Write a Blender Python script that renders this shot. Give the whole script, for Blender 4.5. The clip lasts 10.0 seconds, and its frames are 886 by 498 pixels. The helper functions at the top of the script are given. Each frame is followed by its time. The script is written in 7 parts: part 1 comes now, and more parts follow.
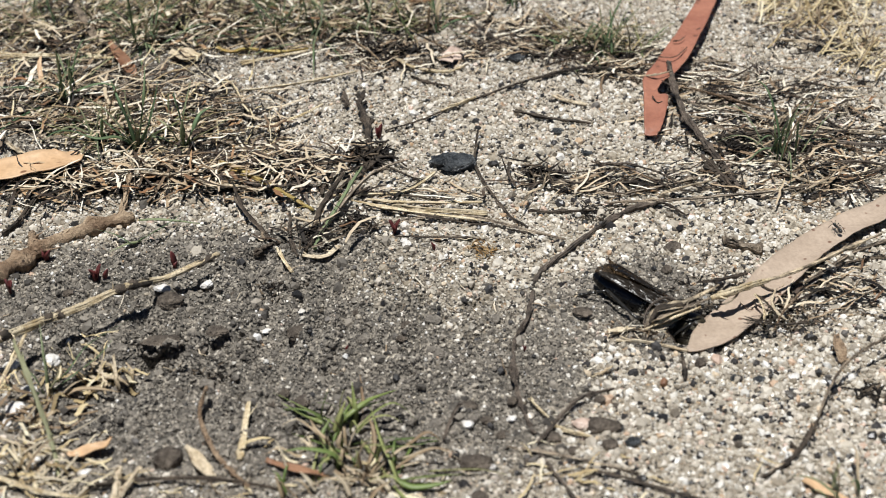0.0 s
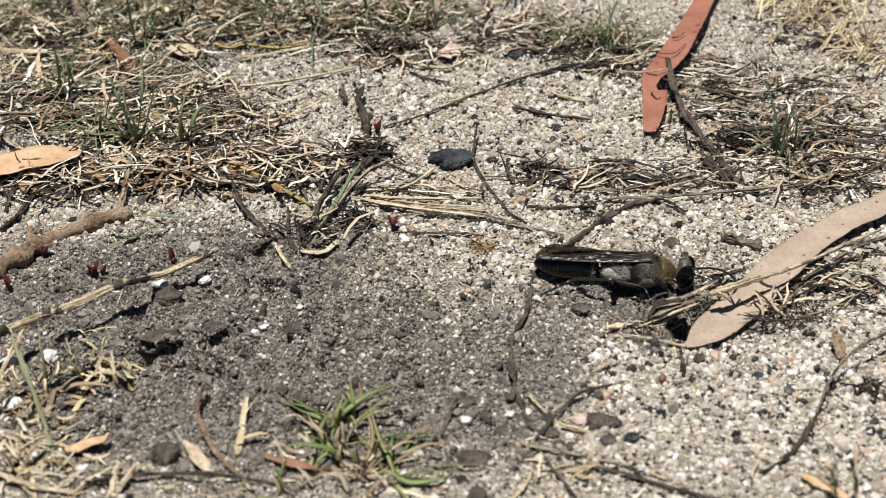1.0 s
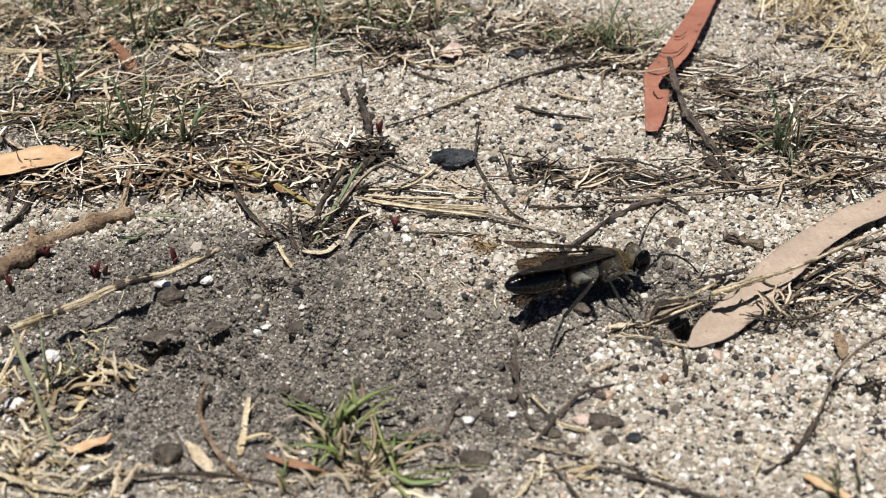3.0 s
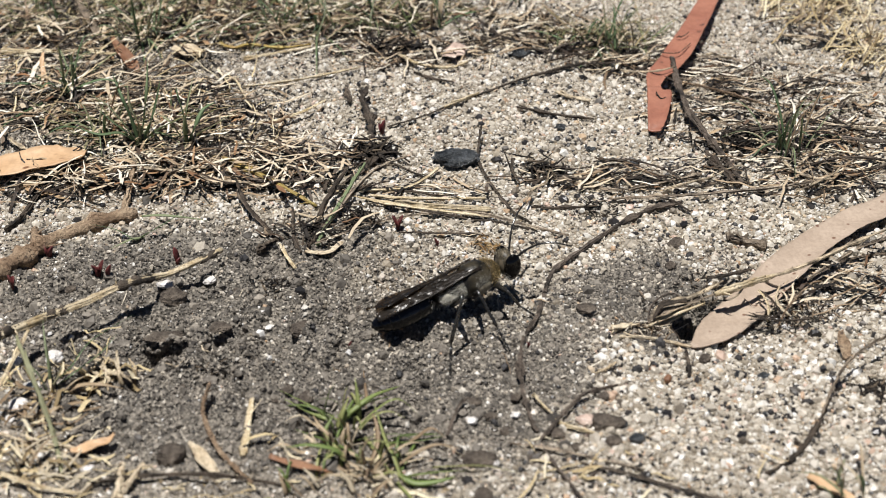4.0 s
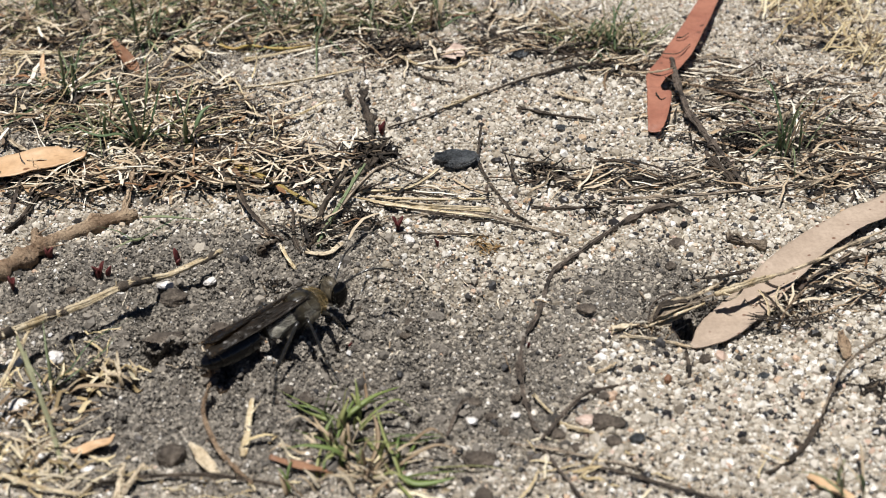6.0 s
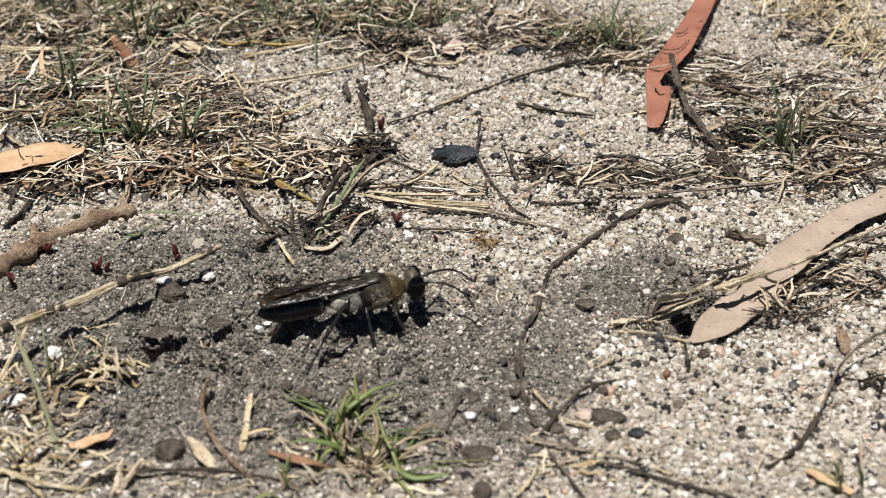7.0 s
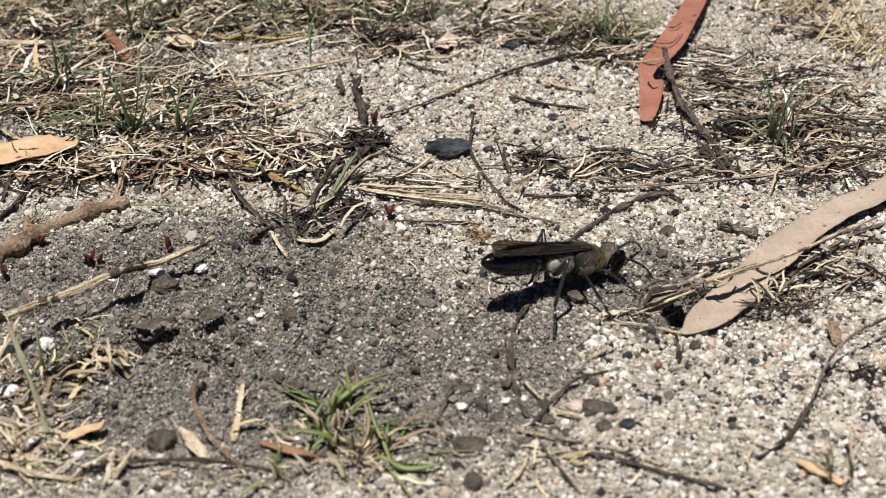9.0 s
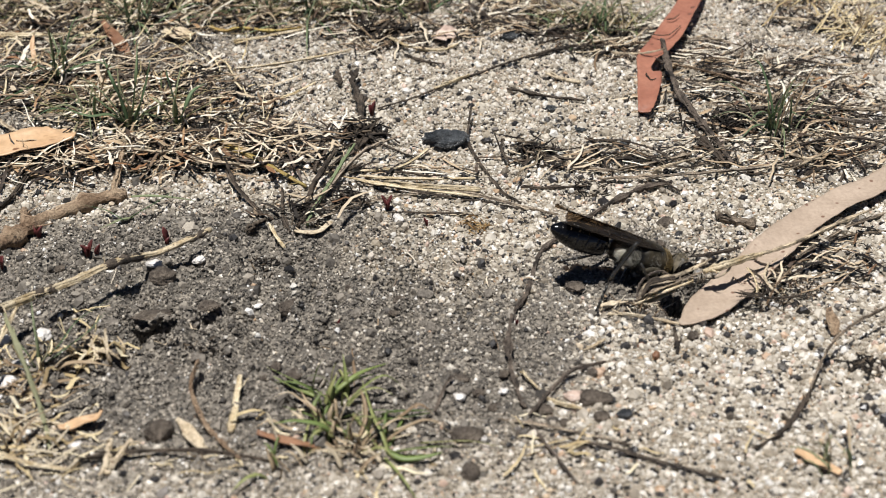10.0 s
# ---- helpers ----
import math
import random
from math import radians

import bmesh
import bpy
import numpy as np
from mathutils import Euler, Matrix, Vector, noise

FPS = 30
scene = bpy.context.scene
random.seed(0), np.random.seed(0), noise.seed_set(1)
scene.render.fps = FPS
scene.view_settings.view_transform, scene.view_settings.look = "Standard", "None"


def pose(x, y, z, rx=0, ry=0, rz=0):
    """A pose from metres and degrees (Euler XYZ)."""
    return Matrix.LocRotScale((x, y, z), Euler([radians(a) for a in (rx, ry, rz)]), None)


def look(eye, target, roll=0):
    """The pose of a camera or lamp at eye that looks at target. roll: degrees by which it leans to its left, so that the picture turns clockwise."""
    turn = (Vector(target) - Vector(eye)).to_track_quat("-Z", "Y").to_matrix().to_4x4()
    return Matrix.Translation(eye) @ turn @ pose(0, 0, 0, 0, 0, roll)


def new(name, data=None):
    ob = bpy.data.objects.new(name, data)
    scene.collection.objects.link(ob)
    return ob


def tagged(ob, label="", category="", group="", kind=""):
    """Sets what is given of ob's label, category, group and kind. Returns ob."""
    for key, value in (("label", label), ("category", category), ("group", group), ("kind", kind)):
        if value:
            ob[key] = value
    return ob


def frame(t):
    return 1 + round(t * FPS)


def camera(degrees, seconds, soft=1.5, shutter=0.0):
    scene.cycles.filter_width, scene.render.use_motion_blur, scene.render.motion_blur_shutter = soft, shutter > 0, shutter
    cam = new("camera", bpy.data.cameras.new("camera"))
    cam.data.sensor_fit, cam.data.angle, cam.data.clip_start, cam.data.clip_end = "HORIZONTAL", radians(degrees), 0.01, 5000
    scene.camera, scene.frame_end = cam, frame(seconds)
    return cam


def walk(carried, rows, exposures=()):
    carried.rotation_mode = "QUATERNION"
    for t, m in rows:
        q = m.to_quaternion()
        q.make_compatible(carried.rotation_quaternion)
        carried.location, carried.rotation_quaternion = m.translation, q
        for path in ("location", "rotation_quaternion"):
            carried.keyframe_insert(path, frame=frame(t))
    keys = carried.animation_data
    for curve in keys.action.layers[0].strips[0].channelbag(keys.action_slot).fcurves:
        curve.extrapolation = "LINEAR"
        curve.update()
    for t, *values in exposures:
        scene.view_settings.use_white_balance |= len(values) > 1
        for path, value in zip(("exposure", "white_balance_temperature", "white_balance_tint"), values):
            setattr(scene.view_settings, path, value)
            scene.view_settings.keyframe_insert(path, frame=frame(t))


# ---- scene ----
cam = camera(31, 10.0, 0.9)
walk(cam, [
    (0, pose(0.00000, -0.22530, 0.14631, 57.000, -0.000, 0.000)),
    (0.5, pose(0.00005, -0.22512, 0.14617, 56.968, -0.027, -0.003)),
    (1, pose(0.00029, -0.22536, 0.14577, 56.955, -0.028, 0.025)),
    (1.5, pose(0.00028, -0.22541, 0.14568, 56.959, 0.022, 0.011)),
    (2, pose(0.00008, -0.22528, 0.14586, 56.906, -0.022, 0.001)),
    (2.5, pose(0.00038, -0.22519, 0.14597, 56.892, 0.040, 0.048)),
    (4, pose(-0.00024, -0.22496, 0.14588, 56.895, 0.035, 0.059)),
    (4.5, pose(-0.00026, -0.22508, 0.14589, 56.954, 0.056, 0.063)),
    (5, pose(-0.00018, -0.22516, 0.14597, 56.950, 0.067, 0.082)),
    (5.5, pose(-0.00024, -0.22510, 0.14601, 56.959, 0.098, 0.040)),
    (7, pose(0.00017, -0.22543, 0.14519, 56.931, 0.143, 0.051)),
    (7.5, pose(0.00032, -0.22556, 0.14529, 56.889, 0.190, 0.064)),
    (8, pose(0.00064, -0.22569, 0.14522, 56.901, 0.170, 0.070)),
    (8.5, pose(0.00108, -0.22597, 0.14519, 56.919, 0.143, 0.051)),
    (9, pose(0.00114, -0.22645, 0.14446, 56.905, 0.086, 0.015)),
    (9.5, pose(0.00132, -0.22662, 0.14407, 56.839, 0.102, -0.009)),
    (10, pose(0.00133, -0.22666, 0.14349, 56.788, 0.105, -0.043)),
], [(0, 0.36, 6380, 8), (0.5, 0.4, 6500, 10), (10, 0.4, 6500, 10)])
cam.data.dof.use_dof, cam.data.dof.focus_distance, cam.data.dof.aperture_fstop = True, 0.277, 34.0

# ---- light ----
SUN = Vector((-0.11, -0.11, 1.0)).normalized()   # towards the sun
sun_data = bpy.data.lights.new("sun", "SUN")
sun_data.energy, sun_data.angle, sun_data.color = 5.0, radians(0.53), (1.0, 0.975, 0.945)
sun_lamp = new("sun", sun_data)
sun_lamp.matrix_world = look(SUN * 3, (0, 0, 0))
world = bpy.data.worlds.new("sky")
scene.world = world
world.use_nodes = True
wn = world.node_tree.nodes
sky = wn.new("ShaderNodeTexSky")
sky.sky_type, sky.sun_disc = "NISHITA", False
sky.sun_elevation = math.asin(SUN.z)
sky.altitude, sky.air_density, sky.dust_density = 2500, 0.42, 0.25
sky.sun_rotation = math.atan2(SUN.x, SUN.y)
wn["Background"].inputs[1].default_value = 0.05
world.node_tree.links.new(sky.outputs[0], wn["Background"].inputs[0])
scene.view_settings.exposure = 0.4


# ---- materials ----
def ramp(nt, stops, src, interp="LINEAR"):
    r = nt.nodes.new("ShaderNodeValToRGB")
    r.color_ramp.interpolation = interp
    el = r.color_ramp.elements
    while len(el) < len(stops):
        el.new(0.5)
    for e, (p, c) in zip(el, stops):
        e.position, e.color = p, (*c, 1)
    nt.links.new(src, r.inputs[0])
    return r.outputs[0]


def noise_tex(nt, scale, detail=4, rough=0.6, kind="Object", stretch=(1, 1, 1)):
    tc = nt.nodes.new("ShaderNodeTexCoord")
    mp = nt.nodes.new("ShaderNodeMapping")
    mp.inputs["Scale"].default_value = stretch
    nt.links.new(tc.outputs[kind], mp.inputs[0])
    n = nt.nodes.new("ShaderNodeTexNoise")
    n.inputs["Scale"].default_value, n.inputs["Detail"].default_value, n.inputs["Roughness"].default_value = scale, detail, rough
    nt.links.new(mp.outputs[0], n.inputs[0])
    return n.outputs[0]


def mix(nt, a, b, fac, blend="MIX"):
    m = nt.nodes.new("ShaderNodeMix")
    m.data_type, m.blend_type = "RGBA", blend
    for sock, v in ((m.inputs[6], a), (m.inputs[7], b), (m.inputs[0], fac)):
        if isinstance(v, (int, float)):
            sock.default_value = v
        elif isinstance(v, tuple):
            sock.default_value = (*v, 1)
        else:
            nt.links.new(v, sock)
    return m.outputs[2]


def bump(nt, src, dist, strength=1.0):
    b = nt.nodes.new("ShaderNodeBump")
    b.inputs["Distance"].default_value, b.inputs["Strength"].default_value = dist, strength
    nt.links.new(src, b.inputs["Height"])
    return b.outputs[0]


def base(name, rough=0.7, spec=0.4):
    m = bpy.data.materials.new(name)
    m.use_nodes = True
    nt = m.node_tree
    p = nt.nodes["Principled BSDF"]
    p.inputs["Roughness"].default_value = rough
    p.inputs["Specular IOR Level"].default_value = spec
    return m, nt, p


def random_of(nt, island):
    n = nt.nodes.new("ShaderNodeNewGeometry" if island else "ShaderNodeObjectInfo")
    return n.outputs["Random Per Island" if island else "Random"]


def pieces_mat(name, stops, rough=0.7, spec=0.4, island=True, grain=2500, depth=0.00006, stretch=(1, 1, 1), mottled=0.5, through_light=0.0):
    """Colour picked piece by piece from stops, mottled by two scales of noise."""
    m, nt, p = base(name, rough, spec)
    col = ramp(nt, stops, random_of(nt, island))
    n1 = noise_tex(nt, grain, 3, 0.7, "Object", stretch)
    n2 = noise_tex(nt, grain * 0.18, 3, 0.6)
    n3 = noise_tex(nt, 110, 3, 0.6)
    col = mix(nt, col, ramp(nt, [(0.3, (0.62, 0.59, 0.56)), (0.62, (1, 1, 1))], n3), mottled, "MULTIPLY")
    col = mix(nt, col, ramp(nt, [(0.25, (0.35, 0.33, 0.3)), (0.6, (1, 1, 1))], n1), mottled, "MULTIPLY")
    col = mix(nt, col, ramp(nt, [(0.3, (0.5, 0.47, 0.43)), (0.65, (1, 1, 1))], n2), mottled, "MULTIPLY")
    nt.links.new(col, p.inputs["Base Color"])
    nt.links.new(bump(nt, n1, depth), p.inputs["Normal"])
    if through_light:
        t = nt.nodes.new("ShaderNodeBsdfTranslucent")
        nt.links.new(col, t.inputs[0])
        ms = nt.nodes.new("ShaderNodeMixShader")
        ms.inputs[0].default_value = through_light
        nt.links.new(p.outputs[0], ms.inputs[1]), nt.links.new(t.outputs[0], ms.inputs[2])
        nt.links.new(ms.outputs[0], nt.nodes["Material Output"].inputs[0])
    return m


QUARTZ = [(0.0, (0.015, 0.014, 0.015)), (0.09, (0.045, 0.041, 0.039)), (0.1, (0.178, 0.151, 0.116)), (0.135, (0.321, 0.276, 0.210)),
          (0.3, (0.384, 0.343, 0.281)), (0.58, (0.544, 0.491, 0.406)), (0.76, (0.616, 0.575, 0.504)), (0.88, (0.714, 0.700, 0.664)),
          (0.945, (0.625, 0.508, 0.366)), (0.965, (0.446, 0.304, 0.187)), (0.98, (0.571, 0.429, 0.357)), (1.0, (0.714, 0.661, 0.571))]
M_SAND = pieces_mat("quartz_sand", QUARTZ, 0.36, 0.5, grain=1800, mottled=0.3)
M_CRUMB = pieces_mat("dark_soil_crumbs", [(0.0, (0.048, 0.043, 0.038)), (0.25, (0.124, 0.111, 0.095)), (0.66, (0.216, 0.193, 0.162)),
                     (0.9, (0.291, 0.259, 0.216)), (0.96, (0.453, 0.405, 0.335)), (0.985, (0.647, 0.605, 0.528)), (1.0, (0.744, 0.744, 0.744))], 0.7, 0.35, grain=2600, mottled=0.35)
M_CHAR = pieces_mat("charcoal_bits", [(0.0, (0.016, 0.016, 0.018)), (0.5, (0.05, 0.047, 0.046)), (1.0, (0.2, 0.18, 0.16))], 0.6, 0.4, grain=2200, mottled=0.3)
DRY = [(0.0, (0.018, 0.013, 0.01)), (0.22, (0.07, 0.048, 0.032)), (0.36, (0.22, 0.15, 0.09)), (0.52, (0.44, 0.335, 0.22)), (0.72, (0.66, 0.56, 0.41)), (1.0, (0.86, 0.81, 0.69))]
M_LITTER = pieces_mat("dry_grass_litter", DRY, 0.55, 0.4, grain=1500, stretch=(1, 1, 1), mottled=0.3, through_light=0.1)
M_GREENSTUFF = pieces_mat("short_grass", [(0.0, (0.085, 0.11, 0.04)), (0.4, (0.16, 0.185, 0.075)), (0.6, (0.27, 0.25, 0.12)), (0.8, (0.36, 0.29, 0.15)), (1.0, (0.48, 0.39, 0.22))], 0.55, 0.4, grain=900, mottled=0.35, through_light=0.25)


def plain_mat(name, c1, c2, rough=0.65, spec=0.4, grain=1200, depth=0.00008, stretch=(1, 1, 1), spots=None, through_light=0.0, grit=0.75, strands=0.0):
    """Two colours in noise at two scales; spots: colour of small dark marks."""
    m, nt, p = base(name, rough, spec)
    n1 = noise_tex(nt, grain, 5, 0.65, "Object", stretch)
    n2 = noise_tex(nt, grain * 0.12, 3, 0.6, "Object", stretch)
    col = ramp(nt, [(0.32, c1), (0.66, c2)], n2)
    col = mix(nt, col, ramp(nt, [(0.32, (0.34, 0.31, 0.29)), (0.6, (1, 1, 1))], n1), grit, "MULTIPLY")
    if strands:   # each split strand weathers on its own
        col = mix(nt, col, ramp(nt, [(0.0, (0.22, 0.19, 0.17)), (0.35, (0.62, 0.58, 0.54)), (0.7, (1, 1, 1)), (1.0, (1.35, 1.33, 1.28))], random_of(nt, True)), strands, "MULTIPLY")
    if spots:
        v = nt.nodes.new("ShaderNodeTexVoronoi")
        v.inputs["Scale"].default_value = grain * 0.3
        tc = nt.nodes.new("ShaderNodeTexCoord")
        nt.links.new(tc.outputs["Object"], v.inputs["Vector"])
        f = ramp(nt, [(0.11, (1, 1, 1)), (0.18, (0, 0, 0))], v.outputs["Distance"])
        gate = ramp(nt, [(0.38, (0, 0, 0)), (0.45, (1, 1, 1))], n2)
        col = mix(nt, col, spots, mix(nt, f, gate, 1.0, "MULTIPLY"))
    nt.links.new(col, p.inputs["Base Color"])
    nt.links.new(bump(nt, n1, depth), p.inputs["Normal"])
    if through_light:
        t = nt.nodes.new("ShaderNodeBsdfTranslucent")
        nt.links.new(col, t.inputs[0])
        ms = nt.nodes.new("ShaderNodeMixShader")
        ms.inputs[0].default_value = through_light
        nt.links.new(p.outputs[0], ms.inputs[1]), nt.links.new(t.outputs[0], ms.inputs[2])
        nt.links.new(ms.outputs[0], nt.nodes["Material Output"].inputs[0])
    return m


M_STRAW = plain_mat("pale_straw", (0.48, 0.37, 0.2), (0.84, 0.74, 0.53), 0.5, 0.4, 3600, spots=(0.08, 0.06, 0.045), strands=0.55)
M_YELLOW = plain_mat("yellow_stem", (0.36, 0.24, 0.08), (0.46, 0.37, 0.12), 0.5, 0.4, 3000, strands=0.5)
M_TWIG = plain_mat("dark_twig", (0.018, 0.015, 0.012), (0.15, 0.12, 0.092), 0.75, 0.3, 3400, 0.0003, strands=0.85)
M_ROOT = plain_mat("grey_root", (0.026, 0.022, 0.019), (0.24, 0.2, 0.165), 0.75, 0.3, 3400, 0.0003, strands=0.85)
M_GREYWOOD = plain_mat("weathered_stem", (0.09, 0.072, 0.058), (0.5, 0.42, 0.32), 0.7, 0.3, 3400, 0.0003, strands=0.85)
M_BARK = plain_mat("tan_bark", (0.3, 0.2, 0.125), (0.62, 0.48, 0.33), 0.7, 0.3, 1900, 0.0009, spots=(0.1, 0.07, 0.05), strands=0.6)
M_MOTTLED = plain_mat("blotched_straw", (0.05, 0.038, 0.028), (0.72, 0.6, 0.42), 0.55, 0.35, 3600, strands=0.55)
M_REDLEAF = plain_mat("brick_red_leaf", (0.27, 0.108, 0.07), (0.36, 0.158, 0.102), 0.5, 0.4, 900, spots=(0.1, 0.045, 0.03), through_light=0.08, grit=0.3)
M_TANLEAF = plain_mat("dusty_tan_leaf", (0.35, 0.272, 0.205), (0.43, 0.34, 0.262), 0.55, 0.35, 1500, 0.00004, spots=(0.16, 0.09, 0.06), through_light=0.08, grit=0.3)
M_ORANGELEAF = plain_mat("pale_orange_leaf", (0.5, 0.32, 0.175), (0.62, 0.43, 0.265), 0.5, 0.35, 800, spots=(0.2, 0.1, 0.05), through_light=0.08, grit=0.3)
M_BROWNLEAF = plain_mat("brown_leaf", (0.15, 0.07, 0.038), (0.28, 0.15, 0.085), 0.5, 0.4, 900, through_light=0.08, grit=0.3)
M_HUSK = plain_mat("cream_husk", (0.5, 0.39, 0.25), (0.74, 0.64, 0.47), 0.55, 0.35, 2200, stretch=(1, 1, 1), spots=(0.2, 0.13, 0.08), through_light=0.15)
M_STONE = plain_mat("black_stone", (0.006, 0.008, 0.010), (0.13, 0.142, 0.15), 0.36, 0.7, 2600, 0.001)
M_CLOD = plain_mat("dark_clod", (0.055, 0.045, 0.037), (0.2, 0.165, 0.13), 0.8, 0.25, 1900, 0.0007)
M_CRUST = plain_mat("soil_crust", (0.12, 0.107, 0.092), (0.26, 0.232, 0.195), 0.8, 0.25, 1500, 0.0004)
M_PALE = plain_mat("white_pebble", (0.6, 0.57, 0.52), (0.82, 0.8, 0.77), 0.35, 0.5, 800, 0.0001)
M_PINK = plain_mat("pinkish_pebble", (0.5, 0.36, 0.29), (0.68, 0.55, 0.46), 0.4, 0.5, 800, 0.0001)
M_RED = plain_mat("dark_red_seedling", (0.085, 0.014, 0.016), (0.16, 0.042, 0.04), 0.5, 0.4, 900, through_light=0.1)
M_MOSS = pieces_mat("golden_debris", [(0, (0.14, 0.08, 0.03)), (0.5, (0.3, 0.18, 0.07)), (1, (0.42, 0.3, 0.15))], 0.7, 0.3)
M_DEBRIS = pieces_mat("dark_debris", [(0, (0.008, 0.006, 0.005)), (0.7, (0.025, 0.02, 0.016)), (0.9, (0.1, 0.078, 0.056)), (1, (0.26, 0.2, 0.14))], 0.75, 0.25)
M_FLAKE = pieces_mat("dead_leaf_flakes", [(0.0, (0.025, 0.018, 0.013)), (0.25, (0.1, 0.062, 0.038)), (0.45, (0.32, 0.17, 0.085)), (0.6, (0.46, 0.31, 0.17)), (0.8, (0.66, 0.56, 0.41)), (1.0, (0.84, 0.78, 0.65))], 0.6, 0.35, grain=1500, mottled=0.45, through_light=0.12)
M_PALEGRASS = pieces_mat("bleached_grass", [(0.0, (0.16, 0.115, 0.06)), (0.25, (0.48, 0.37, 0.2)), (0.6, (0.72, 0.6, 0.36)), (1.0, (0.84, 0.77, 0.58))], 0.5, 0.4, grain=900, mottled=0.3, through_light=0.25)
M_BLADE = pieces_mat("green_blade", [(0.0, (0.13, 0.19, 0.055)), (0.5, (0.23, 0.30, 0.09)), (0.8, (0.36, 0.38, 0.15)), (1.0, (0.40, 0.40, 0.17))], 0.45, 0.5, island=False, grain=600, mottled=0.3, through_light=0.25)
M_GREYBLADE = pieces_mat("dull_green_blade", [(0.0, (0.1, 0.165, 0.08)), (0.45, (0.22, 0.31, 0.16)), (0.75, (0.34, 0.39, 0.22)), (1.0, (0.52, 0.47, 0.3))], 0.55, 0.4, island=False, grain=600, mottled=0.3, through_light=0.4)
M_DRYBLADE = pieces_mat("dry_blade", [(0.0, (0.3, 0.21, 0.13)), (0.5, (0.55, 0.43, 0.28)), (1.0, (0.76, 0.67, 0.5))], 0.5, 0.4, island=False, grain=700, mottled=0.35, through_light=0.2)


# ---- ground ----
MM = 0.001
WAVES = np.random.RandomState(7)
WAVE_SET = [(a, 2 * np.pi / w * np.cos(t), 2 * np.pi / w * np.sin(t), p)
            for a, w, t, p in zip(
                [0.16] * 5 + [0.10] * 6 + [0.065] * 8,
                list(WAVES.uniform(30, 60, 5)) + list(WAVES.uniform(9, 18, 6)) + list(WAVES.uniform(3, 6, 8)),
                WAVES.uniform(0, 6.28, 19), WAVES.uniform(0, 6.28, 19))]
# hollows in the ground: x, y, half-length, half-width, turn, depth (mm)
HOLLOWS = [(40.6, -23.0, 4.4, 3.4, 0.4, 8.0), (33.0, -13.0, 7.0, 7.0, 0.2, 0.9),
           (-43.2, -30.0, 3.4, 1.9, 0.1, 4.5), (-34.9, -26.6, 1.5, 1.4, 0.4, 3.5), (-38.8, -28.8, 2.4, 0.7, 0.5, 1.2)]


def height(x, y, hollows=True):
    """Height of the ground in mm at x, y in mm."""
    x, y = np.asarray(x, float), np.asarray(y, float)
    near = np.exp(-((x / 220) ** 2 + ((y - 20) / 220) ** 2) ** 2)
    h = 0 * x
    dug = np.exp(-(((x + 30) / 46) ** 2 + ((y + 28) / 32) ** 2) ** 2)   # dug soil lies rougher
    for a, kx, ky, p in WAVE_SET:
        h = h + a * np.sin(kx * x + ky * y + p) * (1 + (4.6 if a < 0.08 else 2.2 if a < 0.12 else 0) * dug)
    for cx, cy, rx, ry, t, d in (HOLLOWS if hollows else ()):
        u = ((x - cx) * np.cos(t) + (y - cy) * np.sin(t)) / rx
        v = (-(x - cx) * np.sin(t) + (y - cy) * np.cos(t)) / ry
        h = h - d * np.exp(-(u * u + v * v) ** 2)
    return h * near


def blob(x, y, cx, cy, rx, ry, t=0.0):
    u = ((x - cx) * np.cos(t) + (y - cy) * np.sin(t)) / rx
    v = (-(x - cx) * np.sin(t) + (y - cy) * np.cos(t)) / ry
    return np.exp(-(u * u + v * v) ** 1.5)


def soil(x, y):
    """Share of dark dug-out soil against pale sand, 0 to 1."""
    wob = 5 * np.sin(x * 0.21 + 1) * np.sin(y * 0.17) + 3 * np.sin(x * 0.53 + y * 0.31)
    xw, yw = x + wob * 0.6, y + wob * 0.5
    s = 1.2 * blob(xw, yw, -38, -20, 29, 22) + 1.15 * blob(xw, yw, -22, -40, 34, 22) + 0.35 * blob(xw, yw, 5, -41, 12, 13) + 0.35 * blob(xw, yw, -56, -52, 22, 22)
    s = s + 0.22 * blob(xw, yw, 2, -30, 16, 17) + 0.4 * blob(xw, yw, 38, -8, 12, 7) + 0.6 * blob(xw, yw, 38, -22, 12, 7) + 0.9 * blob(xw, yw, 31, -14, 12, 9) + 0.55 * blob(xw, yw, -62, -12, 18, 16) + 0.15 * blob(xw, yw, 24, -16, 12, 9)
    s = s + 0.65 * blob(xw, yw, 13, -36, 9, 15) + 0.3 * blob(xw, yw, 18, -19, 9, 9)
    # rotted litter darkens the sand under the grass
    s = s + 0.7 * blob(xw, yw, -72, 78, 34, 22) + 0.55 * blob(xw, yw, -66, 44, 30, 16) + 0.2 * blob(xw, yw, -46, 22, 26, 7) + 0.5 * blob(xw, yw, -24, -1, 22, 9) + 0.4 * blob(xw, yw, -20, 92, 40, 9)
    return np.clip(s, 0, 1)


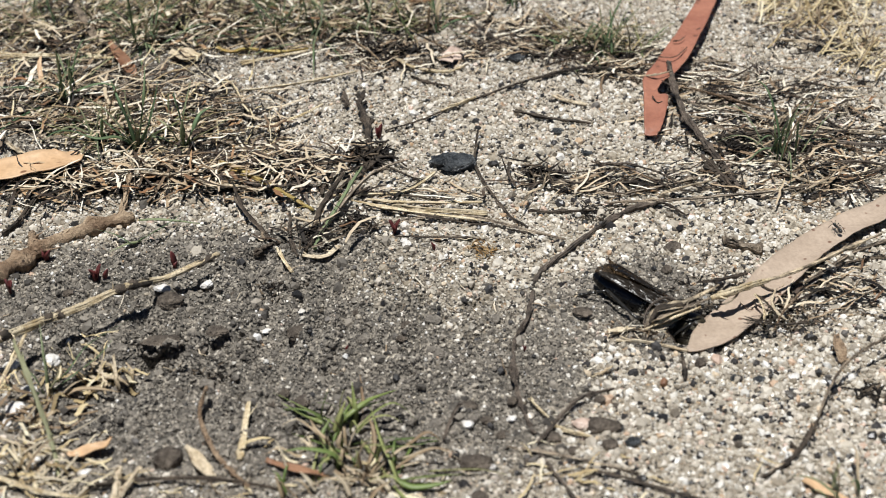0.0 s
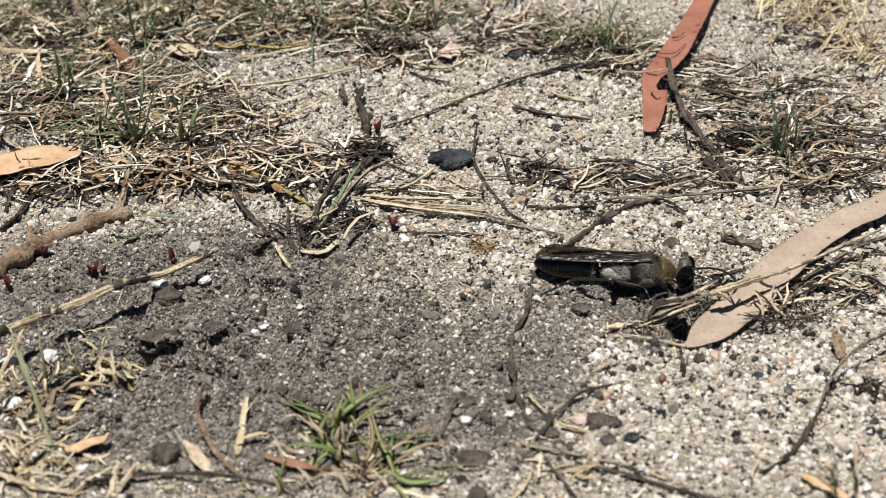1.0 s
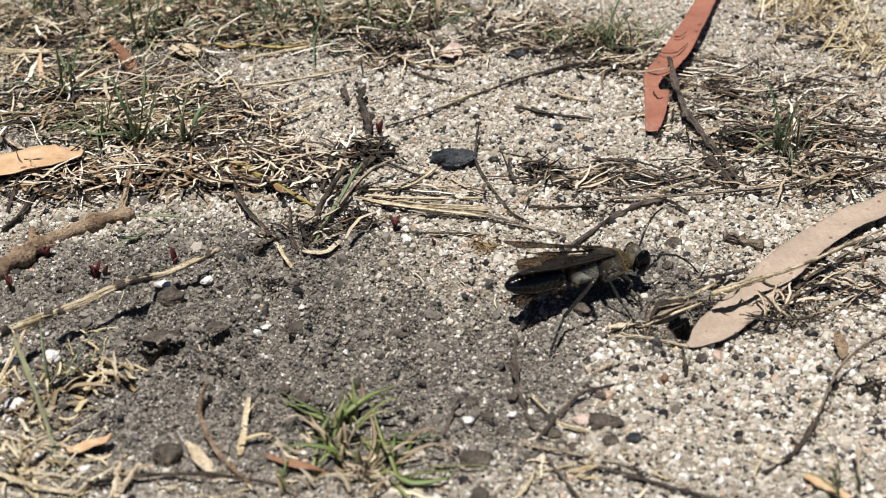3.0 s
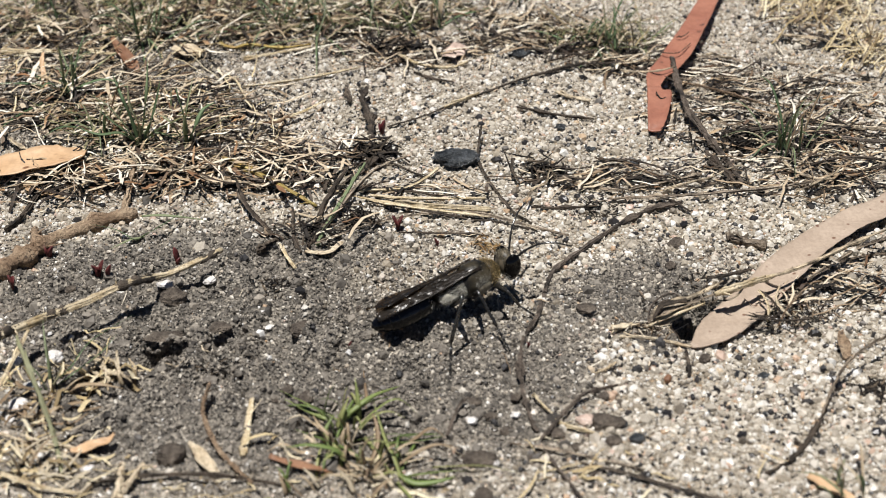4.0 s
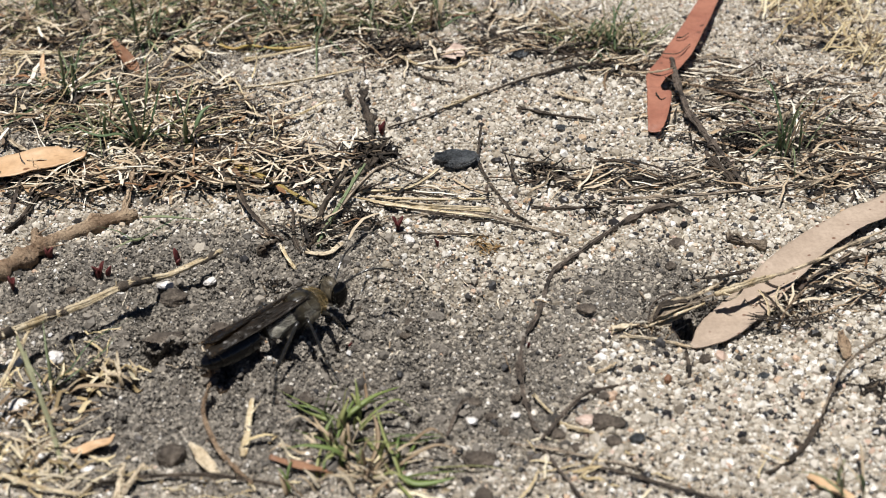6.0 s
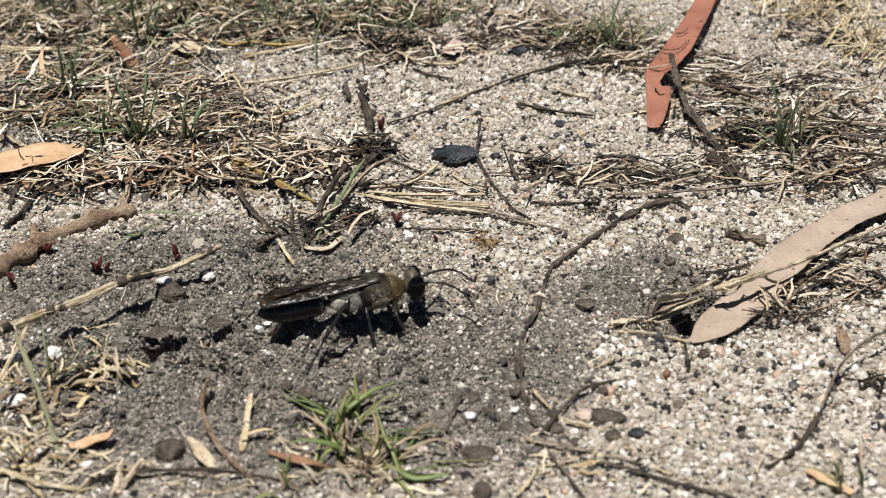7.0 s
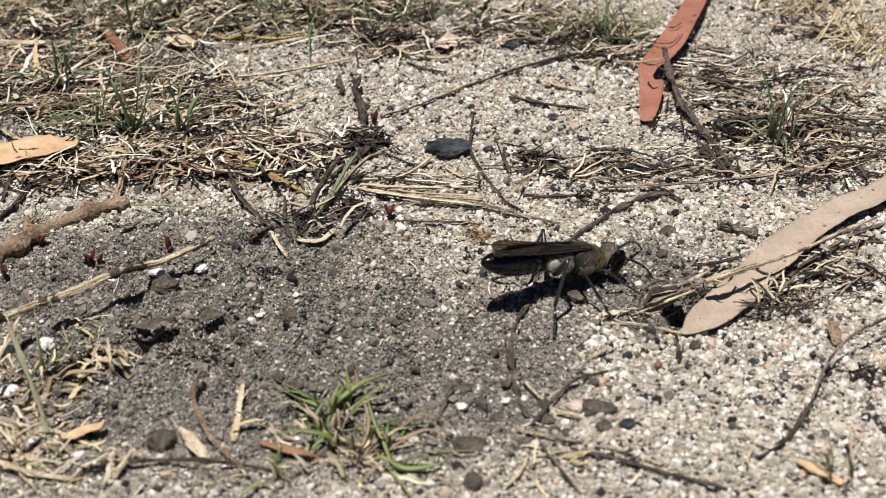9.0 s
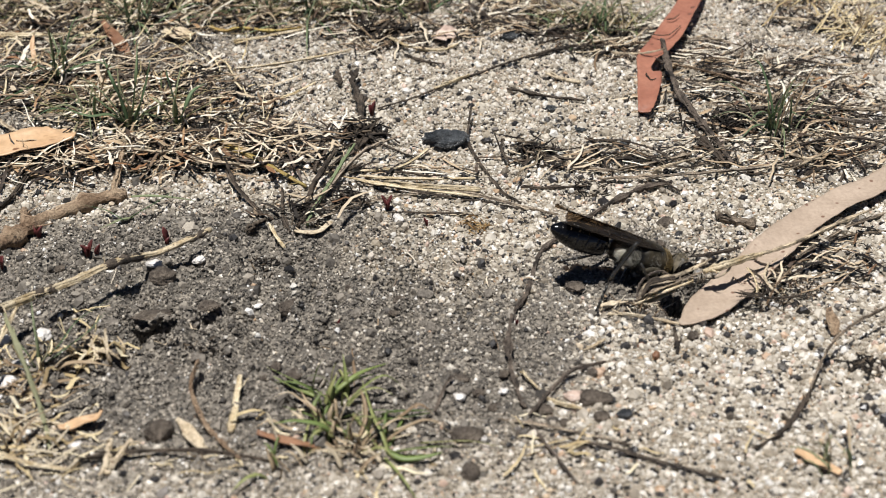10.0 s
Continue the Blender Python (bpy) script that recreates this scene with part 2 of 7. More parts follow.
def material_ground():
    """Sand with grains and dark soil by the mask painted on the sheet's points."""
    m, nt, p = base("sandy_ground", 0.8, 0.3)
    tc = nt.nodes.new("ShaderNodeTexCoord")
    v = nt.nodes.new("ShaderNodeTexVoronoi")
    v.inputs["Scale"].default_value = 2000
    nt.links.new(tc.outputs["Object"], v.inputs["Vector"])
    sep = nt.nodes.new("ShaderNodeSeparateColor")
    nt.links.new(v.outputs["Color"], sep.inputs[0])
    sand = ramp(nt, [(p, (c[0] * 0.62, c[1] * 0.6, c[2] * 0.57)) for p, c in QUARTZ], sep.outputs[0])   # quartz tones darkened: gap shade between grains put into the colour
    dark = ramp(nt, [(0, (0.055, 0.05, 0.044)), (0.6, (0.18, 0.162, 0.137)), (1, (0.33, 0.295, 0.245))], sep.outputs[1])
    at = nt.nodes.new("ShaderNodeAttribute")
    at.attribute_name = "soil"
    col = mix(nt, sand, dark, at.outputs["Fac"])
    n2 = noise_tex(nt, 60, 4)
    col = mix(nt, col, ramp(nt, [(0.3, (0.7, 0.68, 0.65)), (0.7, (1, 1, 1))], n2), 0.7, "MULTIPLY")
    nt.links.new(col, p.inputs["Base Color"])
    nt.links.new(bump(nt, v.outputs["Distance"], 0.0004, 1.0), p.inputs["Normal"])
    return m


def axis(lo, hi, step):
    inner = np.arange(lo, hi + 0.01, step)
    grow = np.cumsum(step * 1.32 ** np.arange(1, 40))
    grow = grow[grow < 400000]
    return np.concatenate([(lo - grow)[::-1], inner, hi + grow])


def build_ground():
    xs, ys = axis(-112, 112, 0.9), axis(-78, 120, 0.9)
    gx, gy = np.meshgrid(xs, ys)
    gz = height(gx, gy) - 0.06
    nx, ny = len(xs), len(ys)
    co = np.stack([gx, gy, gz], -1).reshape(-1, 3) * MM
    i = np.arange((ny - 1) * (nx - 1))
    a = (i // (nx - 1)) * nx + i % (nx - 1)
    faces = np.stack([a, a + 1, a + nx + 1, a + nx], -1)
    me = bpy.data.meshes.new("ground")
    me.from_pydata(co.tolist(), [], faces.tolist())
    me.polygons.foreach_set("use_smooth", [True] * len(me.polygons))
    at = me.attributes.new("soil", "FLOAT", "POINT")
    at.data.foreach_set("value", soil(gx, gy).reshape(-1).astype(np.float32))
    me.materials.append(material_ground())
    tagged(new("ground", me), "pale coarse sand with a patch of dark dug soil", "ground", kind="structure")


build_ground()

# unit grain: an icosahedron, 20 faces
PHI = (1 + 5 ** 0.5) / 2
ICO = np.array([(-1, PHI, 0), (1, PHI, 0), (-1, -PHI, 0), (1, -PHI, 0), (0, -1, PHI), (0, 1, PHI), (0, -1, -PHI), (0, 1, -PHI),
                (PHI, 0, -1), (PHI, 0, 1), (-PHI, 0, -1), (-PHI, 0, 1)], float)
ICO /= np.linalg.norm(ICO[0])
ICO_F = np.array([(0, 11, 5), (0, 5, 1), (0, 1, 7), (0, 7, 10), (0, 10, 11), (1, 5, 9), (5, 11, 4), (11, 10, 2), (10, 7, 6), (7, 1, 8),
                  (3, 9, 4), (3, 4, 2), (3, 2, 6), (3, 6, 8), (3, 8, 9), (4, 9, 5), (2, 4, 11), (6, 2, 10), (8, 6, 7), (9, 8, 1)])


def turns(rng, n):
    """n random rotation matrices."""
    q = rng.normal(size=(n, 4))
    q /= np.linalg.norm(q, axis=1)[:, None]
    w, x, y, z = q.T
    return np.stack([1 - 2 * (y * y + z * z), 2 * (x * y - z * w), 2 * (x * z + y * w), 2 * (x * y + z * w), 1 - 2 * (x * x + z * z),
                     2 * (y * z - x * w), 2 * (x * z - y * w), 2 * (y * z + x * w), 1 - 2 * (x * x + y * y)], -1).reshape(n, 3, 3)


OCT = np.array([(1, 0, 0), (-1, 0, 0), (0, 1, 0), (0, -1, 0), (0, 0, 1), (0, 0, -1)], float)
OCT_F = np.array([(0, 2, 4), (2, 1, 4), (1, 3, 4), (3, 0, 4), (2, 0, 5), (1, 2, 5), (3, 1, 5), (0, 3, 5)])


def grains(name, label, mat, x, y, r, seed, sink=0.25, fine=False, lift=0.0):
    """Angular grains of radius r (mm) at x, y, joined into one mesh."""
    rng = np.random.RandomState(seed)
    n = len(x)
    shape, faces = (OCT, OCT_F) if fine else (ICO, ICO_F)
    nv, nf = len(shape), len(faces)
    v = shape[None] * rng.uniform(0.78, 1.2, (n, nv, 1)) * rng.uniform(0.7, 1.25, (n, 1, 3))
    v = np.einsum("nij,nkj->nki", turns(rng, n), v) * r[:, None, None]
    v += np.stack([x, y, height(x, y) + lift + r * (0.55 - sink - rng.uniform(0, 0.5, n))], -1)[:, None, :]
    f = faces[None] + nv * np.arange(n)[:, None, None]
    me = bpy.data.meshes.new(name)
    me.vertices.add(n * nv), me.loops.add(n * nf * 3), me.polygons.add(n * nf)
    me.vertices.foreach_set("co", (v * MM).reshape(-1))
    me.loops.foreach_set("vertex_index", f.reshape(-1))
    me.polygons.foreach_set("loop_start", np.arange(n * nf) * 3)
    me.update(calc_edges=True)
    me.polygons.foreach_set("use_smooth", [False] * (n * nf))
    me.materials.append(mat)
    return tagged(new(name, me), label, "sand" if "sand" in name else "soil", kind="stuff")


def field(rng, n):
    """Random plan points over the stretch of ground in view, wider with distance."""
    y = rng.uniform(-70, 112, n)
    half = 66 + (y + 70) * 0.245
    keep = rng.uniform(0, 108, n) < half
    y, half = y[keep], half[keep]
    return rng.uniform(-1, 1, len(y)) * half, y


def build_grains():
    rng = np.random.RandomState(3)
    x, y = field(rng, 150000)
    s = soil(x, y)
    keep = rng.uniform(0, 1, len(x)) > s * (0.9 - 0.12 * blob(x, y, 2, -26, 26, 15))
    x, y, s = x[keep], y[keep], s[keep]
    coarse = blob(x, y, 52, -34, 50, 34) + 0.7 * blob(x, y, 50, 30, 60, 34)
    r = np.clip(rng.lognormal(-1.36, 0.46, len(x)) * (0.95 + 0.2 * coarse) * (1 - 0.3 * s), 0.11, 1.0)
    grains("sand_grains", "coarse pale quartz sand with scattered black grains", M_SAND, x, y, r, 4, 0.33)
    x, y = field(rng, 310000)
    s = soil(x, y)
    keep = rng.uniform(0, 1, len(x)) < s * 0.98 + 0.011
    x, y = x[keep], y[keep]
    r = np.clip(rng.lognormal(-1.7, 0.42, len(x)), 0.07, 0.75)
    grains("soil_crumbs", "dark grey-brown crumbly soil dug from a burrow", M_CRUMB, x, y, r, 5, fine=True)
    # larger crumbs, and those that cover the crust over two small holes
    x, y = field(rng, 10000)
    keep = rng.uniform(0, 1, len(x)) < soil(x, y) * 0.9
    x, y = x[keep], y[keep]
    grains("soil_crumbs", "larger dark soil crumbs on dug soil", M_CRUMB, x, y, np.clip(rng.lognormal(-1.05, 0.5, len(x)), 0.2, 1.3), 8, 0.4)
    x, y = rng.normal(-43.2, 1.6, 300), rng.normal(-28.0, 0.6, 300)
    grains("soil_crumbs", "soil crumbs on a crust over a hole", M_CRUMB, x, y, rng.uniform(0.15, 0.45, 300), 9, lift=0.9 - height(x, y) + height(x, y, False))
    x, y = field(rng, 3400)
    keep = rng.uniform(0, 1, len(x)) < 0.27 + 0.4 * blob(x, y, 42, -40, 46, 32) + 0.4 * blob(x, y, 20, 50, 60, 30)
    x, y = x[keep], y[keep]
    r = np.clip(rng.lognormal(-1.15, 0.42, len(x)), 0.16, 0.95)
    grains("charcoal_sand_bits", "black charcoal bits scattered over pale sand", M_CHAR, x, y, r, 6, 0.1)


build_grains()


# ---- makers ----
def link_mesh(name, bm, mat, parent=None, smooth=True):
    me = bpy.data.meshes.new(name)
    bmesh.ops.recalc_face_normals(bm, faces=bm.faces)
    bm.to_mesh(me)
    bm.free()
    for p in me.polygons:
        p.use_smooth = smooth
    me.materials.append(mat)
    ob = new(name, me)
    if parent:
        ob.parent = parent
    return ob


def part(name, bm, mat, parent, label=""):
    ob = link_mesh(name, bm, mat, parent)
    return tagged(ob, label) if label else ob


def on_ground(pts):
    """Points (mm; z over the ground, hollows bridged) as vectors in metres."""
    return [Vector((x, y, float(height(x, y, False)) + z)) * MM for x, y, z in pts]


def smooth_line(pts, per=5):
    """A smooth line through the points (Catmull-Rom)."""
    p = [pts[0] * 2 - pts[1]] + list(pts) + [pts[-1] * 2 - pts[-2]]
    out = []
    for i in range(1, len(p) - 2):
        for k in range(per):
            t = k / per
            a, b, c, d = p[i - 1], p[i], p[i + 1], p[i + 2]
            out.append(0.5 * (2 * b + (c - a) * t + (2 * a - 5 * b + 4 * c - d) * t * t + (3 * b - a - 3 * c + d) * t ** 3))
    return out + [p[-2]]


def tube(bm, line, radii, sides=7, rough=0.0, rng=random, flat=1.0):
    """A tapered tube along line (metres), radii in metres."""
    rings = []
    for i, p in enumerate(line):
        d = (line[min(i + 1, len(line) - 1)] - line[max(i - 1, 0)]).normalized()
        side = d.cross(Vector((0, 0, 1)))
        side = side.normalized() if side.length > 1e-4 else Vector((1, 0, 0))
        up = side.cross(d)
        r = radii[i]
        rings.append([bm.verts.new(p + (side * math.cos(a) + up * math.sin(a) * flat) * r * (1 + rng.uniform(-rough, rough)))
                      for a in (2 * math.pi * k / sides for k in range(sides))])
    for a, b in zip(rings, rings[1:]):
        for k in range(sides):
            bm.faces.new((a[k], a[(k + 1) % sides], b[(k + 1) % sides], b[k]))
    bm.faces.new(rings[0][::-1]), bm.faces.new(rings[-1])


def stem(name, label, mat, r0, r1, pts, category="twig", knots=0, rough=0.12, flat=1.0, parent=None, group="", seed=1, nodes=()):
    """A twig, root or straw through pts (mm), radii r0 to r1 (mm), with knots swellings."""
    rng = random.Random(seed + int(1000 * abs(pts[0][0]) + 10 * abs(pts[0][1])))
    line = smooth_line(on_ground(pts), 6)
    n = len(line)
    at = [rng.randrange(1, n - 1) for _ in range(knots)]
    radii = []
    for i in range(n):
        r = r0 + (r1 - r0) * i / (n - 1)
        r *= 1 + sum(0.7 * math.exp(-((i - k) / 0.8) ** 2) for k in at) + rng.uniform(-0.1, 0.1)
        radii.append(r * MM)
    woody = mat in (M_TWIG, M_ROOT, M_GREYWOOD)
    k = 0.3 if woody else 0.12
    line = [p + Vector((rng.uniform(-1, 1), rng.uniform(-1, 1), rng.uniform(-0.5, 0.5))) * r0 * k * MM for p in line]
    bm = bmesh.new()
    solid = name in ("root_stick", "root", "raised_stem", "wood_chip")
    tube(bm, line, radii if solid else [r * 0.62 for r in radii], 7, rough * (1.8 if woody else 1), rng, flat)
    # split strands along it, each ending somewhere of its own, and frayed fibres
    for q in range(3 if solid else 4):
        a0, twist = rng.uniform(0, 6.28), rng.gauss(0, 0.03)
        i0, i1 = rng.randrange(0, max(1, n // 4)), n - rng.randrange(0, max(1, n // 4))
        out = 0.86 if solid else 0.62
        pts2, rad2 = [], []
        for i in range(i0, i1):
            d = (line[min(i + 1, n - 1)] - line[max(i - 1, 0)]).normalized()
            side = d.cross(Vector((0, 0, 1))).normalized()
            a = a0 + twist * i
            lift = 1 + (1.4 * max(0, 1 - (i - i0) / 2.5) if q % 2 else 0) + rng.uniform(-0.12, 0.12)
            pts2.append(line[i] + (side * math.cos(a) + side.cross(d) * math.sin(a) * flat) * radii[i] * out * lift)
            rad2.append(radii[i] * rng.uniform(0.34, 0.5) * (0.45 if i in (i0, i1 - 1) else 1))
        if len(pts2) > 3:
            tube(bm, pts2, rad2, 5, 0.12, rng, 0.8)
    for _ in range(n // 5 if woody else n // 10):
        i = rng.randrange(1, n - 1)
        d = Vector((rng.gauss(0, 1), rng.gauss(0, 1), abs(rng.gauss(0, 0.6)))).normalized() * radii[i] * rng.uniform(2, 5)
        tube(bm, [line[i], line[i] + d * 0.5, line[i] + d + Vector((rng.gauss(0, 1), rng.gauss(0, 1), 0)) * radii[i] * 0.6], [radii[i] * f for f in (0.35, 0.2, 0.07)], 4, 0.2, rng)
    if parent:
        return part(name, bm, mat, parent)
    ob = tagged(link_mesh(name, bm, mat, smooth=not woody), label, category, group)
    for f in nodes:
        i = int(f * (n - 1))
        bm = bmesh.new()
        seg = line[max(0, i - 1):i + 4]
        tube(bm, seg, [radii[i] * 1.2 * q for q in (0.75, 1.2, 0.95, 1.25, 0.8)][:len(seg)], 8, 0.4, rng)
        part("sheath", bm, M_TWIG, ob, "dark frayed leaf sheath")
    return ob


def leaf(name, label, mat, rows, thick=0.22, cup=0.6, category="leaf", seed=2, rib=True):
    """A leaf from rows (x, y, z, half width one side, half width other side), in mm, with a midrib part."""
    rng = random.Random(seed)
    mids = smooth_line(on_ground([r[:3] for r in rows]), 6)
    wl = smooth_line([Vector((r[3], r[4], 0)) for r in rows], 6)
    bm = bmesh.new()
    tops, bots = [], []
    cols = 9
    for i, p in enumerate(mids):
        d = (mids[min(i + 1, len(mids) - 1)] - mids[max(i - 1, 0)]).normalized()
        side = Vector((-d.y, d.x, 0)).normalized()
        a, b = [], []
        for k in range(cols):
            u = k / (cols - 1) * 2 - 1
            w = (wl[i].x if u < 0 else wl[i].y) * MM
            lift = cup * abs(u) ** 2 * w * 0.3 + math.sin(i * 0.7 + u * 2) * 0.12 * MM
            e = 1 + (rng.uniform(-0.03, 0.03) if k in (0, cols - 1) else 0)
            q = p + side * u * w * e + Vector((0, 0, lift))
            a.append(bm.verts.new(q)), b.append(bm.verts.new(q - Vector((0, 0, thick * MM))))
        tops.append(a), bots.append(b)
    for i in range(len(mids) - 1):
        for k in range(cols - 1):
            bm.faces.new((tops[i][k], tops[i][k + 1], tops[i + 1][k + 1], tops[i + 1][k]))
            bm.faces.new((bots[i][k], bots[i + 1][k], bots[i + 1][k + 1], bots[i][k + 1]))
        bm.faces.new((tops[i][0], tops[i + 1][0], bots[i + 1][0], bots[i][0]))
        bm.faces.new((tops[i][-1], bots[i][-1], bots[i + 1][-1], tops[i + 1][-1]))
    for e in (0, -1):
        for k in range(cols - 1):
            bm.faces.new((tops[e][k], bots[e][k], bots[e][k + 1], tops[e][k + 1]))
    ob = tagged(link_mesh(name, bm, mat), label, category)
    if rib:
        bm = bmesh.new()
        tube(bm, [p + Vector((0, 0, -(thick + 0.04) * MM)) for p in mids[1:-1]], [0.11 * MM * (1.2 - 0.8 * i / len(mids)) for i in range(len(mids) - 2)], 5)
        part("midrib", bm, mat, ob)
    return ob


def pebble(name, label, mat, x, y, sx, sy, sz, turn=0.0, sink=0.25, seed=1, category="stone", lumps=0.26, detail=4, lift=0.0, tilt=0.0, smooth=True):
    """An uneven stone; half sizes in mm."""
    rng = random.Random(seed)
    bm = bmesh.new()
    bmesh.ops.create_icosphere(bm, subdivisions=detail, radius=1)
    off = Vector((rng.uniform(-50, 50), rng.uniform(-50, 50), rng.uniform(-50, 50)))
    flats = [Vector((rng.gauss(0, 1), rng.gauss(0, 1), rng.gauss(0, 0.7))).normalized() for _ in range(7)]
    for v in bm.verts:
        c = v.co.copy()
        k = 1 + lumps * noise.noise(c * 1.3 + off) + lumps * 0.6 * noise.noise(c * 4 + off) + lumps * 0.5 * noise.noise(c * 9 + off)
        for n in flats:
            k = min(k, (0.9 + 0.1 * noise.noise(c * 3 + off)) / max(c.dot(n), 0.05))
        v.co = Vector((c.x * sx, c.y * sy, c.z * sz)) * k * MM
    ob = link_mesh(name, bm, mat, smooth=smooth)
    ob.matrix_world = pose(x * MM, y * MM, (float(height(x, y)) + sz * (1 - 2 * sink) + lift) * MM, tilt, 0, turn)
    return tagged(ob, label, category)


def ribbon(bm, line, widths, fold=0.25, turn=0.0):
    """A folded blade along line: two strips that meet in a keel, with thickness."""
    rows = []
    for i, p in enumerate(line):
        d = (line[min(i + 1, len(line) - 1)] - line[max(i - 1, 0)]).normalized()
        side = d.cross(Vector((0, 0, 1)))
        side = side.normalized() if side.length > 1e-3 else Vector((1, 0, 0))
        side = (Matrix.Rotation(turn, 3, d) @ side).normalized()
        up = side.cross(d)
        w = widths[i]
        rows.append([bm.verts.new(p - side * w + up * w * fold), bm.verts.new(p - up * w * 0.25), bm.verts.new(p + side * w + up * w * fold), bm.verts.new(p + up * w * 0.15)])
    for a, b in zip(rows, rows[1:]):
        for k in range(4):
            bm.faces.new((a[k], a[(k + 1) % 4], b[(k + 1) % 4], b[k]))
    bm.faces.new(rows[0][::-1]), bm.faces.new(rows[-1])


def blade(parent, mat, pts, width, name="blade", seed=0):
    rng = random.Random(seed)
    line = smooth_line(on_ground(pts), 5)
    n = len(line)
    bm = bmesh.new()
    ribbon(bm, line, [width * MM * (0.75 + 0.25 * math.sin(i / (n - 1) * 3)) * (1 - (i / (n - 1)) ** 2.5 * 0.9) for i in range(n)], 0.3, rng.uniform(-0.6, 0.6))
    return part(name, bm, mat, parent)


def root_empty(name, label, category, x, y, group=""):
    e = new(name)
    e.empty_display_size = 0.003
    return tagged(e, label, category, group)


def dead_stems(label, spots, count, mats, seed, along=0.0, wander=0.8, group="dead stems"):
    """Single dead stems lying in the litter over spots (x, y, rx, ry, weight)."""
    rng = random.Random(seed)
    for _ in range(count):
        cx, cy, rx, ry, _w = rng.choices(spots, [q[4] for q in spots])[0]
        x, y = cx + rng.gauss(0, 0.5) * rx, cy + rng.gauss(0, 0.5) * ry
        a, l = along + rng.gauss(0, wander), rng.uniform(5, 20)
        d, n = (math.cos(a), math.sin(a)), (-math.sin(a), math.cos(a))
        z, rise, bow = rng.uniform(0.5, 2.4), rng.gauss(0, 1.0), rng.gauss(0, 0.12) * l
        pts = []
        for t in (-0.5, -0.2, 0.1, 0.3, 0.5):
            w = bow * (1 - 4 * t * t) + rng.gauss(0, 0.02) * l
            pts.append((x + d[0] * l * t + n[0] * w, y + d[1] * l * t + n[1] * w, max(0.35, z + rise * t)))
        r = rng.uniform(0.18, 0.46)
        stem("dead_stem", label, rng.choice(mats), r, r * rng.uniform(0.5, 0.9), pts, "stem", rng.randint(0, 2), 0.15, rng.uniform(0.6, 1.0), None, group)


def tuft(label, x, y, count, length, spread, mat, dry, seed, group="grass tufts"):
    """A tuft of grass: count blades of about length (mm), share dry of them dead."""
    rng = random.Random(seed)
    e = root_empty("grass_tuft", label, "grass", x, y, group)
    for i in range(count):
        a = rng.uniform(0, 2 * math.pi)
        b = rng.uniform(0.15, 1.0) * spread
        l = length * rng.uniform(0.5, 1.15)
        bx, by = x + rng.gauss(0, 1.6), y + rng.gauss(0, 1.6)
        out = Vector((math.cos(a), math.sin(a), 0))
        up = max(0.12, 1.0 - 0.72 * b)
        p1 = (bx + out.x * l * 0.3 * b, by + out.y * l * 0.3 * b, l * 0.45 * up)
        p2 = (bx + out.x * l * 0.65 * b, by + out.y * l * 0.65 * b, l * 0.75 * up)
        p3 = (bx + out.x * l * b, by + out.y * l * b, max(0.5, l * (0.95 * up - 0.25 * b)))
        dead = rng.random() < dry
        blade(e, M_DRYBLADE if dead else mat, [(bx, by, -0.3), p1, p2, p3], rng.uniform(0.18, 0.34) * (1.0 if dead else 1), "dry_blade" if dead else "blade", i)
    return e


def seedling(x, y, size, seed=0, upright=1.0):
    """A tiny dark red seedling with a few fleshy leaves."""
    rng = random.Random(seed)
    e = root_empty("seedling", "tiny dark red seedling in the soil", "seedling", x, y, "red seedlings")
    a0 = rng.uniform(-0.6, 0.6)
    for i in range(rng.randint(2, 4)):
        a = a0 + math.pi * i + rng.uniform(-0.5, 0.5)
        t = rng.uniform(0.12, 0.4)
        l = size * rng.uniform(0.55, 1.05)
        pts = [(x, y, -0.2), (x + math.cos(a) * l * t * 0.5, y + math.sin(a) * l * t * 0.5, l * 0.55 * upright), (x + math.cos(a) * l * t, y + math.sin(a) * l * t, l * upright)]
        line = smooth_line(on_ground(pts), 5)
        n = len(line)
        bm = bmesh.new()
        ribbon(bm, line, [size * 0.23 * MM * max(0.12, math.sin(math.pi * (0.06 + 0.9 * k / (n - 1))) ** 0.8) for k in range(n)], 0.35, rng.uniform(-0.5, 0.5))
        part("leaflet", bm, M_RED, e)
    return e


def clump(name, label, mat, x, y, rx, ry, rz, n, length, seed, category="debris", thick=0.16):
    """A tangle of short fibres and crumbs, joined."""
    rng = random.Random(seed)
    bm = bmesh.new()
    for i in range(n):
        c = Vector((x + rng.gauss(0, 0.5) * rx, y + rng.gauss(0, 0.5) * ry, 0))
        z = float(height(c.x, c.y)) + abs(rng.gauss(0, 0.5)) * rz
        a, t = rng.uniform(0, 6.28), rng.gauss(0, 0.35)
        d = Vector((math.cos(a) * math.cos(t), math.sin(a) * math.cos(t), math.sin(t))) * length * rng.uniform(0.4, 1.2) * 0.5
        b = Vector((rng.gauss(0, 1), rng.gauss(0, 1), rng.gauss(0, 0.6))) * length * 0.06
        p = Vector((c.x, c.y, z))
        tube(bm, [(p - d) * MM, (p + b) * MM, (p + d) * MM], [thick * MM * k for k in (0.6, 1, 0.5)], 4, 0.2, rng)
    return tagged(link_mesh(name, bm, mat, smooth=False), label, category)


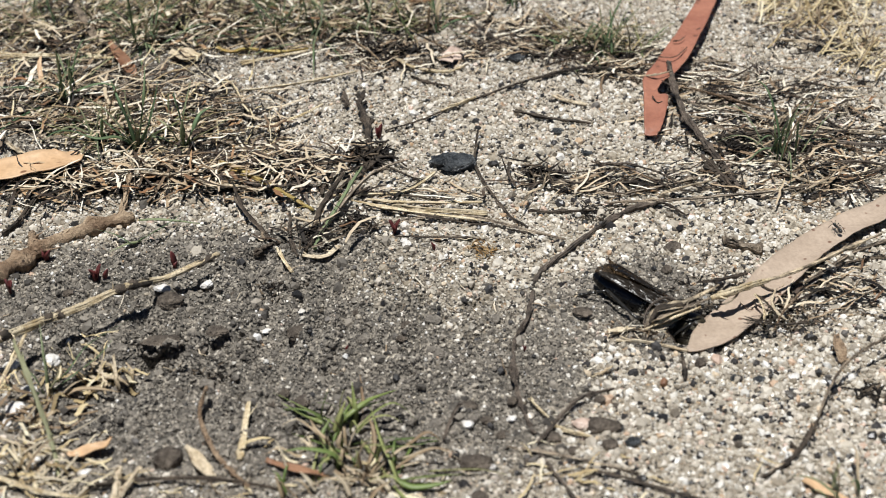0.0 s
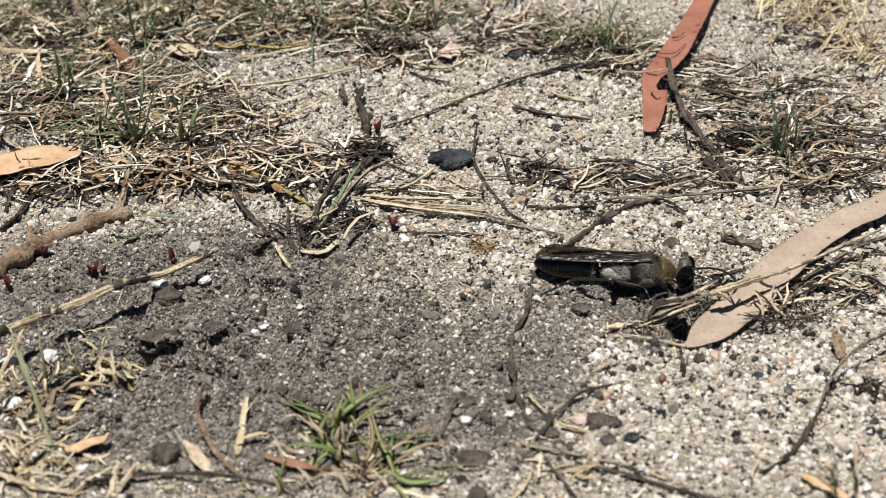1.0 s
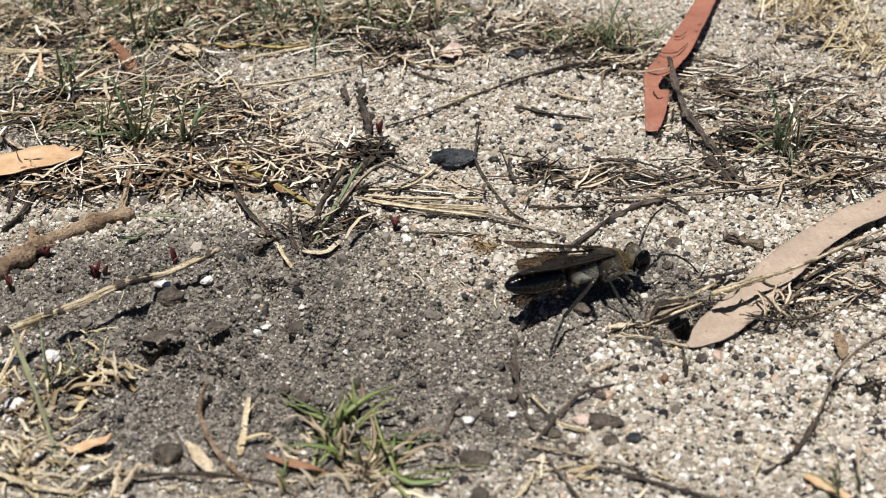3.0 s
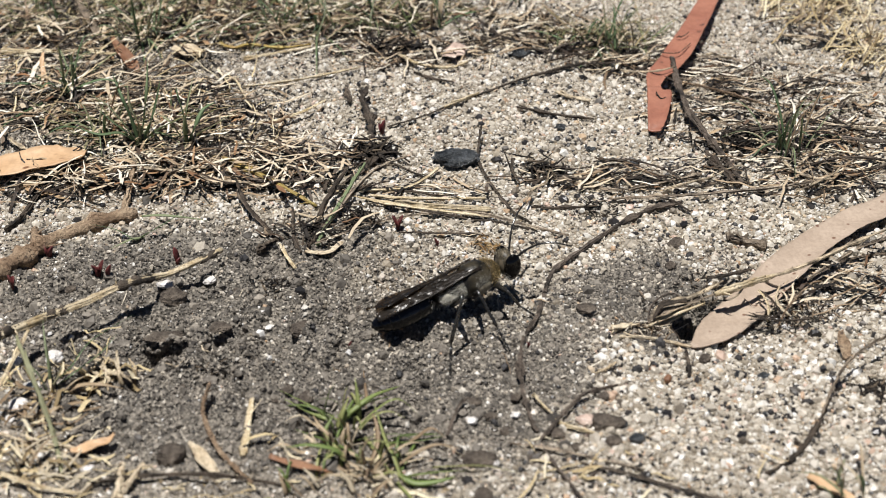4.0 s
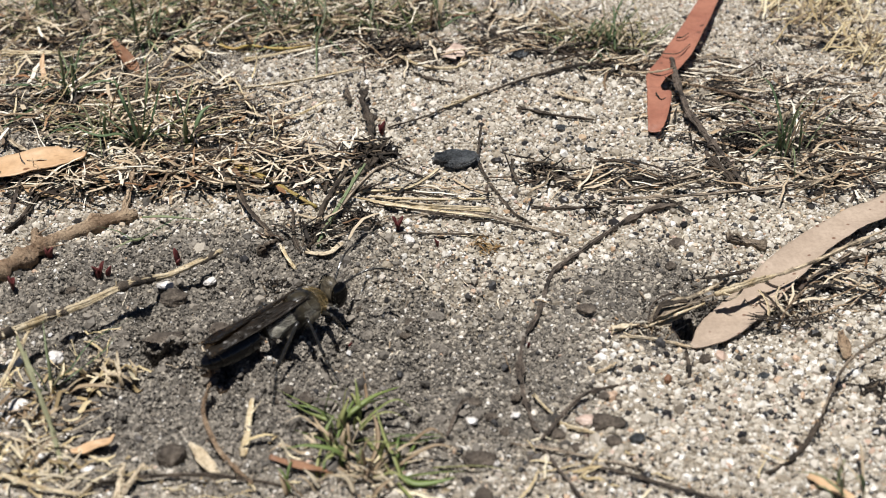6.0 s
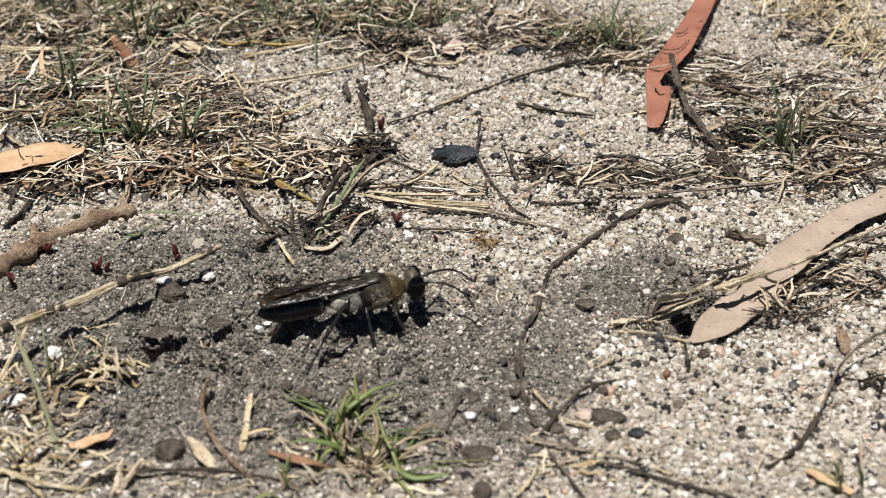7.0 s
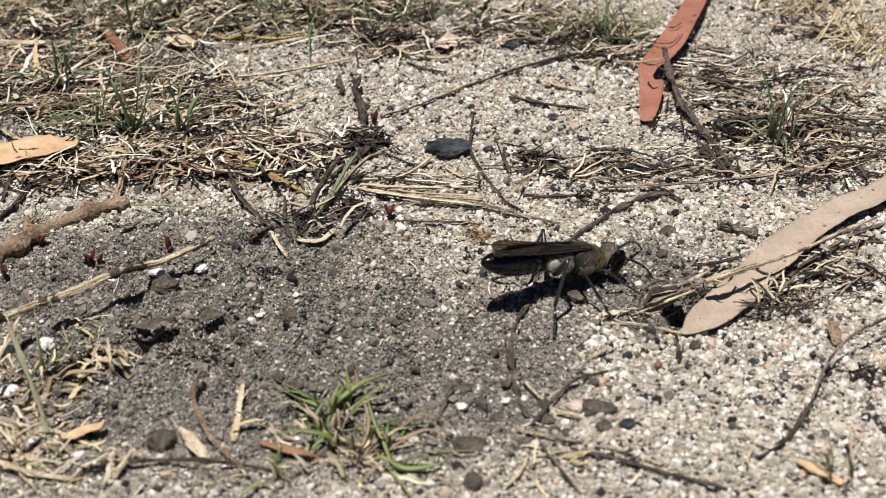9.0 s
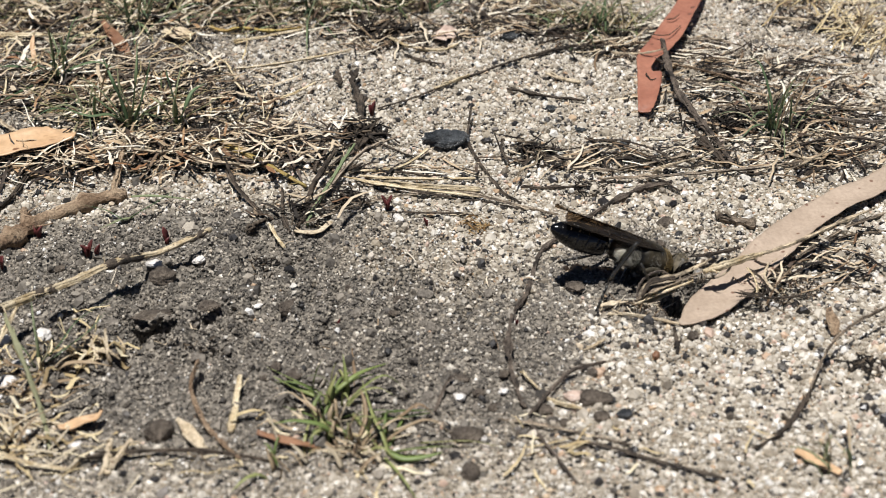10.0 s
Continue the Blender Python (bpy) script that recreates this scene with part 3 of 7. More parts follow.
def litter(name, label, mat, spots, count, seed, lmin, lmax, wmin, wmax, lift, along=0.0, wander=1.2, rise=0.1, category="litter"):
    """Countless dry stems scattered over spots (x, y, rx, ry, weight), joined into one mesh of kind stuff."""
    rng = np.random.RandomState(seed)
    wts = np.array([s[4] for s in spots], float)
    pick = rng.choice(len(spots), count, p=wts / wts.sum())
    sp = np.array(spots)[pick]
    x = sp[:, 0] + np.clip(rng.normal(size=count), -1.8, 1.8) * sp[:, 2] * 0.55
    y = sp[:, 1] + np.clip(rng.normal(size=count), -1.8, 1.8) * sp[:, 3] * 0.55
    ang = along + rng.normal(size=count) * wander
    l = rng.uniform(lmin, lmax, count) * rng.uniform(0.5, 1, count)
    w = wmin + (wmax - wmin) * rng.uniform(0, 1, count) ** 1.4
    tilt = np.abs(rng.normal(size=count)) * rise
    z0 = rng.uniform(0.1, 1, count) ** 1.5 * lift
    bend = rng.normal(size=count) * 0.07
    segs, sides = 4, 3
    t = np.linspace(-0.5, 0.5, segs + 1)
    px = x[:, None] + np.cos(ang)[:, None] * l[:, None] * t + (-np.sin(ang) * bend * l)[:, None] * (t * t * 2)
    py = y[:, None] + np.sin(ang)[:, None] * l[:, None] * t + (np.cos(ang) * bend * l)[:, None] * (t * t * 2)
    pz = height(px, py) + z0[:, None] + np.maximum(0, (t + 0.5)) * (tilt * l)[:, None] + 0.1 + rng.normal(size=px.shape) * 0.14
    px, py = px + rng.normal(size=px.shape) * 0.022 * l[:, None], py + rng.normal(size=px.shape) * 0.022 * l[:, None]
    cen = np.stack([px, py, pz], -1)
    nx, ny = -np.sin(ang), np.cos(ang)
    taper = np.array([0.75, 1, 1, 0.85, 0.35])
    ring = []
    for k in range(sides):
        a = 2 * np.pi * k / sides + 0.5
        off = np.stack([nx * np.cos(a), ny * np.cos(a), np.full(count, np.sin(a) * 0.42)], -1)[:, None, :] * (w[:, None] * taper)[..., None]
        ring.append(cen + off)
    v = np.stack(ring, 2).reshape(-1, 3)
    fs = []
    for s in range(segs):
        for k in range(sides):
            k2 = (k + 1) % sides
            fs.append((s * sides + k, s * sides + k2, (s + 1) * sides + k2, (s + 1) * sides + k))
    fs = np.array(fs)
    f = fs[None] + ((segs + 1) * sides * np.arange(count))[:, None, None]
    me = bpy.data.meshes.new(name)
    me.from_pydata((v * MM).tolist(), [], f.reshape(-1, 4).tolist())
    me.materials.append(mat)
    return tagged(new(name, me), label, category, kind="stuff")


# ---- fallen leaves ----
leaf("gum_leaf", "long brick-red dry leaf with a torn notch lying on sand", M_REDLEAF, [(63.4, 112.3, 2.8, 2.24, 2.24), (59.8, 101.6, 2.8, 2.05, 2.05), (55.5, 89.2, 3.0, 2.10, 2.10), (51.2, 77.5, 3.2, 2.40, 2.40), (46.9, 66.9, 3.2, 2.67, 2.67), (43.8, 60.3, 3.2, 2.39, 2.51), (42.0, 56.1, 3.2, 2.59, 1.35), (41.3, 52.9, 3.1, 2.34, 0.56), (41.0, 50.2, 3.1, 2.21, 0.77), (40.8, 48.1, 3.0, 2.20, 2.42), (40.1, 42.4, 2.6, 2.06, 2.06), (39.2, 37.5, 2.2, 1.60, 1.60), (38.6, 35.2, 1.8, 1.17, 1.17)], seed=3)
leaf("gum_leaf", "long dusty tan dry leaf with brown specks over the burrow edge", M_TANLEAF, [(37.3, -29.1, 0.7, 0.37, 0.37), (39.3, -27.9, 0.8, 1.86, 1.86), (43.1, -23.8, 1.0, 3.22, 3.22), (48.0, -18.3, 1.2, 3.29, 3.29), (53.1, -11.7, 1.4, 3.28, 3.28), (57.9, -6.1, 1.7, 3.12, 3.12), (63.3, -0.4, 2.0, 2.75, 2.75), (69.2, 4.7, 2.0, 2.69, 2.69), (74.5, 8.7, 2.0, 2.65, 2.65), (80.0, 12.6, 2.0, 2.39, 2.39), (87.3, 20.8, 1.8, 1.08, 1.08)], seed=4)
leaf("gum_leaf", "pale orange dry leaf lying among grass stems", M_ORANGELEAF, [(-84.4, 19.7, 2.2, 1.26, 1.26), (-80.4, 20.9, 2.6, 3.14, 3.14), (-75.9, 22.3, 2.8, 3.77, 3.77), (-72.0, 24.0, 3.0, 3.67, 3.67), (-68.8, 25.3, 3.2, 3.46, 3.46), (-67.2, 27.1, 3.0, 2.32, 2.53), (-66.3, 29.1, 2.6, 0.74, 0.95)], seed=5)
leaf("dry_leaf", "small curled orange-brown leaf among dry grass", M_BROWNLEAF, [(-68.7, 73.8, 3.0, 0.37, 0.37), (-67.1, 70.8, 2.6, 0.86, 0.86), (-64.8, 67.0, 2.0, 1.32, 1.32), (-62.9, 63.6, 1.4, 1.20, 1.20), (-61.7, 61.9, 1.0, 0.67, 0.67)], seed=6, cup=1.6)
leaf("dry_leaf", "narrow pinkish-tan dry leaf among dry grass", M_GREYWOOD, [(-79.0, 91.1, 4.0, 0.36, 0.36), (-77.0, 86.2, 3.4, 0.71, 0.71), (-74.9, 82.4, 2.4, 0.85, 0.85), (-73.2, 79.7, 1.4, 0.89, 0.89), (-72.1, 77.8, 1.0, 0.44, 0.44)], seed=7, cup=1.2)
leaf("dry_leaf", "slim upright pale orange leaf among grass", M_ORANGELEAF, [(-80.0, 61.9, 5.5, 0.23, 0.23), (-79.9, 59.5, 4.0, 0.45, 0.45), (-79.4, 57.8, 2.6, 0.48, 0.48), (-78.8, 55.3, 1.4, 0.57, 0.57), (-77.8, 53.0, 0.8, 0.31, 0.31)], seed=8, cup=1.2)
leaf("dry_leaf", "cream flake of dead leaf on litter", M_HUSK, [(-56.1, 71.6, 1.5, 0.77, 0.77), (-53.8, 70.4, 1.6, 2.01, 2.01), (-51.7, 69.5, 1.6, 2.25, 2.25), (-49.8, 69.0, 1.4, 1.05, 1.05)], seed=9, rib=False)
leaf("dry_leaf", "pale cream flake beside dark sand", M_HUSK, [(-88.6, 84.4, 1.5, 0.84, 0.84), (-85.9, 83.6, 1.8, 2.83, 2.83), (-83.6, 83.7, 1.6, 1.78, 1.78), (-82.5, 84.8, 1.4, 0.45, 0.45)], seed=10, rib=False)
leaf("dry_leaf", "orange-tan shrivelled leaf on dark soil", M_ORANGELEAF, [(-52.5, -53.7, 1.0, 0.23, 0.23), (-51.2, -53.2, 1.2, 0.92, 0.92), (-49.2, -53.1, 1.4, 0.97, 0.97), (-47.5, -52.5, 1.8, 0.52, 0.52), (-46.6, -51.5, 2.2, 0.17, 0.17)], seed=11, cup=1.5)
leaf("husk", "cream seed husk with a short stalk on dark soil", M_HUSK, [(-36.1, -52.5, 0.8, 0.21, 0.21), (-34.8, -54.4, 1.2, 0.66, 0.66), (-33.4, -56.6, 1.3, 0.98, 0.98), (-32.1, -58.0, 1.1, 0.74, 0.74), (-31.2, -58.2, 0.8, 0.27, 0.27)], seed=12, cup=1.2)
leaf("dry_leaf", "reddish-brown narrow leaf on dark soil", M_BROWNLEAF, [(-24.4, -56.4, 0.8, 0.33, 0.33), (-21.9, -57.3, 1.0, 0.59, 0.59), (-18.6, -58.6, 1.0, 0.60, 0.60), (-15.7, -58.0, 0.8, 0.29, 0.29)], seed=13)
leaf("husk", "pinkish pod husk on pale sand", M_BARK, [(60.5, -26.4, 1.6, 0.34, 0.34), (60.4, -28.0, 1.5, 0.73, 0.73), (60.4, -30.4, 1.2, 0.91, 0.91), (60.3, -32.2, 0.8, 0.55, 0.55)], seed=14, cup=1.6)
leaf("dry_leaf", "orange dry leaf scrap at the sand's edge", M_ORANGELEAF, [(49.4, -58.9, 0.8, 0.38, 0.38), (50.7, -60.5, 1.0, 0.84, 0.84), (52.6, -62.5, 1.0, 0.90, 0.90), (54.3, -64.6, 0.8, 0.38, 0.38)], seed=15)
leaf("husk", "pinkish round flake on sand", M_PINK, [(-0.6, 70.8, 0.8, 1.23, 1.23), (0.8, 70.5, 1.0, 2.99, 2.99), (2.7, 70.3, 1.0, 3.06, 3.06), (3.8, 69.8, 0.8, 0.67, 0.67)], seed=17, rib=False)
stem("straw", "short flat cream straw scrap beside a tuft", M_HUSK, 0.3, 0.42, [(-53.8, -34.9, 1.4), (-51.8, -35.7, 1.6), (-49.6, -35.8, 1.2)], "straw", 0, flat=0.4)
stem("straw", "short flat cream straw scrap beside a tuft", M_HUSK, 0.3, 0.42, [(-53.3, -33.8, 2.0), (-50.5, -35.8, 2.0), (-47.7, -38.0, 1.2)], "straw", 0, flat=0.4)
stem("straw", "short flat cream straw scrap beside a tuft", M_HUSK, 0.3, 0.42, [(-51.3, -34.6, 2.6), (-50.5, -36.1, 2.0), (-49.6, -38.5, 1.0)], "straw", 0, flat=0.4)
stem("straw", "short flat cream straw scrap beside a tuft", M_HUSK, 0.3, 0.42, [(-49.3, -33.5, 2.6), (-48.1, -38.2, 2.0), (-47.7, -39.2, 1.0)], "straw", 0, flat=0.4)
stem("straw", "short flat cream straw scrap beside a tuft", M_HUSK, 0.3, 0.42, [(-46.4, -38.4, 1.8), (-48.1, -38.4, 1.8), (-50.9, -35.9, 1.4)], "straw", 0, flat=0.4)
stem("straw", "short flat cream straw scrap beside a tuft", M_HUSK, 0.3, 0.42, [(-53.5, -34.4, 2.4), (-51.9, -34.5, 2.2), (-50.0, -34.4, 1.6)], "straw", 0, flat=0.4)
leaf("husk", "brown and cream striped dry husk beside the burrow", M_MOTTLED, [(31.3, -24.0, 0.9, 0.27, 0.27), (32.4, -23.5, 1.8, 1.06, 0.97), (34.1, -23.0, 2.6, 1.50, 1.24), (36.5, -22.0, 3.0, 1.33, 1.15), (38.7, -21.2, 3.2, 0.80, 0.71), (40.2, -20.8, 3.2, 0.27, 0.27)], seed=30, cup=1.6)
leaf("husk", "dark curled husk edge over the burrow", M_TWIG, [(31.9, -24.5, 2.2, 0.18, 0.18), (33.2, -23.2, 3.4, 0.44, 0.44), (35.3, -22.7, 4.0, 0.53, 0.44), (37.2, -22.5, 3.8, 0.27, 0.27)], seed=33, cup=1.8, rib=False)
leaf("husk", "pale split husk beside the burrow", M_HUSK, [(30.3, -24.4, 0.5, 0.13, 0.13), (32.3, -24.2, 0.7, 0.40, 0.40), (34.7, -23.1, 1.0, 0.61, 0.61), (37.3, -21.6, 1.2, 0.46, 0.46)], seed=31, cup=0.8)

# ---- sticks, roots and straws ----
stem("root_stick", "thick tan bark-covered stick lying in sand", M_BARK, 1.0, 1.35, [(-53.4, 8.8, 0.9), (-58.2, 6.9, 0.9), (-63.4, 2.0, 0.9), (-67.0, -1.4, 0.9), (-69.7, -5.0, 0.9), (-72.6, -9.9, 0.8), (-75.8, -13.7, 0.8)], "stick", 5, rough=0.22)
stem("root_stick", "short forked bark stump beside a stick", M_BARK, 1.1, 0.7, [(-69.0, -5.5, 0.8), (-68.8, -3.2, 1.0), (-68.5, -0.5, 1.3), (-69.4, 2.3, 1.6)], "stick", 1)
stem("raised_stem", "pale straw stem with dark sheaths arching over soil", M_STRAW, 0.42, 0.62, [(-36.8, -6.3, 3.5), (-40.3, -11.5, 4.5), (-44.4, -14.8, 5.0), (-48.9, -21.3, 5.5), (-55.0, -24.3, 6.0), (-60.0, -27.3, 6.5), (-64.3, -32.5, 7.0), (-69.1, -36.8, 7.0)], "stem", 0, rough=0.15, nodes=(0.07, 0.36, 0.42, 0.68, 0.9))
ROOT = stem("root", "wavy grey root across sand and soil", M_ROOT, 0.34, 0.28, [(41.0, 12.5, 0.6), (35.1, 10.5, 0.6), (28.5, 4.5, 0.6), (22.1, -3.3, 0.6), (17.4, -8.7, 0.6), (15.7, -14.6, 0.6), (14.4, -20.6, 0.6), (11.9, -26.4, 0.6), (11.0, -34.3, 0.6), (11.1, -40.0, 0.6), (11.9, -45.1, 0.6), (12.9, -48.6, 0.6)], "root", 12, 0.3)
stem("twig", "bent brown twig at the sand's edge", M_ROOT, 0.24, 0.32, [(13.2, -51.5, 0.6), (15.4, -48.0, 1.0), (17.6, -44.6, 1.2), (19.5, -43.0, 1.2), (22.0, -40.8, 1.0), (25.2, -39.0, 0.6)], "twig", 3)
stem("twig", "thin bent grey-brown twig arching over pale sand", M_GREYWOOD, 0.22, 0.32, [(69.0, -29.3, 4.0), (64.1, -32.3, 4.0), (60.4, -35.0, 3.2), (58.1, -37.9, 2.6), (55.9, -41.5, 1.6), (53.9, -46.0, 1.0)], "twig", 2)
stem("twig", "dark forked end of a bent twig on sand", M_TWIG, 0.38, 0.22, [(54.1, -45.4, 0.9), (52.3, -49.1, 0.8), (49.6, -53.5, 0.7), (46.6, -56.6, 0.6), (43.8, -58.7, 0.5), (40.7, -60.3, 0.4)], "twig", 3)
stem("twig", "short dark side twig", M_TWIG, 0.3, 0.2, [(49.8, -53.4, 0.8), (49.1, -52.3, 1.0), (48.7, -51.8, 1.2)], "twig", 0)
stem("twig", "thin dark fibre lying over a red leaf", M_TWIG, 0.16, 0.12, [(41.6, 65.4, 3.9), (44.3, 64.5, 4.1), (46.9, 65.5, 4.1), (49.7, 70.1, 3.9)], "twig", 0)
stem("twig", "short dark scrap on a red leaf", M_TWIG, 0.16, 0.12, [(47.0, 72.1, 4.0), (48.4, 72.4, 4.1), (49.8, 74.2, 4.0)], "twig", 0)
stem("straw", "brown straw lying over a red leaf", M_MOTTLED, 0.22, 0.18, [(34.6, 59.5, 2.6), (38.9, 58.0, 3.6), (42.1, 56.9, 4.0), (45.1, 58.2, 4.0)], "straw", 1)
stem("twig", "small dark tear across a red leaf", M_TWIG, 0.18, 0.1, [(40.2, 47.6, 3.5), (40.9, 45.9, 3.5), (42.0, 46.4, 3.4)], "twig", 0)
stem("root_stick", "thick gnarled grey-brown twig beside a red leaf", M_ROOT, 0.5, 0.62, [(45.1, 62.7, 3.6), (45.1, 55.4, 3.4), (45.1, 47.8, 2.8), (46.0, 41.3, 2.2), (48.0, 36.6, 1.4), (49.8, 29.6, 1.0), (51.3, 23.8, 0.8), (52.8, 19.1, 0.5)], "twig", 4, rough=0.3)
stem("twig", "thin dark twig with a straw-coloured stretch across sand", M_TWIG, 0.25, 0.4, [(-11.1, 40.1, 0.5), (-4.7, 43.6, 0.7), (1.8, 49.7, 0.8), (8.4, 53.9, 0.8), (13.5, 56.6, 0.8), (19.9, 62.1, 0.9), (29.4, 67.4, 1.0), (37.7, 69.3, 1.0)], "twig", 3)
stem("straw", "pale dry stretch of grass stem on sand", M_STRAW, 0.35, 0.35, [(-0.4, 47.1, 1.0), (3.4, 50.5, 1.1), (6.4, 52.4, 1.1)], "straw", 0)
stem("twig", "black gnarled twig of a dead plant on sand", M_TWIG, 0.55, 0.75, [(-15.4, 52.2, 2.6), (-15.9, 46.9, 2.4), (-14.2, 40.3, 2.0), (-13.9, 34.1, 1.6), (-12.9, 29.2, 1.2), (-14.2, 24.6, 0.8)], "twig", 6, 0.3)
stem("twig", "short black side twig of a dead plant", M_TWIG, 0.5, 0.35, [(-19.7, 54.3, 1.0), (-18.6, 51.0, 1.0), (-18.8, 48.5, 0.8)], "twig", 2, 0.3)
stem("twig", "thin black branch of a dead plant on sand", M_TWIG, 0.38, 0.2, [(-13.1, 29.2, 1.2), (-10.8, 26.7, 1.0), (-7.8, 24.6, 0.8), (-4.3, 22.3, 0.6)], "twig", 3, 0.25)
stem("twig", "thin black branch of a dead plant on sand", M_TWIG, 0.42, 0.22, [(-13.8, 25.1, 1.2), (-15.7, 22.2, 1.0), (-17.8, 19.8, 0.8), (-19.5, 16.4, 0.6)], "twig", 3, 0.25)
stem("twig", "short black branch of a dead plant on sand", M_TWIG, 0.3, 0.18, [(-13.4, 30.1, 1.4), (-11.9, 31.5, 1.6), (-10.1, 33.7, 1.8)], "twig", 2, 0.25)
stem("twig", "dark bent branch of a dead plant on sand", M_TWIG, 0.36, 0.2, [(-13.5, 27.9, 1.0), (-11.7, 29.2, 1.2), (-9.4, 28.8, 1.0), (-6.7, 27.0, 0.6)], "twig", 2, 0.25)
stem("twig", "thin brown twig leaning over a black stone", M_TWIG, 0.25, 0.35, [(6.5, 35.0, 3.0), (6.0, 31.4, 2.0), (5.9, 27.0, 1.0), (7.3, 21.9, 0.6), (9.6, 15.4, 0.5), (11.9, 10.0, 0.5), (14.6, 6.6, 0.4)], "twig", 2)
stem("stem", "yellow-brown grass stem with a green end", M_YELLOW, 0.72, 0.5, [(-40.8, 26.0, 2.0), (-37.0, 23.7, 2.0), (-32.6, 20.9, 1.8), (-27.8, 16.1, 1.4), (-22.6, 12.0, 0.9)], "stem", 1)
stem("stem", "orange-tan jointed grass stem", M_BARK, 0.6, 0.8, [(-55.7, 22.3, 3.0), (-55.9, 19.5, 2.0), (-55.8, 14.0, 1.2), (-55.6, 8.9, 0.8)], "stem", 2)
stem("twig", "charred black twig on sand", M_TWIG, 0.4, 0.55, [(-69.3, 28.7, 1.2), (-70.4, 21.0, 1.0), (-72.0, 15.1, 0.8), (-72.8, 7.7, 0.6), (-74.8, 3.6, 0.5)], "twig", 2)
stem("twig", "dark twig with a grey tip beside soil", M_TWIG, 0.3, 0.5, [(-37.3, 18.6, 2.5), (-35.3, 11.8, 1.6), (-32.8, 7.0, 1.0), (-30.6, 4.8, 0.8), (-28.5, 0.8, 0.5)], "twig", 2)
stem("straw", "short pale straw on soil", M_STRAW, 0.35, 0.4, [(-27.9, -0.4, 0.8), (-26.4, -4.4, 0.7), (-24.7, -8.6, 0.5)], "straw", 0)
stem("bark_flake", "dark flake of bark on soil", M_TWIG, 0.55, 0.35, [(-31.5, -1.8, 0.6), (-29.6, -0.4, 0.7), (-27.5, 2.0, 0.6)], "bark", 1)
stem("straw", "pale straw lying across sand", M_STRAW, 0.28, 0.3, [(-19.6, 16.6, 0.8), (-13.4, 16.8, 0.8), (-7.2, 16.7, 0.8), (-3.6, 21.2, 0.9), (-1.4, 23.9, 1.2)], "straw", 1)
stem("straw", "pale straw lying across sand", M_STRAW, 0.38, 0.35, [(-13.3, 14.3, 0.9), (-8.3, 13.3, 0.9), (-2.4, 13.8, 0.9), (6.8, 14.6, 0.8)], "straw", 1)
stem("straw", "long cream straw across sand", M_STRAW, 0.3, 0.36, [(-17.2, 14.0, 1.2), (-10.2, 10.8, 1.3), (-3.3, 9.8, 1.2), (3.5, 7.6, 1.0), (8.6, 8.4, 0.8)], "straw", 1, flat=0.6)
stem("stem", "dark brown stem beside pale straws", M_TWIG, 0.2, 0.28, [(-14.2, 12.9, 0.6), (-6.3, 10.3, 0.7), (1.6, 7.6, 0.6), (8.4, 7.2, 0.5), (14.5, 3.4, 0.4)], "stem", 2)
stem("straw", "thick pale straw with a frayed end", M_STRAW, 0.42, 0.5, [(-8.9, 12.0, 0.8), (-4.3, 11.3, 0.8), (1.6, 10.6, 0.8), (7.7, 10.7, 0.7)], "straw", 1)
stem("stem", "long thin curved grey stem across sand", M_GREYWOOD, 0.22, 0.35, [(-22.0, -0.7, 0.8), (-17.5, 1.3, 1.0), (-12.7, 4.6, 1.0), (-7.7, 7.7, 1.0), (-2.5, 9.0, 1.0), (4.7, 8.2, 0.9), (9.3, 7.7, 0.8), (15.0, 3.8, 0.7), (20.6, 1.6, 0.5)], "stem", 3)
stem("twig", "dark twig out of a dead tuft", M_TWIG, 0.42, 0.6, [(-17.7, 18.6, 4.0), (-19.2, 14.7, 3.0), (-21.0, 10.4, 2.0), (-22.2, 6.7, 1.0), (-23.0, -1.3, 0.4)], "twig", 1)
stem("stem", "grey-green stem out of a dead tuft", M_GREYWOOD, 0.34, 0.6, [(-7.0, 23.3, 3.5), (-11.6, 20.3, 3.5), (-14.3, 17.2, 3.0), (-17.9, 10.6, 1.8), (-20.2, 6.1, 1.0), (-22.5, 1.7, 0.5)], "stem", 1)
stem("stem", "olive stem out of a dead tuft", M_GREYBLADE, 0.32, 0.5, [(-14.4, 20.7, 4.0), (-16.1, 16.9, 3.0), (-18.0, 11.3, 2.0), (-20.4, 4.2, 0.9), (-21.6, -0.3, 0.3)], "stem", 0)
stem("twig", "thin dark twig out of a dead tuft", M_TWIG, 0.3, 0.5, [(-12.9, 17.4, 2.0), (-16.7, 13.1, 1.6), (-19.9, 8.4, 1.0), (-22.4, -0.0, 0.4)], "twig", 0)
stem("straw", "whitish curled straw on soil", M_HUSK, 0.4, 0.45, [(-23.5, -2.4, 0.5), (-21.5, -4.0, 0.6), (-19.3, -3.6, 0.7), (-17.4, -0.9, 0.9)], "straw", 0)
stem("twig", "hair-thin dark twig on sand", M_TWIG, 0.16, 0.2, [(-8.1, 3.2, 0.4), (-2.3, 2.2, 0.4), (2.5, 2.4, 0.4), (7.1, 3.0, 0.4)], "twig", 1)
stem("wood_chip", "grey splintered wood chip on sand", M_GREYWOOD, 0.75, 0.6, [(47.2, 1.3, 0.7), (50.1, 0.2, 0.8), (53.5, -1.3, 0.7)], "chip", 1)
stem("straw", "dry straw with dark blotches lying over a leaf", M_MOTTLED, 0.3, 0.4, [(72.6, -2.1, 4.2), (66.0, -6.2, 4.4), (60.6, -10.6, 4.6), (56.5, -13.6, 4.8), (51.6, -15.8, 4.8)], "straw", 3)
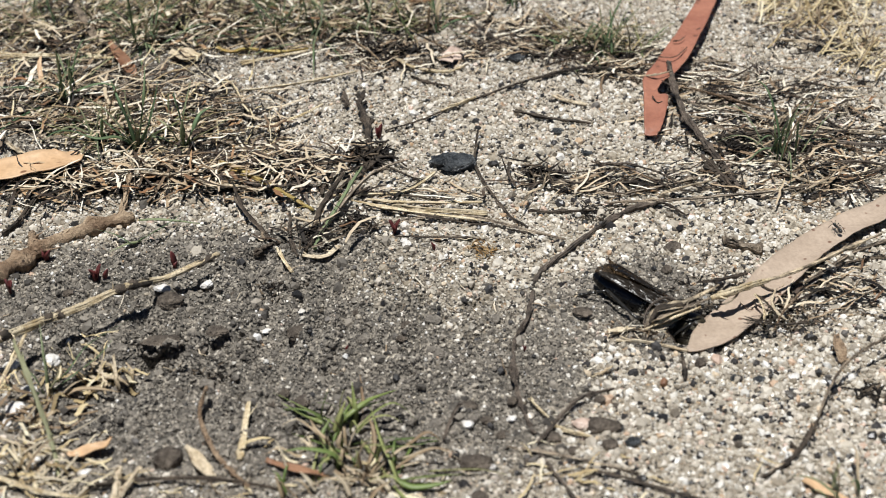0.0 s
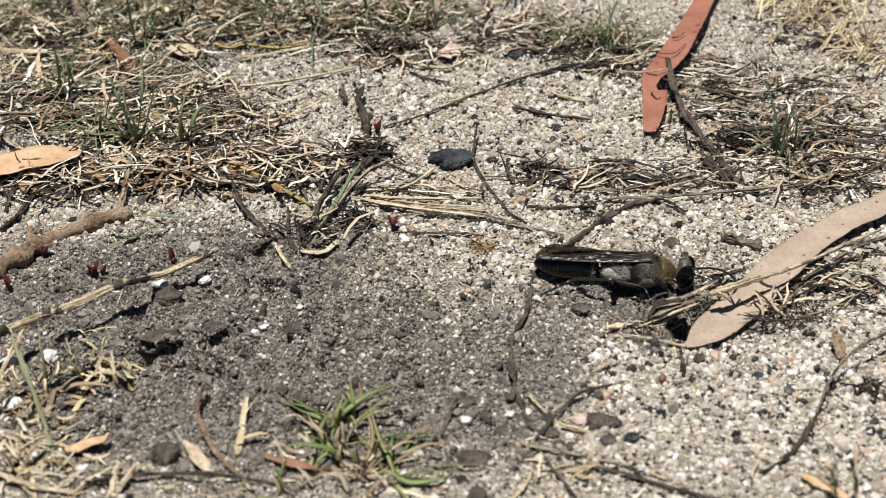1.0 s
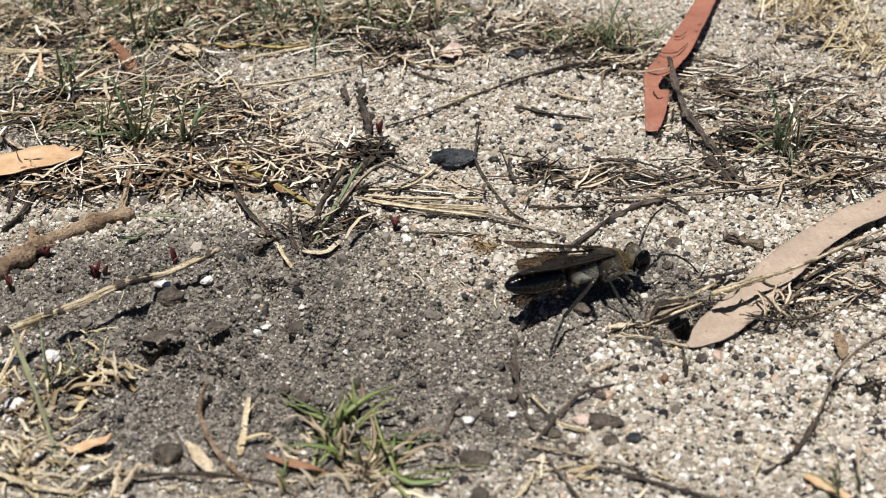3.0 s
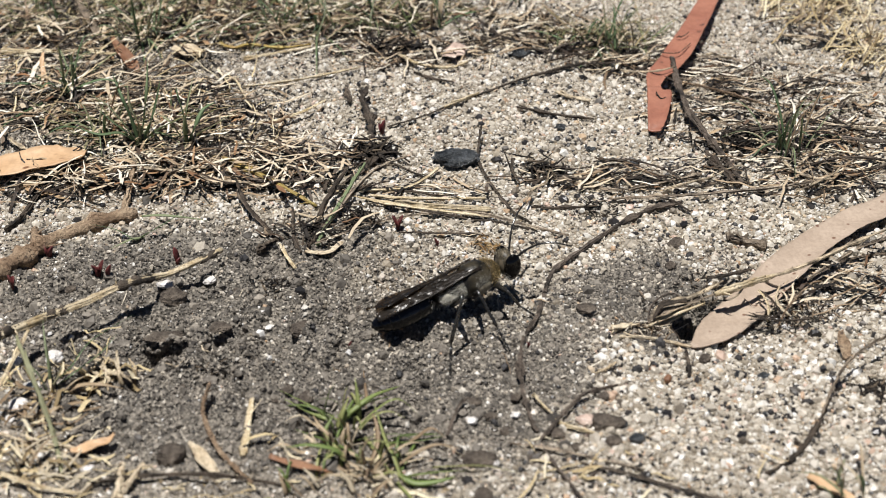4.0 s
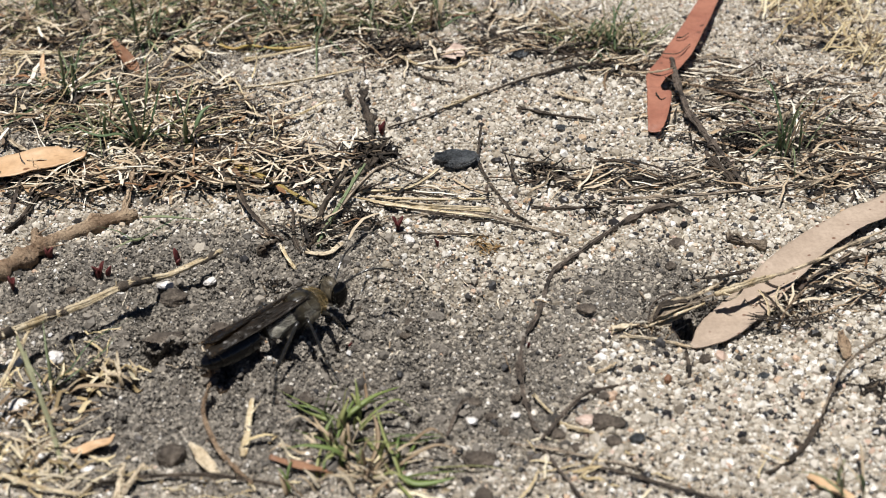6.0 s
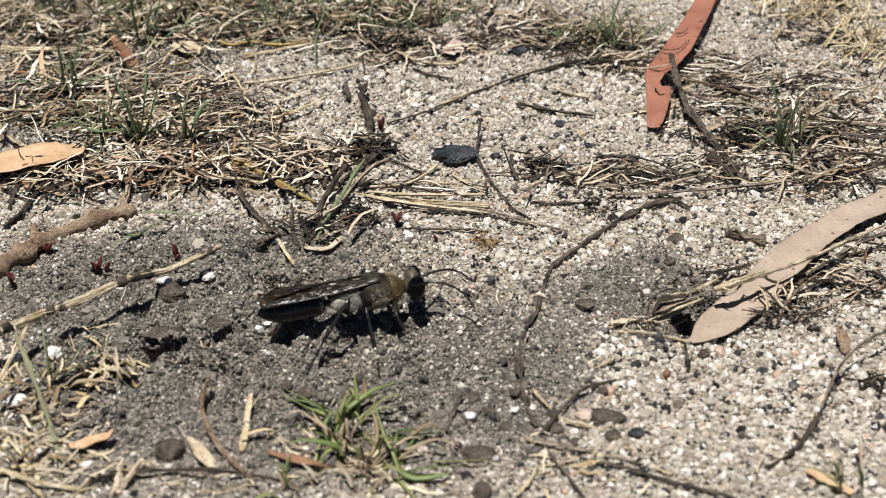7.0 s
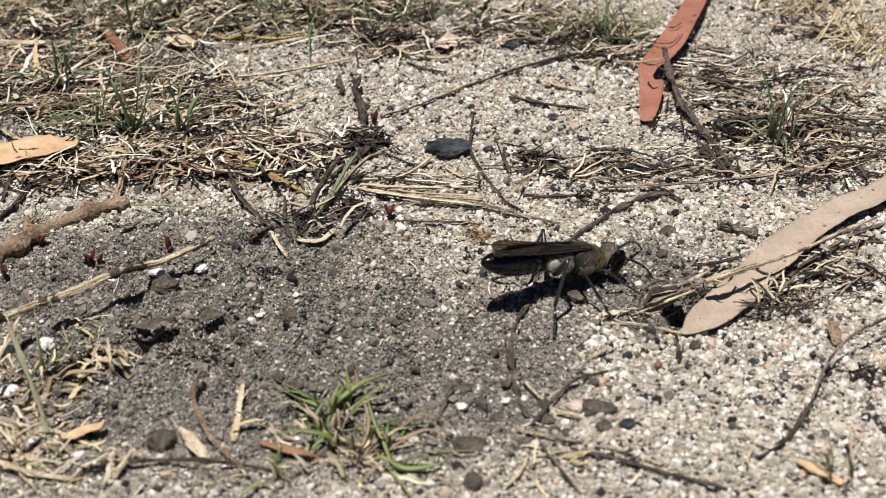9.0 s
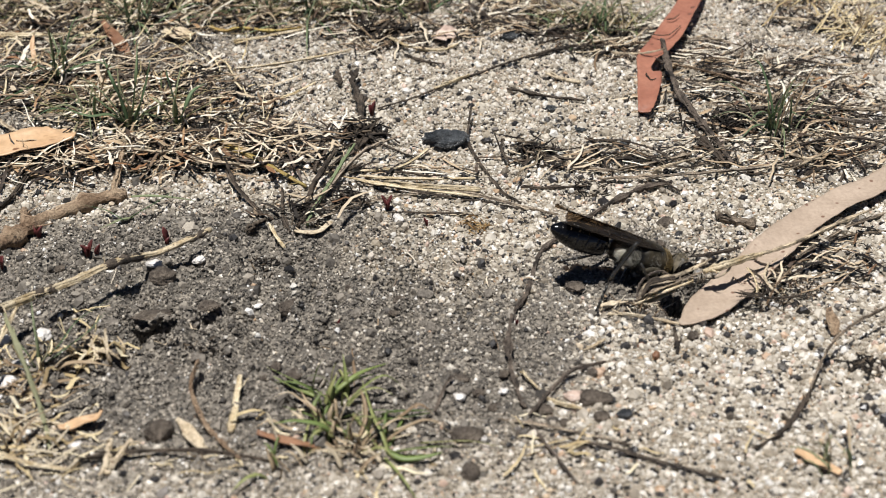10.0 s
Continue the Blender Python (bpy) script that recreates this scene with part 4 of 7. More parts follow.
stem("straw", "pale yellow straw end over the burrow", M_STRAW, 0.5, 0.72, [(52.0, -15.5, 4.8), (48.5, -17.8, 5.2), (45.2, -19.7, 5.2), (41.7, -21.0, 4.6)], "straw", 0)
stem("straw", "grey split straw over the burrow", M_MOTTLED, 0.3, 0.5, [(43.4, -17.5, 5.0), (40.8, -19.6, 4.4), (38.0, -21.2, 3.8), (35.8, -21.3, 3.0)], "straw", 1, flat=0.6)
stem("straw", "grey-cream split straw over the burrow", M_GREYWOOD, 0.35, 0.55, [(41.6, -20.7, 4.4), (38.8, -21.8, 3.6), (36.1, -22.9, 2.8), (32.9, -23.6, 1.8), (31.0, -24.4, 1.2)], "straw", 1, flat=0.5)
stem("straw", "tan straw at the burrow's lip", M_STRAW, 0.3, 0.4, [(40.0, -22.2, 3.6), (36.3, -23.9, 2.6), (33.6, -24.2, 1.8), (31.2, -24.6, 1.0)], "straw", 1, flat=0.6)
stem("twig", "black rootlet at the burrow's far lip", M_TWIG, 0.22, 0.34, [(40.6, -13.3, 2.2), (43.4, -12.9, 2.4), (47.1, -11.3, 2.2), (49.5, -9.1, 1.6)], "twig", 2)
stem("twig", "bent dark fibre beside a tan leaf", M_TWIG, 0.2, 0.3, [(49.4, -17.6, 3.0), (51.0, -20.1, 3.0), (51.8, -22.2, 2.2), (50.6, -22.4, 1.2)], "twig", 1)
stem("twig", "dark fibre lying over a tan leaf", M_TWIG, 0.12, 0.3, [(46.1, -24.0, 3.2), (48.9, -24.7, 3.0), (52.2, -24.2, 2.4), (56.8, -23.2, 1.6)], "twig", 1)
stem("straw", "pale curved fibre beside a tan leaf", M_STRAW, 0.16, 0.22, [(49.1, -17.8, 3.4), (49.8, -20.4, 3.4), (50.1, -22.3, 2.8), (49.6, -24.1, 2.0)], "straw", 0)
stem("straw", "pale curved fibre beside a tan leaf", M_HUSK, 0.16, 0.24, [(52.7, -16.2, 3.0), (51.7, -19.3, 3.0), (52.1, -21.4, 2.4), (53.5, -22.5, 1.6)], "straw", 0)
stem("straw", "brown curved fibre beside a tan leaf", M_BARK, 0.18, 0.24, [(57.0, -16.4, 2.6), (54.5, -20.0, 2.8), (52.9, -21.7, 2.0), (51.5, -23.7, 1.0)], "straw", 0)
stem("twig", "frayed black tips over a tan leaf", M_TWIG, 0.08, 0.24, [(46.7, -23.6, 3.4), (48.2, -24.2, 3.2), (50.6, -23.8, 2.8)], "twig", 0)
stem("twig", "frayed black tips over a tan leaf", M_TWIG, 0.08, 0.24, [(46.4, -24.8, 3.2), (48.3, -24.9, 3.0), (50.9, -24.0, 2.6)], "twig", 0)
stem("straw", "arched brown husk fibre over the burrow's lip", M_ROOT, 0.16, 0.3, [(31.2, -23.5, 1.0), (31.9, -21.7, 2.6), (33.3, -21.0, 3.6), (35.3, -20.3, 3.8), (36.7, -20.8, 3.2)], "straw", 0, flat=0.5)
stem("straw", "arched cream husk fibre over the burrow's lip", M_MOTTLED, 0.14, 0.26, [(31.6, -23.7, 1.0), (32.5, -22.8, 2.2), (33.9, -21.8, 2.8), (36.3, -21.3, 3.0)], "straw", 0, flat=0.5)
stem("straw", "arched dark husk fibre over the burrow's lip", M_TWIG, 0.12, 0.24, [(32.2, -22.6, 1.0), (33.0, -22.0, 2.8), (34.5, -21.1, 3.2), (37.2, -21.2, 3.2)], "straw", 0, flat=0.6)
leaf("husk", "cream striped husk under straw at the burrow", M_HUSK, [(31.6, -23.8, 1.1, 0.27, 0.27), (33.9, -22.7, 1.6, 0.67, 0.67), (36.3, -21.9, 2.2, 0.85, 0.85), (38.3, -20.8, 2.6, 0.32, 0.32)], seed=42, cup=1.4, rib=False)
stem("straw", "curled brown husk fibre beside a tan leaf", M_MOTTLED, 0.2, 0.26, [(42.2, -20.6, 3.2), (44.1, -20.7, 3.6), (45.8, -19.7, 4.2), (46.9, -17.7, 4.8)], "straw", 0, flat=0.5)
leaf("husk", "flat pale yellow splinter on sand", M_HUSK, [(25.4, -25.5, 0.7, 0.44, 0.44), (26.8, -25.3, 0.9, 0.53, 0.53), (28.0, -25.0, 0.9, 0.35, 0.35), (28.7, -24.6, 0.8, 0.11, 0.11)], seed=44, rib=False)
stem("straw", "bleached straw lying on sand", M_HUSK, 0.35, 0.3, [(26.5, -27.2, 0.7), (30.0, -27.7, 0.8), (33.4, -28.2, 0.8), (37.2, -29.4, 0.7)], "straw", 1)
stem("straw", "short bleached straw on sand", M_HUSK, 0.5, 0.25, [(24.9, -25.8, 0.5), (27.1, -25.2, 0.7), (29.8, -24.5, 0.8)], "straw", 0)
stem("straw", "short bleached splinter on sand", M_HUSK, 0.25, 0.3, [(22.0, -36.2, 0.5), (23.8, -35.6, 0.6), (25.4, -34.1, 0.6)], "straw", 0)
stem("stem", "grey stem under a leaf's edge", M_GREYWOOD, 0.3, 0.35, [(77.9, 3.3, 0.5), (73.6, 0.8, 0.5), (67.3, -2.5, 0.5), (61.3, -9.4, 0.5), (57.2, -14.1, 0.5), (53.8, -17.8, 0.5)], "stem", 2)
stem("stem", "thin grey stem through litter", M_GREYWOOD, 0.3, 0.3, [(75.3, -3.8, 0.5), (70.0, -3.1, 0.5), (63.4, -7.3, 0.5), (58.0, -11.9, 0.5)], "stem", 1)
stem("stem", "thin grey stem through litter", M_GREYWOOD, 0.3, 0.4, [(32.1, 16.5, 1.0), (36.8, 18.7, 1.2), (40.8, 19.5, 1.3), (45.6, 21.4, 1.4)], "stem", 2)
stem("stem", "long pale grey stem across litter", M_GREYWOOD, 0.3, 0.35, [(28.1, 13.8, 1.0), (36.2, 14.1, 1.3), (43.0, 13.1, 1.5), (49.2, 15.1, 1.5), (58.5, 17.1, 1.5), (67.6, 20.1, 1.2)], "stem", 3)
stem("stem", "thin bent brown stem", M_TWIG, 0.22, 0.25, [(35.3, 14.5, 1.0), (39.1, 12.7, 1.1), (42.2, 9.9, 0.7)], "stem", 1)
stem("twig", "thick dark twig in litter", M_TWIG, 0.6, 0.7, [(47.3, 28.2, 1.5), (49.2, 23.6, 1.4), (51.8, 17.4, 1.0)], "twig", 2)
stem("stem", "brown stem across litter", M_BARK, 0.25, 0.3, [(46.0, 56.8, 1.5), (51.6, 53.8, 1.6), (56.6, 50.5, 1.6), (62.1, 47.1, 1.2)], "stem", 2)
stem("stem", "straight grey stem across sand", M_GREYWOOD, 0.25, 0.25, [(48.6, 70.2, 1.0), (56.0, 69.0, 1.0), (62.4, 65.5, 1.0)], "stem", 1)
stem("stem", "brown stem among litter", M_BARK, 0.3, 0.35, [(46.5, 34.9, 1.0), (52.7, 31.6, 1.1), (59.3, 30.1, 1.0)], "stem", 1)
stem("stem", "grey stem among litter", M_GREYWOOD, 0.3, 0.3, [(16.3, 22.6, 1.4), (20.8, 20.7, 1.2), (26.2, 18.4, 1.0), (31.5, 16.5, 0.8)], "stem", 2)
stem("stem", "dark stem among litter", M_TWIG, 0.3, 0.35, [(14.9, 24.2, 1.2), (19.8, 21.3, 1.2), (27.9, 20.5, 1.0), (34.9, 20.5, 1.0)], "stem", 2)
stem("stem", "dark short stem on sand", M_TWIG, 0.3, 0.35, [(14.8, 11.7, 0.6), (19.7, 10.9, 0.7), (26.1, 11.2, 0.6)], "stem", 2)
stem("straw", "split straw lying across litter", M_STRAW, 0.28, 0.28, [(-91.6, 70.1, 2.4), (-83.3, 68.9, 2.2), (-73.6, 69.5, 2.0)], "straw", 1)
stem("straw", "split straw lying across litter", M_STRAW, 0.25, 0.25, [(-91.3, 68.6, 2.2), (-83.2, 68.4, 2.0), (-74.1, 69.2, 1.8)], "straw", 0)
stem("stem", "olive-yellow jointed stem across litter", M_YELLOW, 0.4, 0.3, [(-46.9, 75.2, 1.2), (-43.5, 72.5, 1.2), (-40.9, 75.7, 1.2), (-34.2, 72.9, 1.2), (-28.0, 75.5, 1.0)], "stem", 2)
stem("straw", "pale straw on sand", M_STRAW, 0.3, 0.3, [(-41.3, 68.4, 0.8), (-35.3, 71.1, 0.9), (-27.9, 73.8, 0.9)], "straw", 1)
stem("straw", "long pale straw on sand", M_STRAW, 0.25, 0.3, [(-40.1, 56.2, 0.7), (-31.7, 57.2, 0.8), (-25.3, 60.4, 0.8), (-17.6, 65.3, 0.8)], "straw", 2)
stem("straw", "curved cream straw among twigs", M_STRAW, 0.4, 0.35, [(-9.7, 71.1, 1.4), (-6.4, 67.0, 1.3), (-2.7, 65.5, 1.2), (1.3, 64.7, 1.1), (4.3, 65.9, 1.2)], "straw", 1)
stem("twig", "short dark twig on sand", M_TWIG, 0.35, 0.3, [(-6.4, 63.7, 0.7), (-2.7, 60.0, 0.8), (1.6, 58.3, 0.6)], "twig", 1)
stem("straw", "short cream straw on sand", M_HUSK, 0.45, 0.45, [(21.5, 53.9, 0.8), (24.4, 51.8, 0.8), (27.9, 50.3, 0.7)], "straw", 0)
stem("twig", "thin dark twig on sand", M_TWIG, 0.3, 0.3, [(13.5, 47.1, 0.7), (20.1, 44.1, 0.9), (28.1, 42.6, 0.8)], "twig", 3)
stem("twig", "grey twig curving over dark soil", M_BARK, 0.3, 0.4, [(-34.6, -40.2, 2.6), (-34.7, -44.9, 2.2), (-34.4, -48.2, 1.6), (-31.8, -54.1, 1.0), (-29.1, -57.4, 0.8), (-26.4, -61.0, 0.6)], "twig", 1)
stem("straw", "short flat tan straw on soil", M_STRAW, 0.55, 0.7, [(-28.0, -44.3, 1.6), (-28.2, -47.8, 1.2), (-28.2, -52.1, 0.8), (-28.2, -55.8, 0.4)], "straw", 0, flat=0.5)
stem("straw", "forked cream straw on soil", M_HUSK, 0.8, 0.5, [(-43.9, -63.8, 0.8), (-44.3, -60.1, 1.2), (-44.2, -57.9, 1.8)], "straw", 0, flat=0.6)
stem("straw", "cream straw leaning on soil", M_HUSK, 0.7, 0.45, [(-43.7, -62.6, 0.8), (-42.7, -60.4, 1.2), (-41.3, -58.4, 1.6)], "straw", 0, flat=0.6)
stem("stem", "brown curled stem end on soil", M_ROOT, 0.24, 0.28, [(3.1, -43.7, 1.4), (1.8, -45.1, 1.4), (0.8, -47.0, 1.2), (0.0, -50.3, 0.8)], "stem", 1)
stem("straw", "short pale straw on sand", M_STRAW, 0.25, 0.25, [(12.7, -39.6, 0.7), (14.2, -44.1, 0.8), (16.1, -46.1, 0.5)], "straw", 0)
stem("straw", "short yellow straw on sand", M_STRAW, 0.35, 0.3, [(15.5, -46.7, 0.6), (18.2, -48.9, 0.7), (21.2, -49.7, 0.5)], "straw", 0)
stem("twig", "tan and grey twig on sand", M_GREYWOOD, 0.24, 0.22, [(8.9, -51.1, 0.6), (12.8, -52.7, 0.7), (16.7, -53.8, 0.7), (21.6, -55.6, 0.5), (27.0, -57.4, 0.5)], "twig", 2)
stem("twig", "dark twig at the sand's edge", M_ROOT, 0.28, 0.24, [(13.2, -52.9, 0.5), (15.3, -57.4, 0.6), (17.7, -62.2, 0.6), (19.3, -65.7, 0.6)], "twig", 2)
stem("twig", "dark long twig low on sand", M_TWIG, 0.26, 0.26, [(18.5, -56.2, 0.6), (23.7, -58.4, 0.6), (29.0, -60.4, 0.7), (34.7, -63.5, 0.7), (39.0, -65.1, 0.6)], "twig", 3)
stem("twig", "short dark twig below a leaf tip", M_TWIG, 0.4, 0.3, [(36.3, -30.3, 0.5), (36.4, -33.4, 0.6), (35.9, -37.3, 0.4)], "twig", 1)
stem("stem", "long dry leaning stem in a grass tuft", M_GREYBLADE, 0.3, 0.4, [(-62.7, -36.9, 9.0), (-59.8, -43.1, 7.0), (-57.2, -47.7, 4.0), (-55.1, -51.7, 2.0), (-52.8, -58.1, 0.6)], "stem", 1)
stem("stem", "long dry leaning stem in a grass tuft", M_STRAW, 0.3, 0.35, [(-61.1, -35.8, 9.0), (-62.6, -40.0, 7.0), (-63.6, -45.2, 5.0), (-65.2, -47.5, 4.0)], "stem", 1)
stem("straw", "cream straw low on soil", M_HUSK, 0.32, 0.3, [(-63.5, -50.0, 1.0), (-59.3, -51.2, 1.2), (-54.3, -52.3, 1.0), (-51.9, -52.7, 0.8)], "straw", 1)
stem("straw", "cream straw low on soil", M_STRAW, 0.3, 0.3, [(-61.5, -58.6, 1.0), (-57.8, -60.9, 1.2), (-54.0, -61.3, 1.0), (-49.5, -61.4, 0.8)], "straw", 1)
stem("stem", "dark stem low on soil", M_TWIG, 0.32, 0.3, [(-48.3, -59.6, 0.8), (-41.9, -59.8, 1.0), (-35.0, -59.5, 1.2), (-28.0, -60.0, 1.0), (-21.8, -60.9, 0.8)], "stem", 2)

# ---- stones and clods ----
pebble("stone", "rough black charcoal stone on pale sand", M_STONE, 2.0, 27.1, 4.03, 3.02, 1.71, 8, 0.3, 3, "stone", lumps=0.34, detail=4)
pebble("stone", "dark stone on pale sand", M_STONE, 79.3, 74.7, 2.44, 1.71, 1.11, 0, 0.3, 4, "stone")
pebble("clod", "dark soil clod under a white pebble", M_CLOD, -43.5, -17.1, 2.55, 1.79, 1.22, 5, 0.3, 5, "clod")
pebble("pebble", "flat white pebble lying on a clod", M_PALE, -45.0, -14.1, 1.42, 0.85, 0.54, 0, 0, 6, "stone", lift=1.2)
pebble("clod", "rounded dark clod on soil", M_CLOD, -38.1, -54.6, 2.06, 1.85, 1.54, 0, 0.3, 7, "clod")
pebble("stone", "dark brown flat stone with a ridge", M_CLOD, 4.6, -55.1, 2.59, 1.56, 0.91, 6, 0.3, 8, "stone")
pebble("stone", "dark brown stone beside sand", M_CLOD, 22.8, -47.3, 2.60, 1.56, 1.03, -5, 0.35, 9, "stone")
pebble("pebble", "pink-white pebble on sand", M_PINK, 19.9, -47.2, 1.47, 1.03, 0.70, 0, 0.3, 10, "stone")
pebble("stone", "small black stone on sand", M_STONE, 21.7, 39.8, 0.74, 0.59, 0.61, 0, 0.2, 11, "stone")
pebble("pebble", "small white quartz pebble", M_PALE, 3.5, -46.2, 0.99, 0.79, 0.53, 0, 0.3, 20, "pebble")
pebble("pebble", "small white quartz pebble", M_PALE, 9.9, -45.4, 0.73, 0.59, 0.41, 37, 0.3, 21, "pebble")
pebble("pebble", "small white quartz pebble", M_PALE, 6.7, -55.7, 0.71, 0.57, 0.51, 74, 0.3, 22, "pebble")
pebble("pebble", "small white quartz pebble", M_PALE, -27.9, -22.6, 0.93, 0.75, 0.31, 21, 0.3, 23, "pebble")
pebble("pebble", "small white quartz pebble", M_PALE, -38.4, -10.9, 1.17, 0.94, 0.54, 58, 0.3, 24, "pebble")
pebble("pebble", "small white quartz pebble", M_PALE, -48.4, -17.7, 0.62, 0.50, 0.32, 5, 0.3, 25, "pebble")
pebble("pebble", "small white quartz pebble", M_PALE, -52.5, -12.5, 0.81, 0.65, 0.37, 42, 0.3, 26, "pebble")
pebble("pebble", "small white quartz pebble", M_PALE, -6.1, -0.2, 1.04, 0.83, 0.61, 79, 0.3, 27, "pebble")
pebble("pebble", "small white quartz pebble", M_PALE, -6.5, 1.1, 0.66, 0.53, 0.41, 26, 0.3, 28, "pebble")
pebble("clod", "small dark soil clod", M_CLOD, 36.9, -6.2, 1.15, 0.92, 0.55, 63, 0.3, 29, "clod")
pebble("clod", "small dark soil clod", M_CLOD, 21.8, -20.4, 1.63, 1.31, 0.59, 10, 0.3, 30, "clod")
pebble("clod", "small dark soil clod", M_CLOD, -5.5, -21.5, 1.24, 0.99, 0.44, 47, 0.3, 31, "clod")
pebble("stone", "small black stone on sand", M_STONE, 43.6, -35.1, 0.79, 0.63, 0.57, 84, 0.3, 32, "stone")
pebble("stone", "small black stone on sand", M_STONE, 47.4, -35.4, 0.91, 0.73, 0.36, 31, 0.3, 33, "stone")
pebble("clod", "small dark soil clod", M_CLOD, 39.0, -32.1, 1.08, 0.87, 0.66, 68, 0.3, 34, "clod")
pebble("stone", "small black stone on sand", M_STONE, 26.8, -51.0, 1.13, 0.90, 0.64, 15, 0.3, 35, "stone")
pebble("stone", "small black stone on sand", M_STONE, 30.4, -44.8, 0.89, 0.71, 0.41, 52, 0.3, 36, "stone")
pebble("stone", "small black stone on sand", M_STONE, 45.9, -45.1, 0.57, 0.45, 0.41, 89, 0.3, 37, "stone")
pebble("stone", "small black stone on sand", M_STONE, 33.9, 27.6, 1.17, 0.93, 0.46, 36, 0.3, 38, "stone")
pebble("stone", "small black stone on sand", M_STONE, 26.7, 33.5, 1.39, 1.11, 0.38, 73, 0.3, 39, "stone")
pebble("stone", "small black stone on sand", M_STONE, 21.5, 40.7, 1.17, 0.94, 0.46, 20, 0.3, 40, "stone")
pebble("clod", "small dark soil clod", M_CLOD, 38.7, 0.7, 1.66, 1.33, 0.63, 57, 0.3, 41, "clod")
pebble("clod", "small dark soil clod", M_CLOD, 23.5, -51.2, 1.22, 0.97, 0.76, 4, 0.3, 42, "clod")
pebble("pebble", "small rust-orange pebble on sand", M_BROWNLEAF, 30.8, -34.9, 0.65, 0.52, 0.47, 41, 0.3, 43, "pebble")
pebble("pebble", "small rust-orange pebble on sand", M_BROWNLEAF, 32.8, -36.9, 0.71, 0.57, 0.64, 78, 0.3, 44, "pebble")
pebble("pebble", "small white quartz pebble", M_PALE, 52.5, -35.2, 0.87, 0.70, 0.44, 25, 0.3, 45, "pebble")
pebble("clod", "small dark soil clod", M_CLOD, 22.9, -41.8, 1.04, 0.83, 0.44, 62, 0.3, 46, "clod")
pebble("stone", "small black stone on sand", M_STONE, 25.2, -47.6, 0.79, 0.63, 0.45, 9, 0.3, 47, "stone")
pebble("stone", "small black stone on sand", M_STONE, 15.2, 70.7, 1.99, 1.59, 0.84, 46, 0.3, 48, "stone")
pebble("clod", "small dark soil clod", M_CLOD, 5.0, -63.0, 1.69, 1.35, 1.11, 83, 0.3, 49, "clod")
pebble("stone", "small black stone on sand", M_STONE, -19.8, 55.0, 0.64, 0.51, 0.84, 30, 0.3, 50, "stone")
pebble("stone", "small black stone on sand", M_STONE, 45.9, -37.6, 0.68, 0.54, 0.30, 67, 0.3, 51, "stone")
pebble("clod", "small dark soil clod", M_CLOD, 42.4, -25.1, 1.36, 1.09, 0.52, 14, 0.3, 52, "clod")
pebble("clod", "small dark soil clod", M_CLOD, -22.4, -24.8, 2.08, 1.66, 1.04, 51, 0.3, 53, "clod")
pebble("clod", "small dark soil clod", M_CLOD, -10.9, -46.1, 1.27, 1.01, 0.61, 88, 0.3, 54, "clod")
pebble("clod", "small dark soil clod", M_CLOD, -60.7, -12.6, 1.05, 0.84, 0.44, 35, 0.3, 55, "clod")
pebble("pebble", "small white quartz pebble", M_PALE, -65.4, -32.5, 1.42, 1.13, 0.61, 72, 0.3, 56, "pebble")
pebble("pebble", "small white quartz pebble", M_PALE, -61.4, -37.9, 1.39, 1.11, 0.59, 19, 0.3, 57, "pebble")
pebble("pebble", "small white quartz pebble", M_PALE, -62.3, -43.2, 1.56, 1.25, 0.66, 56, 0.3, 58, "pebble")
pebble("pebble", "small white quartz pebble", M_PALE, -57.4, -44.4, 1.49, 1.19, 0.64, 3, 0.3, 59, "pebble")
pebble("pebble", "small white quartz pebble", M_PALE, -63.0, -46.2, 0.98, 0.79, 0.43, 40, 0.3, 60, "pebble")
pebble("pebble", "small white quartz pebble", M_PALE, -59.1, -32.2, 1.63, 1.30, 1.02, 77, 0.3, 61, "pebble")
pebble("pebble", "small white quartz pebble", M_PALE, -49.7, -56.3, 1.02, 0.82, 0.49, 24, 0.3, 62, "pebble")
pebble("pebble", "small pinkish pebble beside a tuft", M_PINK, -59.1, -50.1, 0.94, 0.75, 0.42, 61, 0.3, 63, "pebble")
pebble("soil_crust", "slab of dark soil crust over a small hole", M_CLOD, -43.3, -28.0, 2.7, 1.2, 0.3, 4, 0.3, 51, "clod", 0.5, 4, 4.3, 4, False)
pebble("soil_crust", "small slab of soil crust over a hole", M_CLOD, -34.8, -25.7, 1.7, 1.2, 0.45, 12, 0.3, 52, "clod", 0.5, 4, 3.2, 6, False)
pebble("clod", "small lump of dark dug soil", M_CLOD, -13.7, -17.5, 0.83, 0.53, 0.39, 60, 0.62, 200, "clod")
pebble("clod", "small lump of dark dug soil", M_CRUST, 12.2, -24.3, 0.74, 0.62, 0.32, 0, 0.62, 201, "clod")
pebble("clod", "small lump of dark dug soil", M_CRUST, -12.7, -24.5, 1.39, 1.23, 0.50, 64, 0.62, 202, "clod")
pebble("clod", "small lump of dark dug soil", M_CLOD, 2.7, -29.3, 0.84, 0.66, 0.29, 33, 0.62, 203, "clod")
pebble("clod", "small lump of dark dug soil", M_CRUST, -36.6, -28.1, 0.61, 0.41, 0.21, 71, 0.62, 204, "clod")
pebble("clod", "small lump of dark dug soil", M_CRUST, 1.9, -20.7, 1.05, 0.93, 0.36, 27, 0.62, 205, "clod")
pebble("clod", "small lump of dark dug soil", M_CLOD, -22.1, -9.7, 0.53, 0.33, 0.21, 68, 0.62, 206, "clod")
pebble("clod", "small lump of dark dug soil", M_CRUST, -0.4, -27.6, 1.12, 1.06, 0.55, 44, 0.62, 207, "clod")
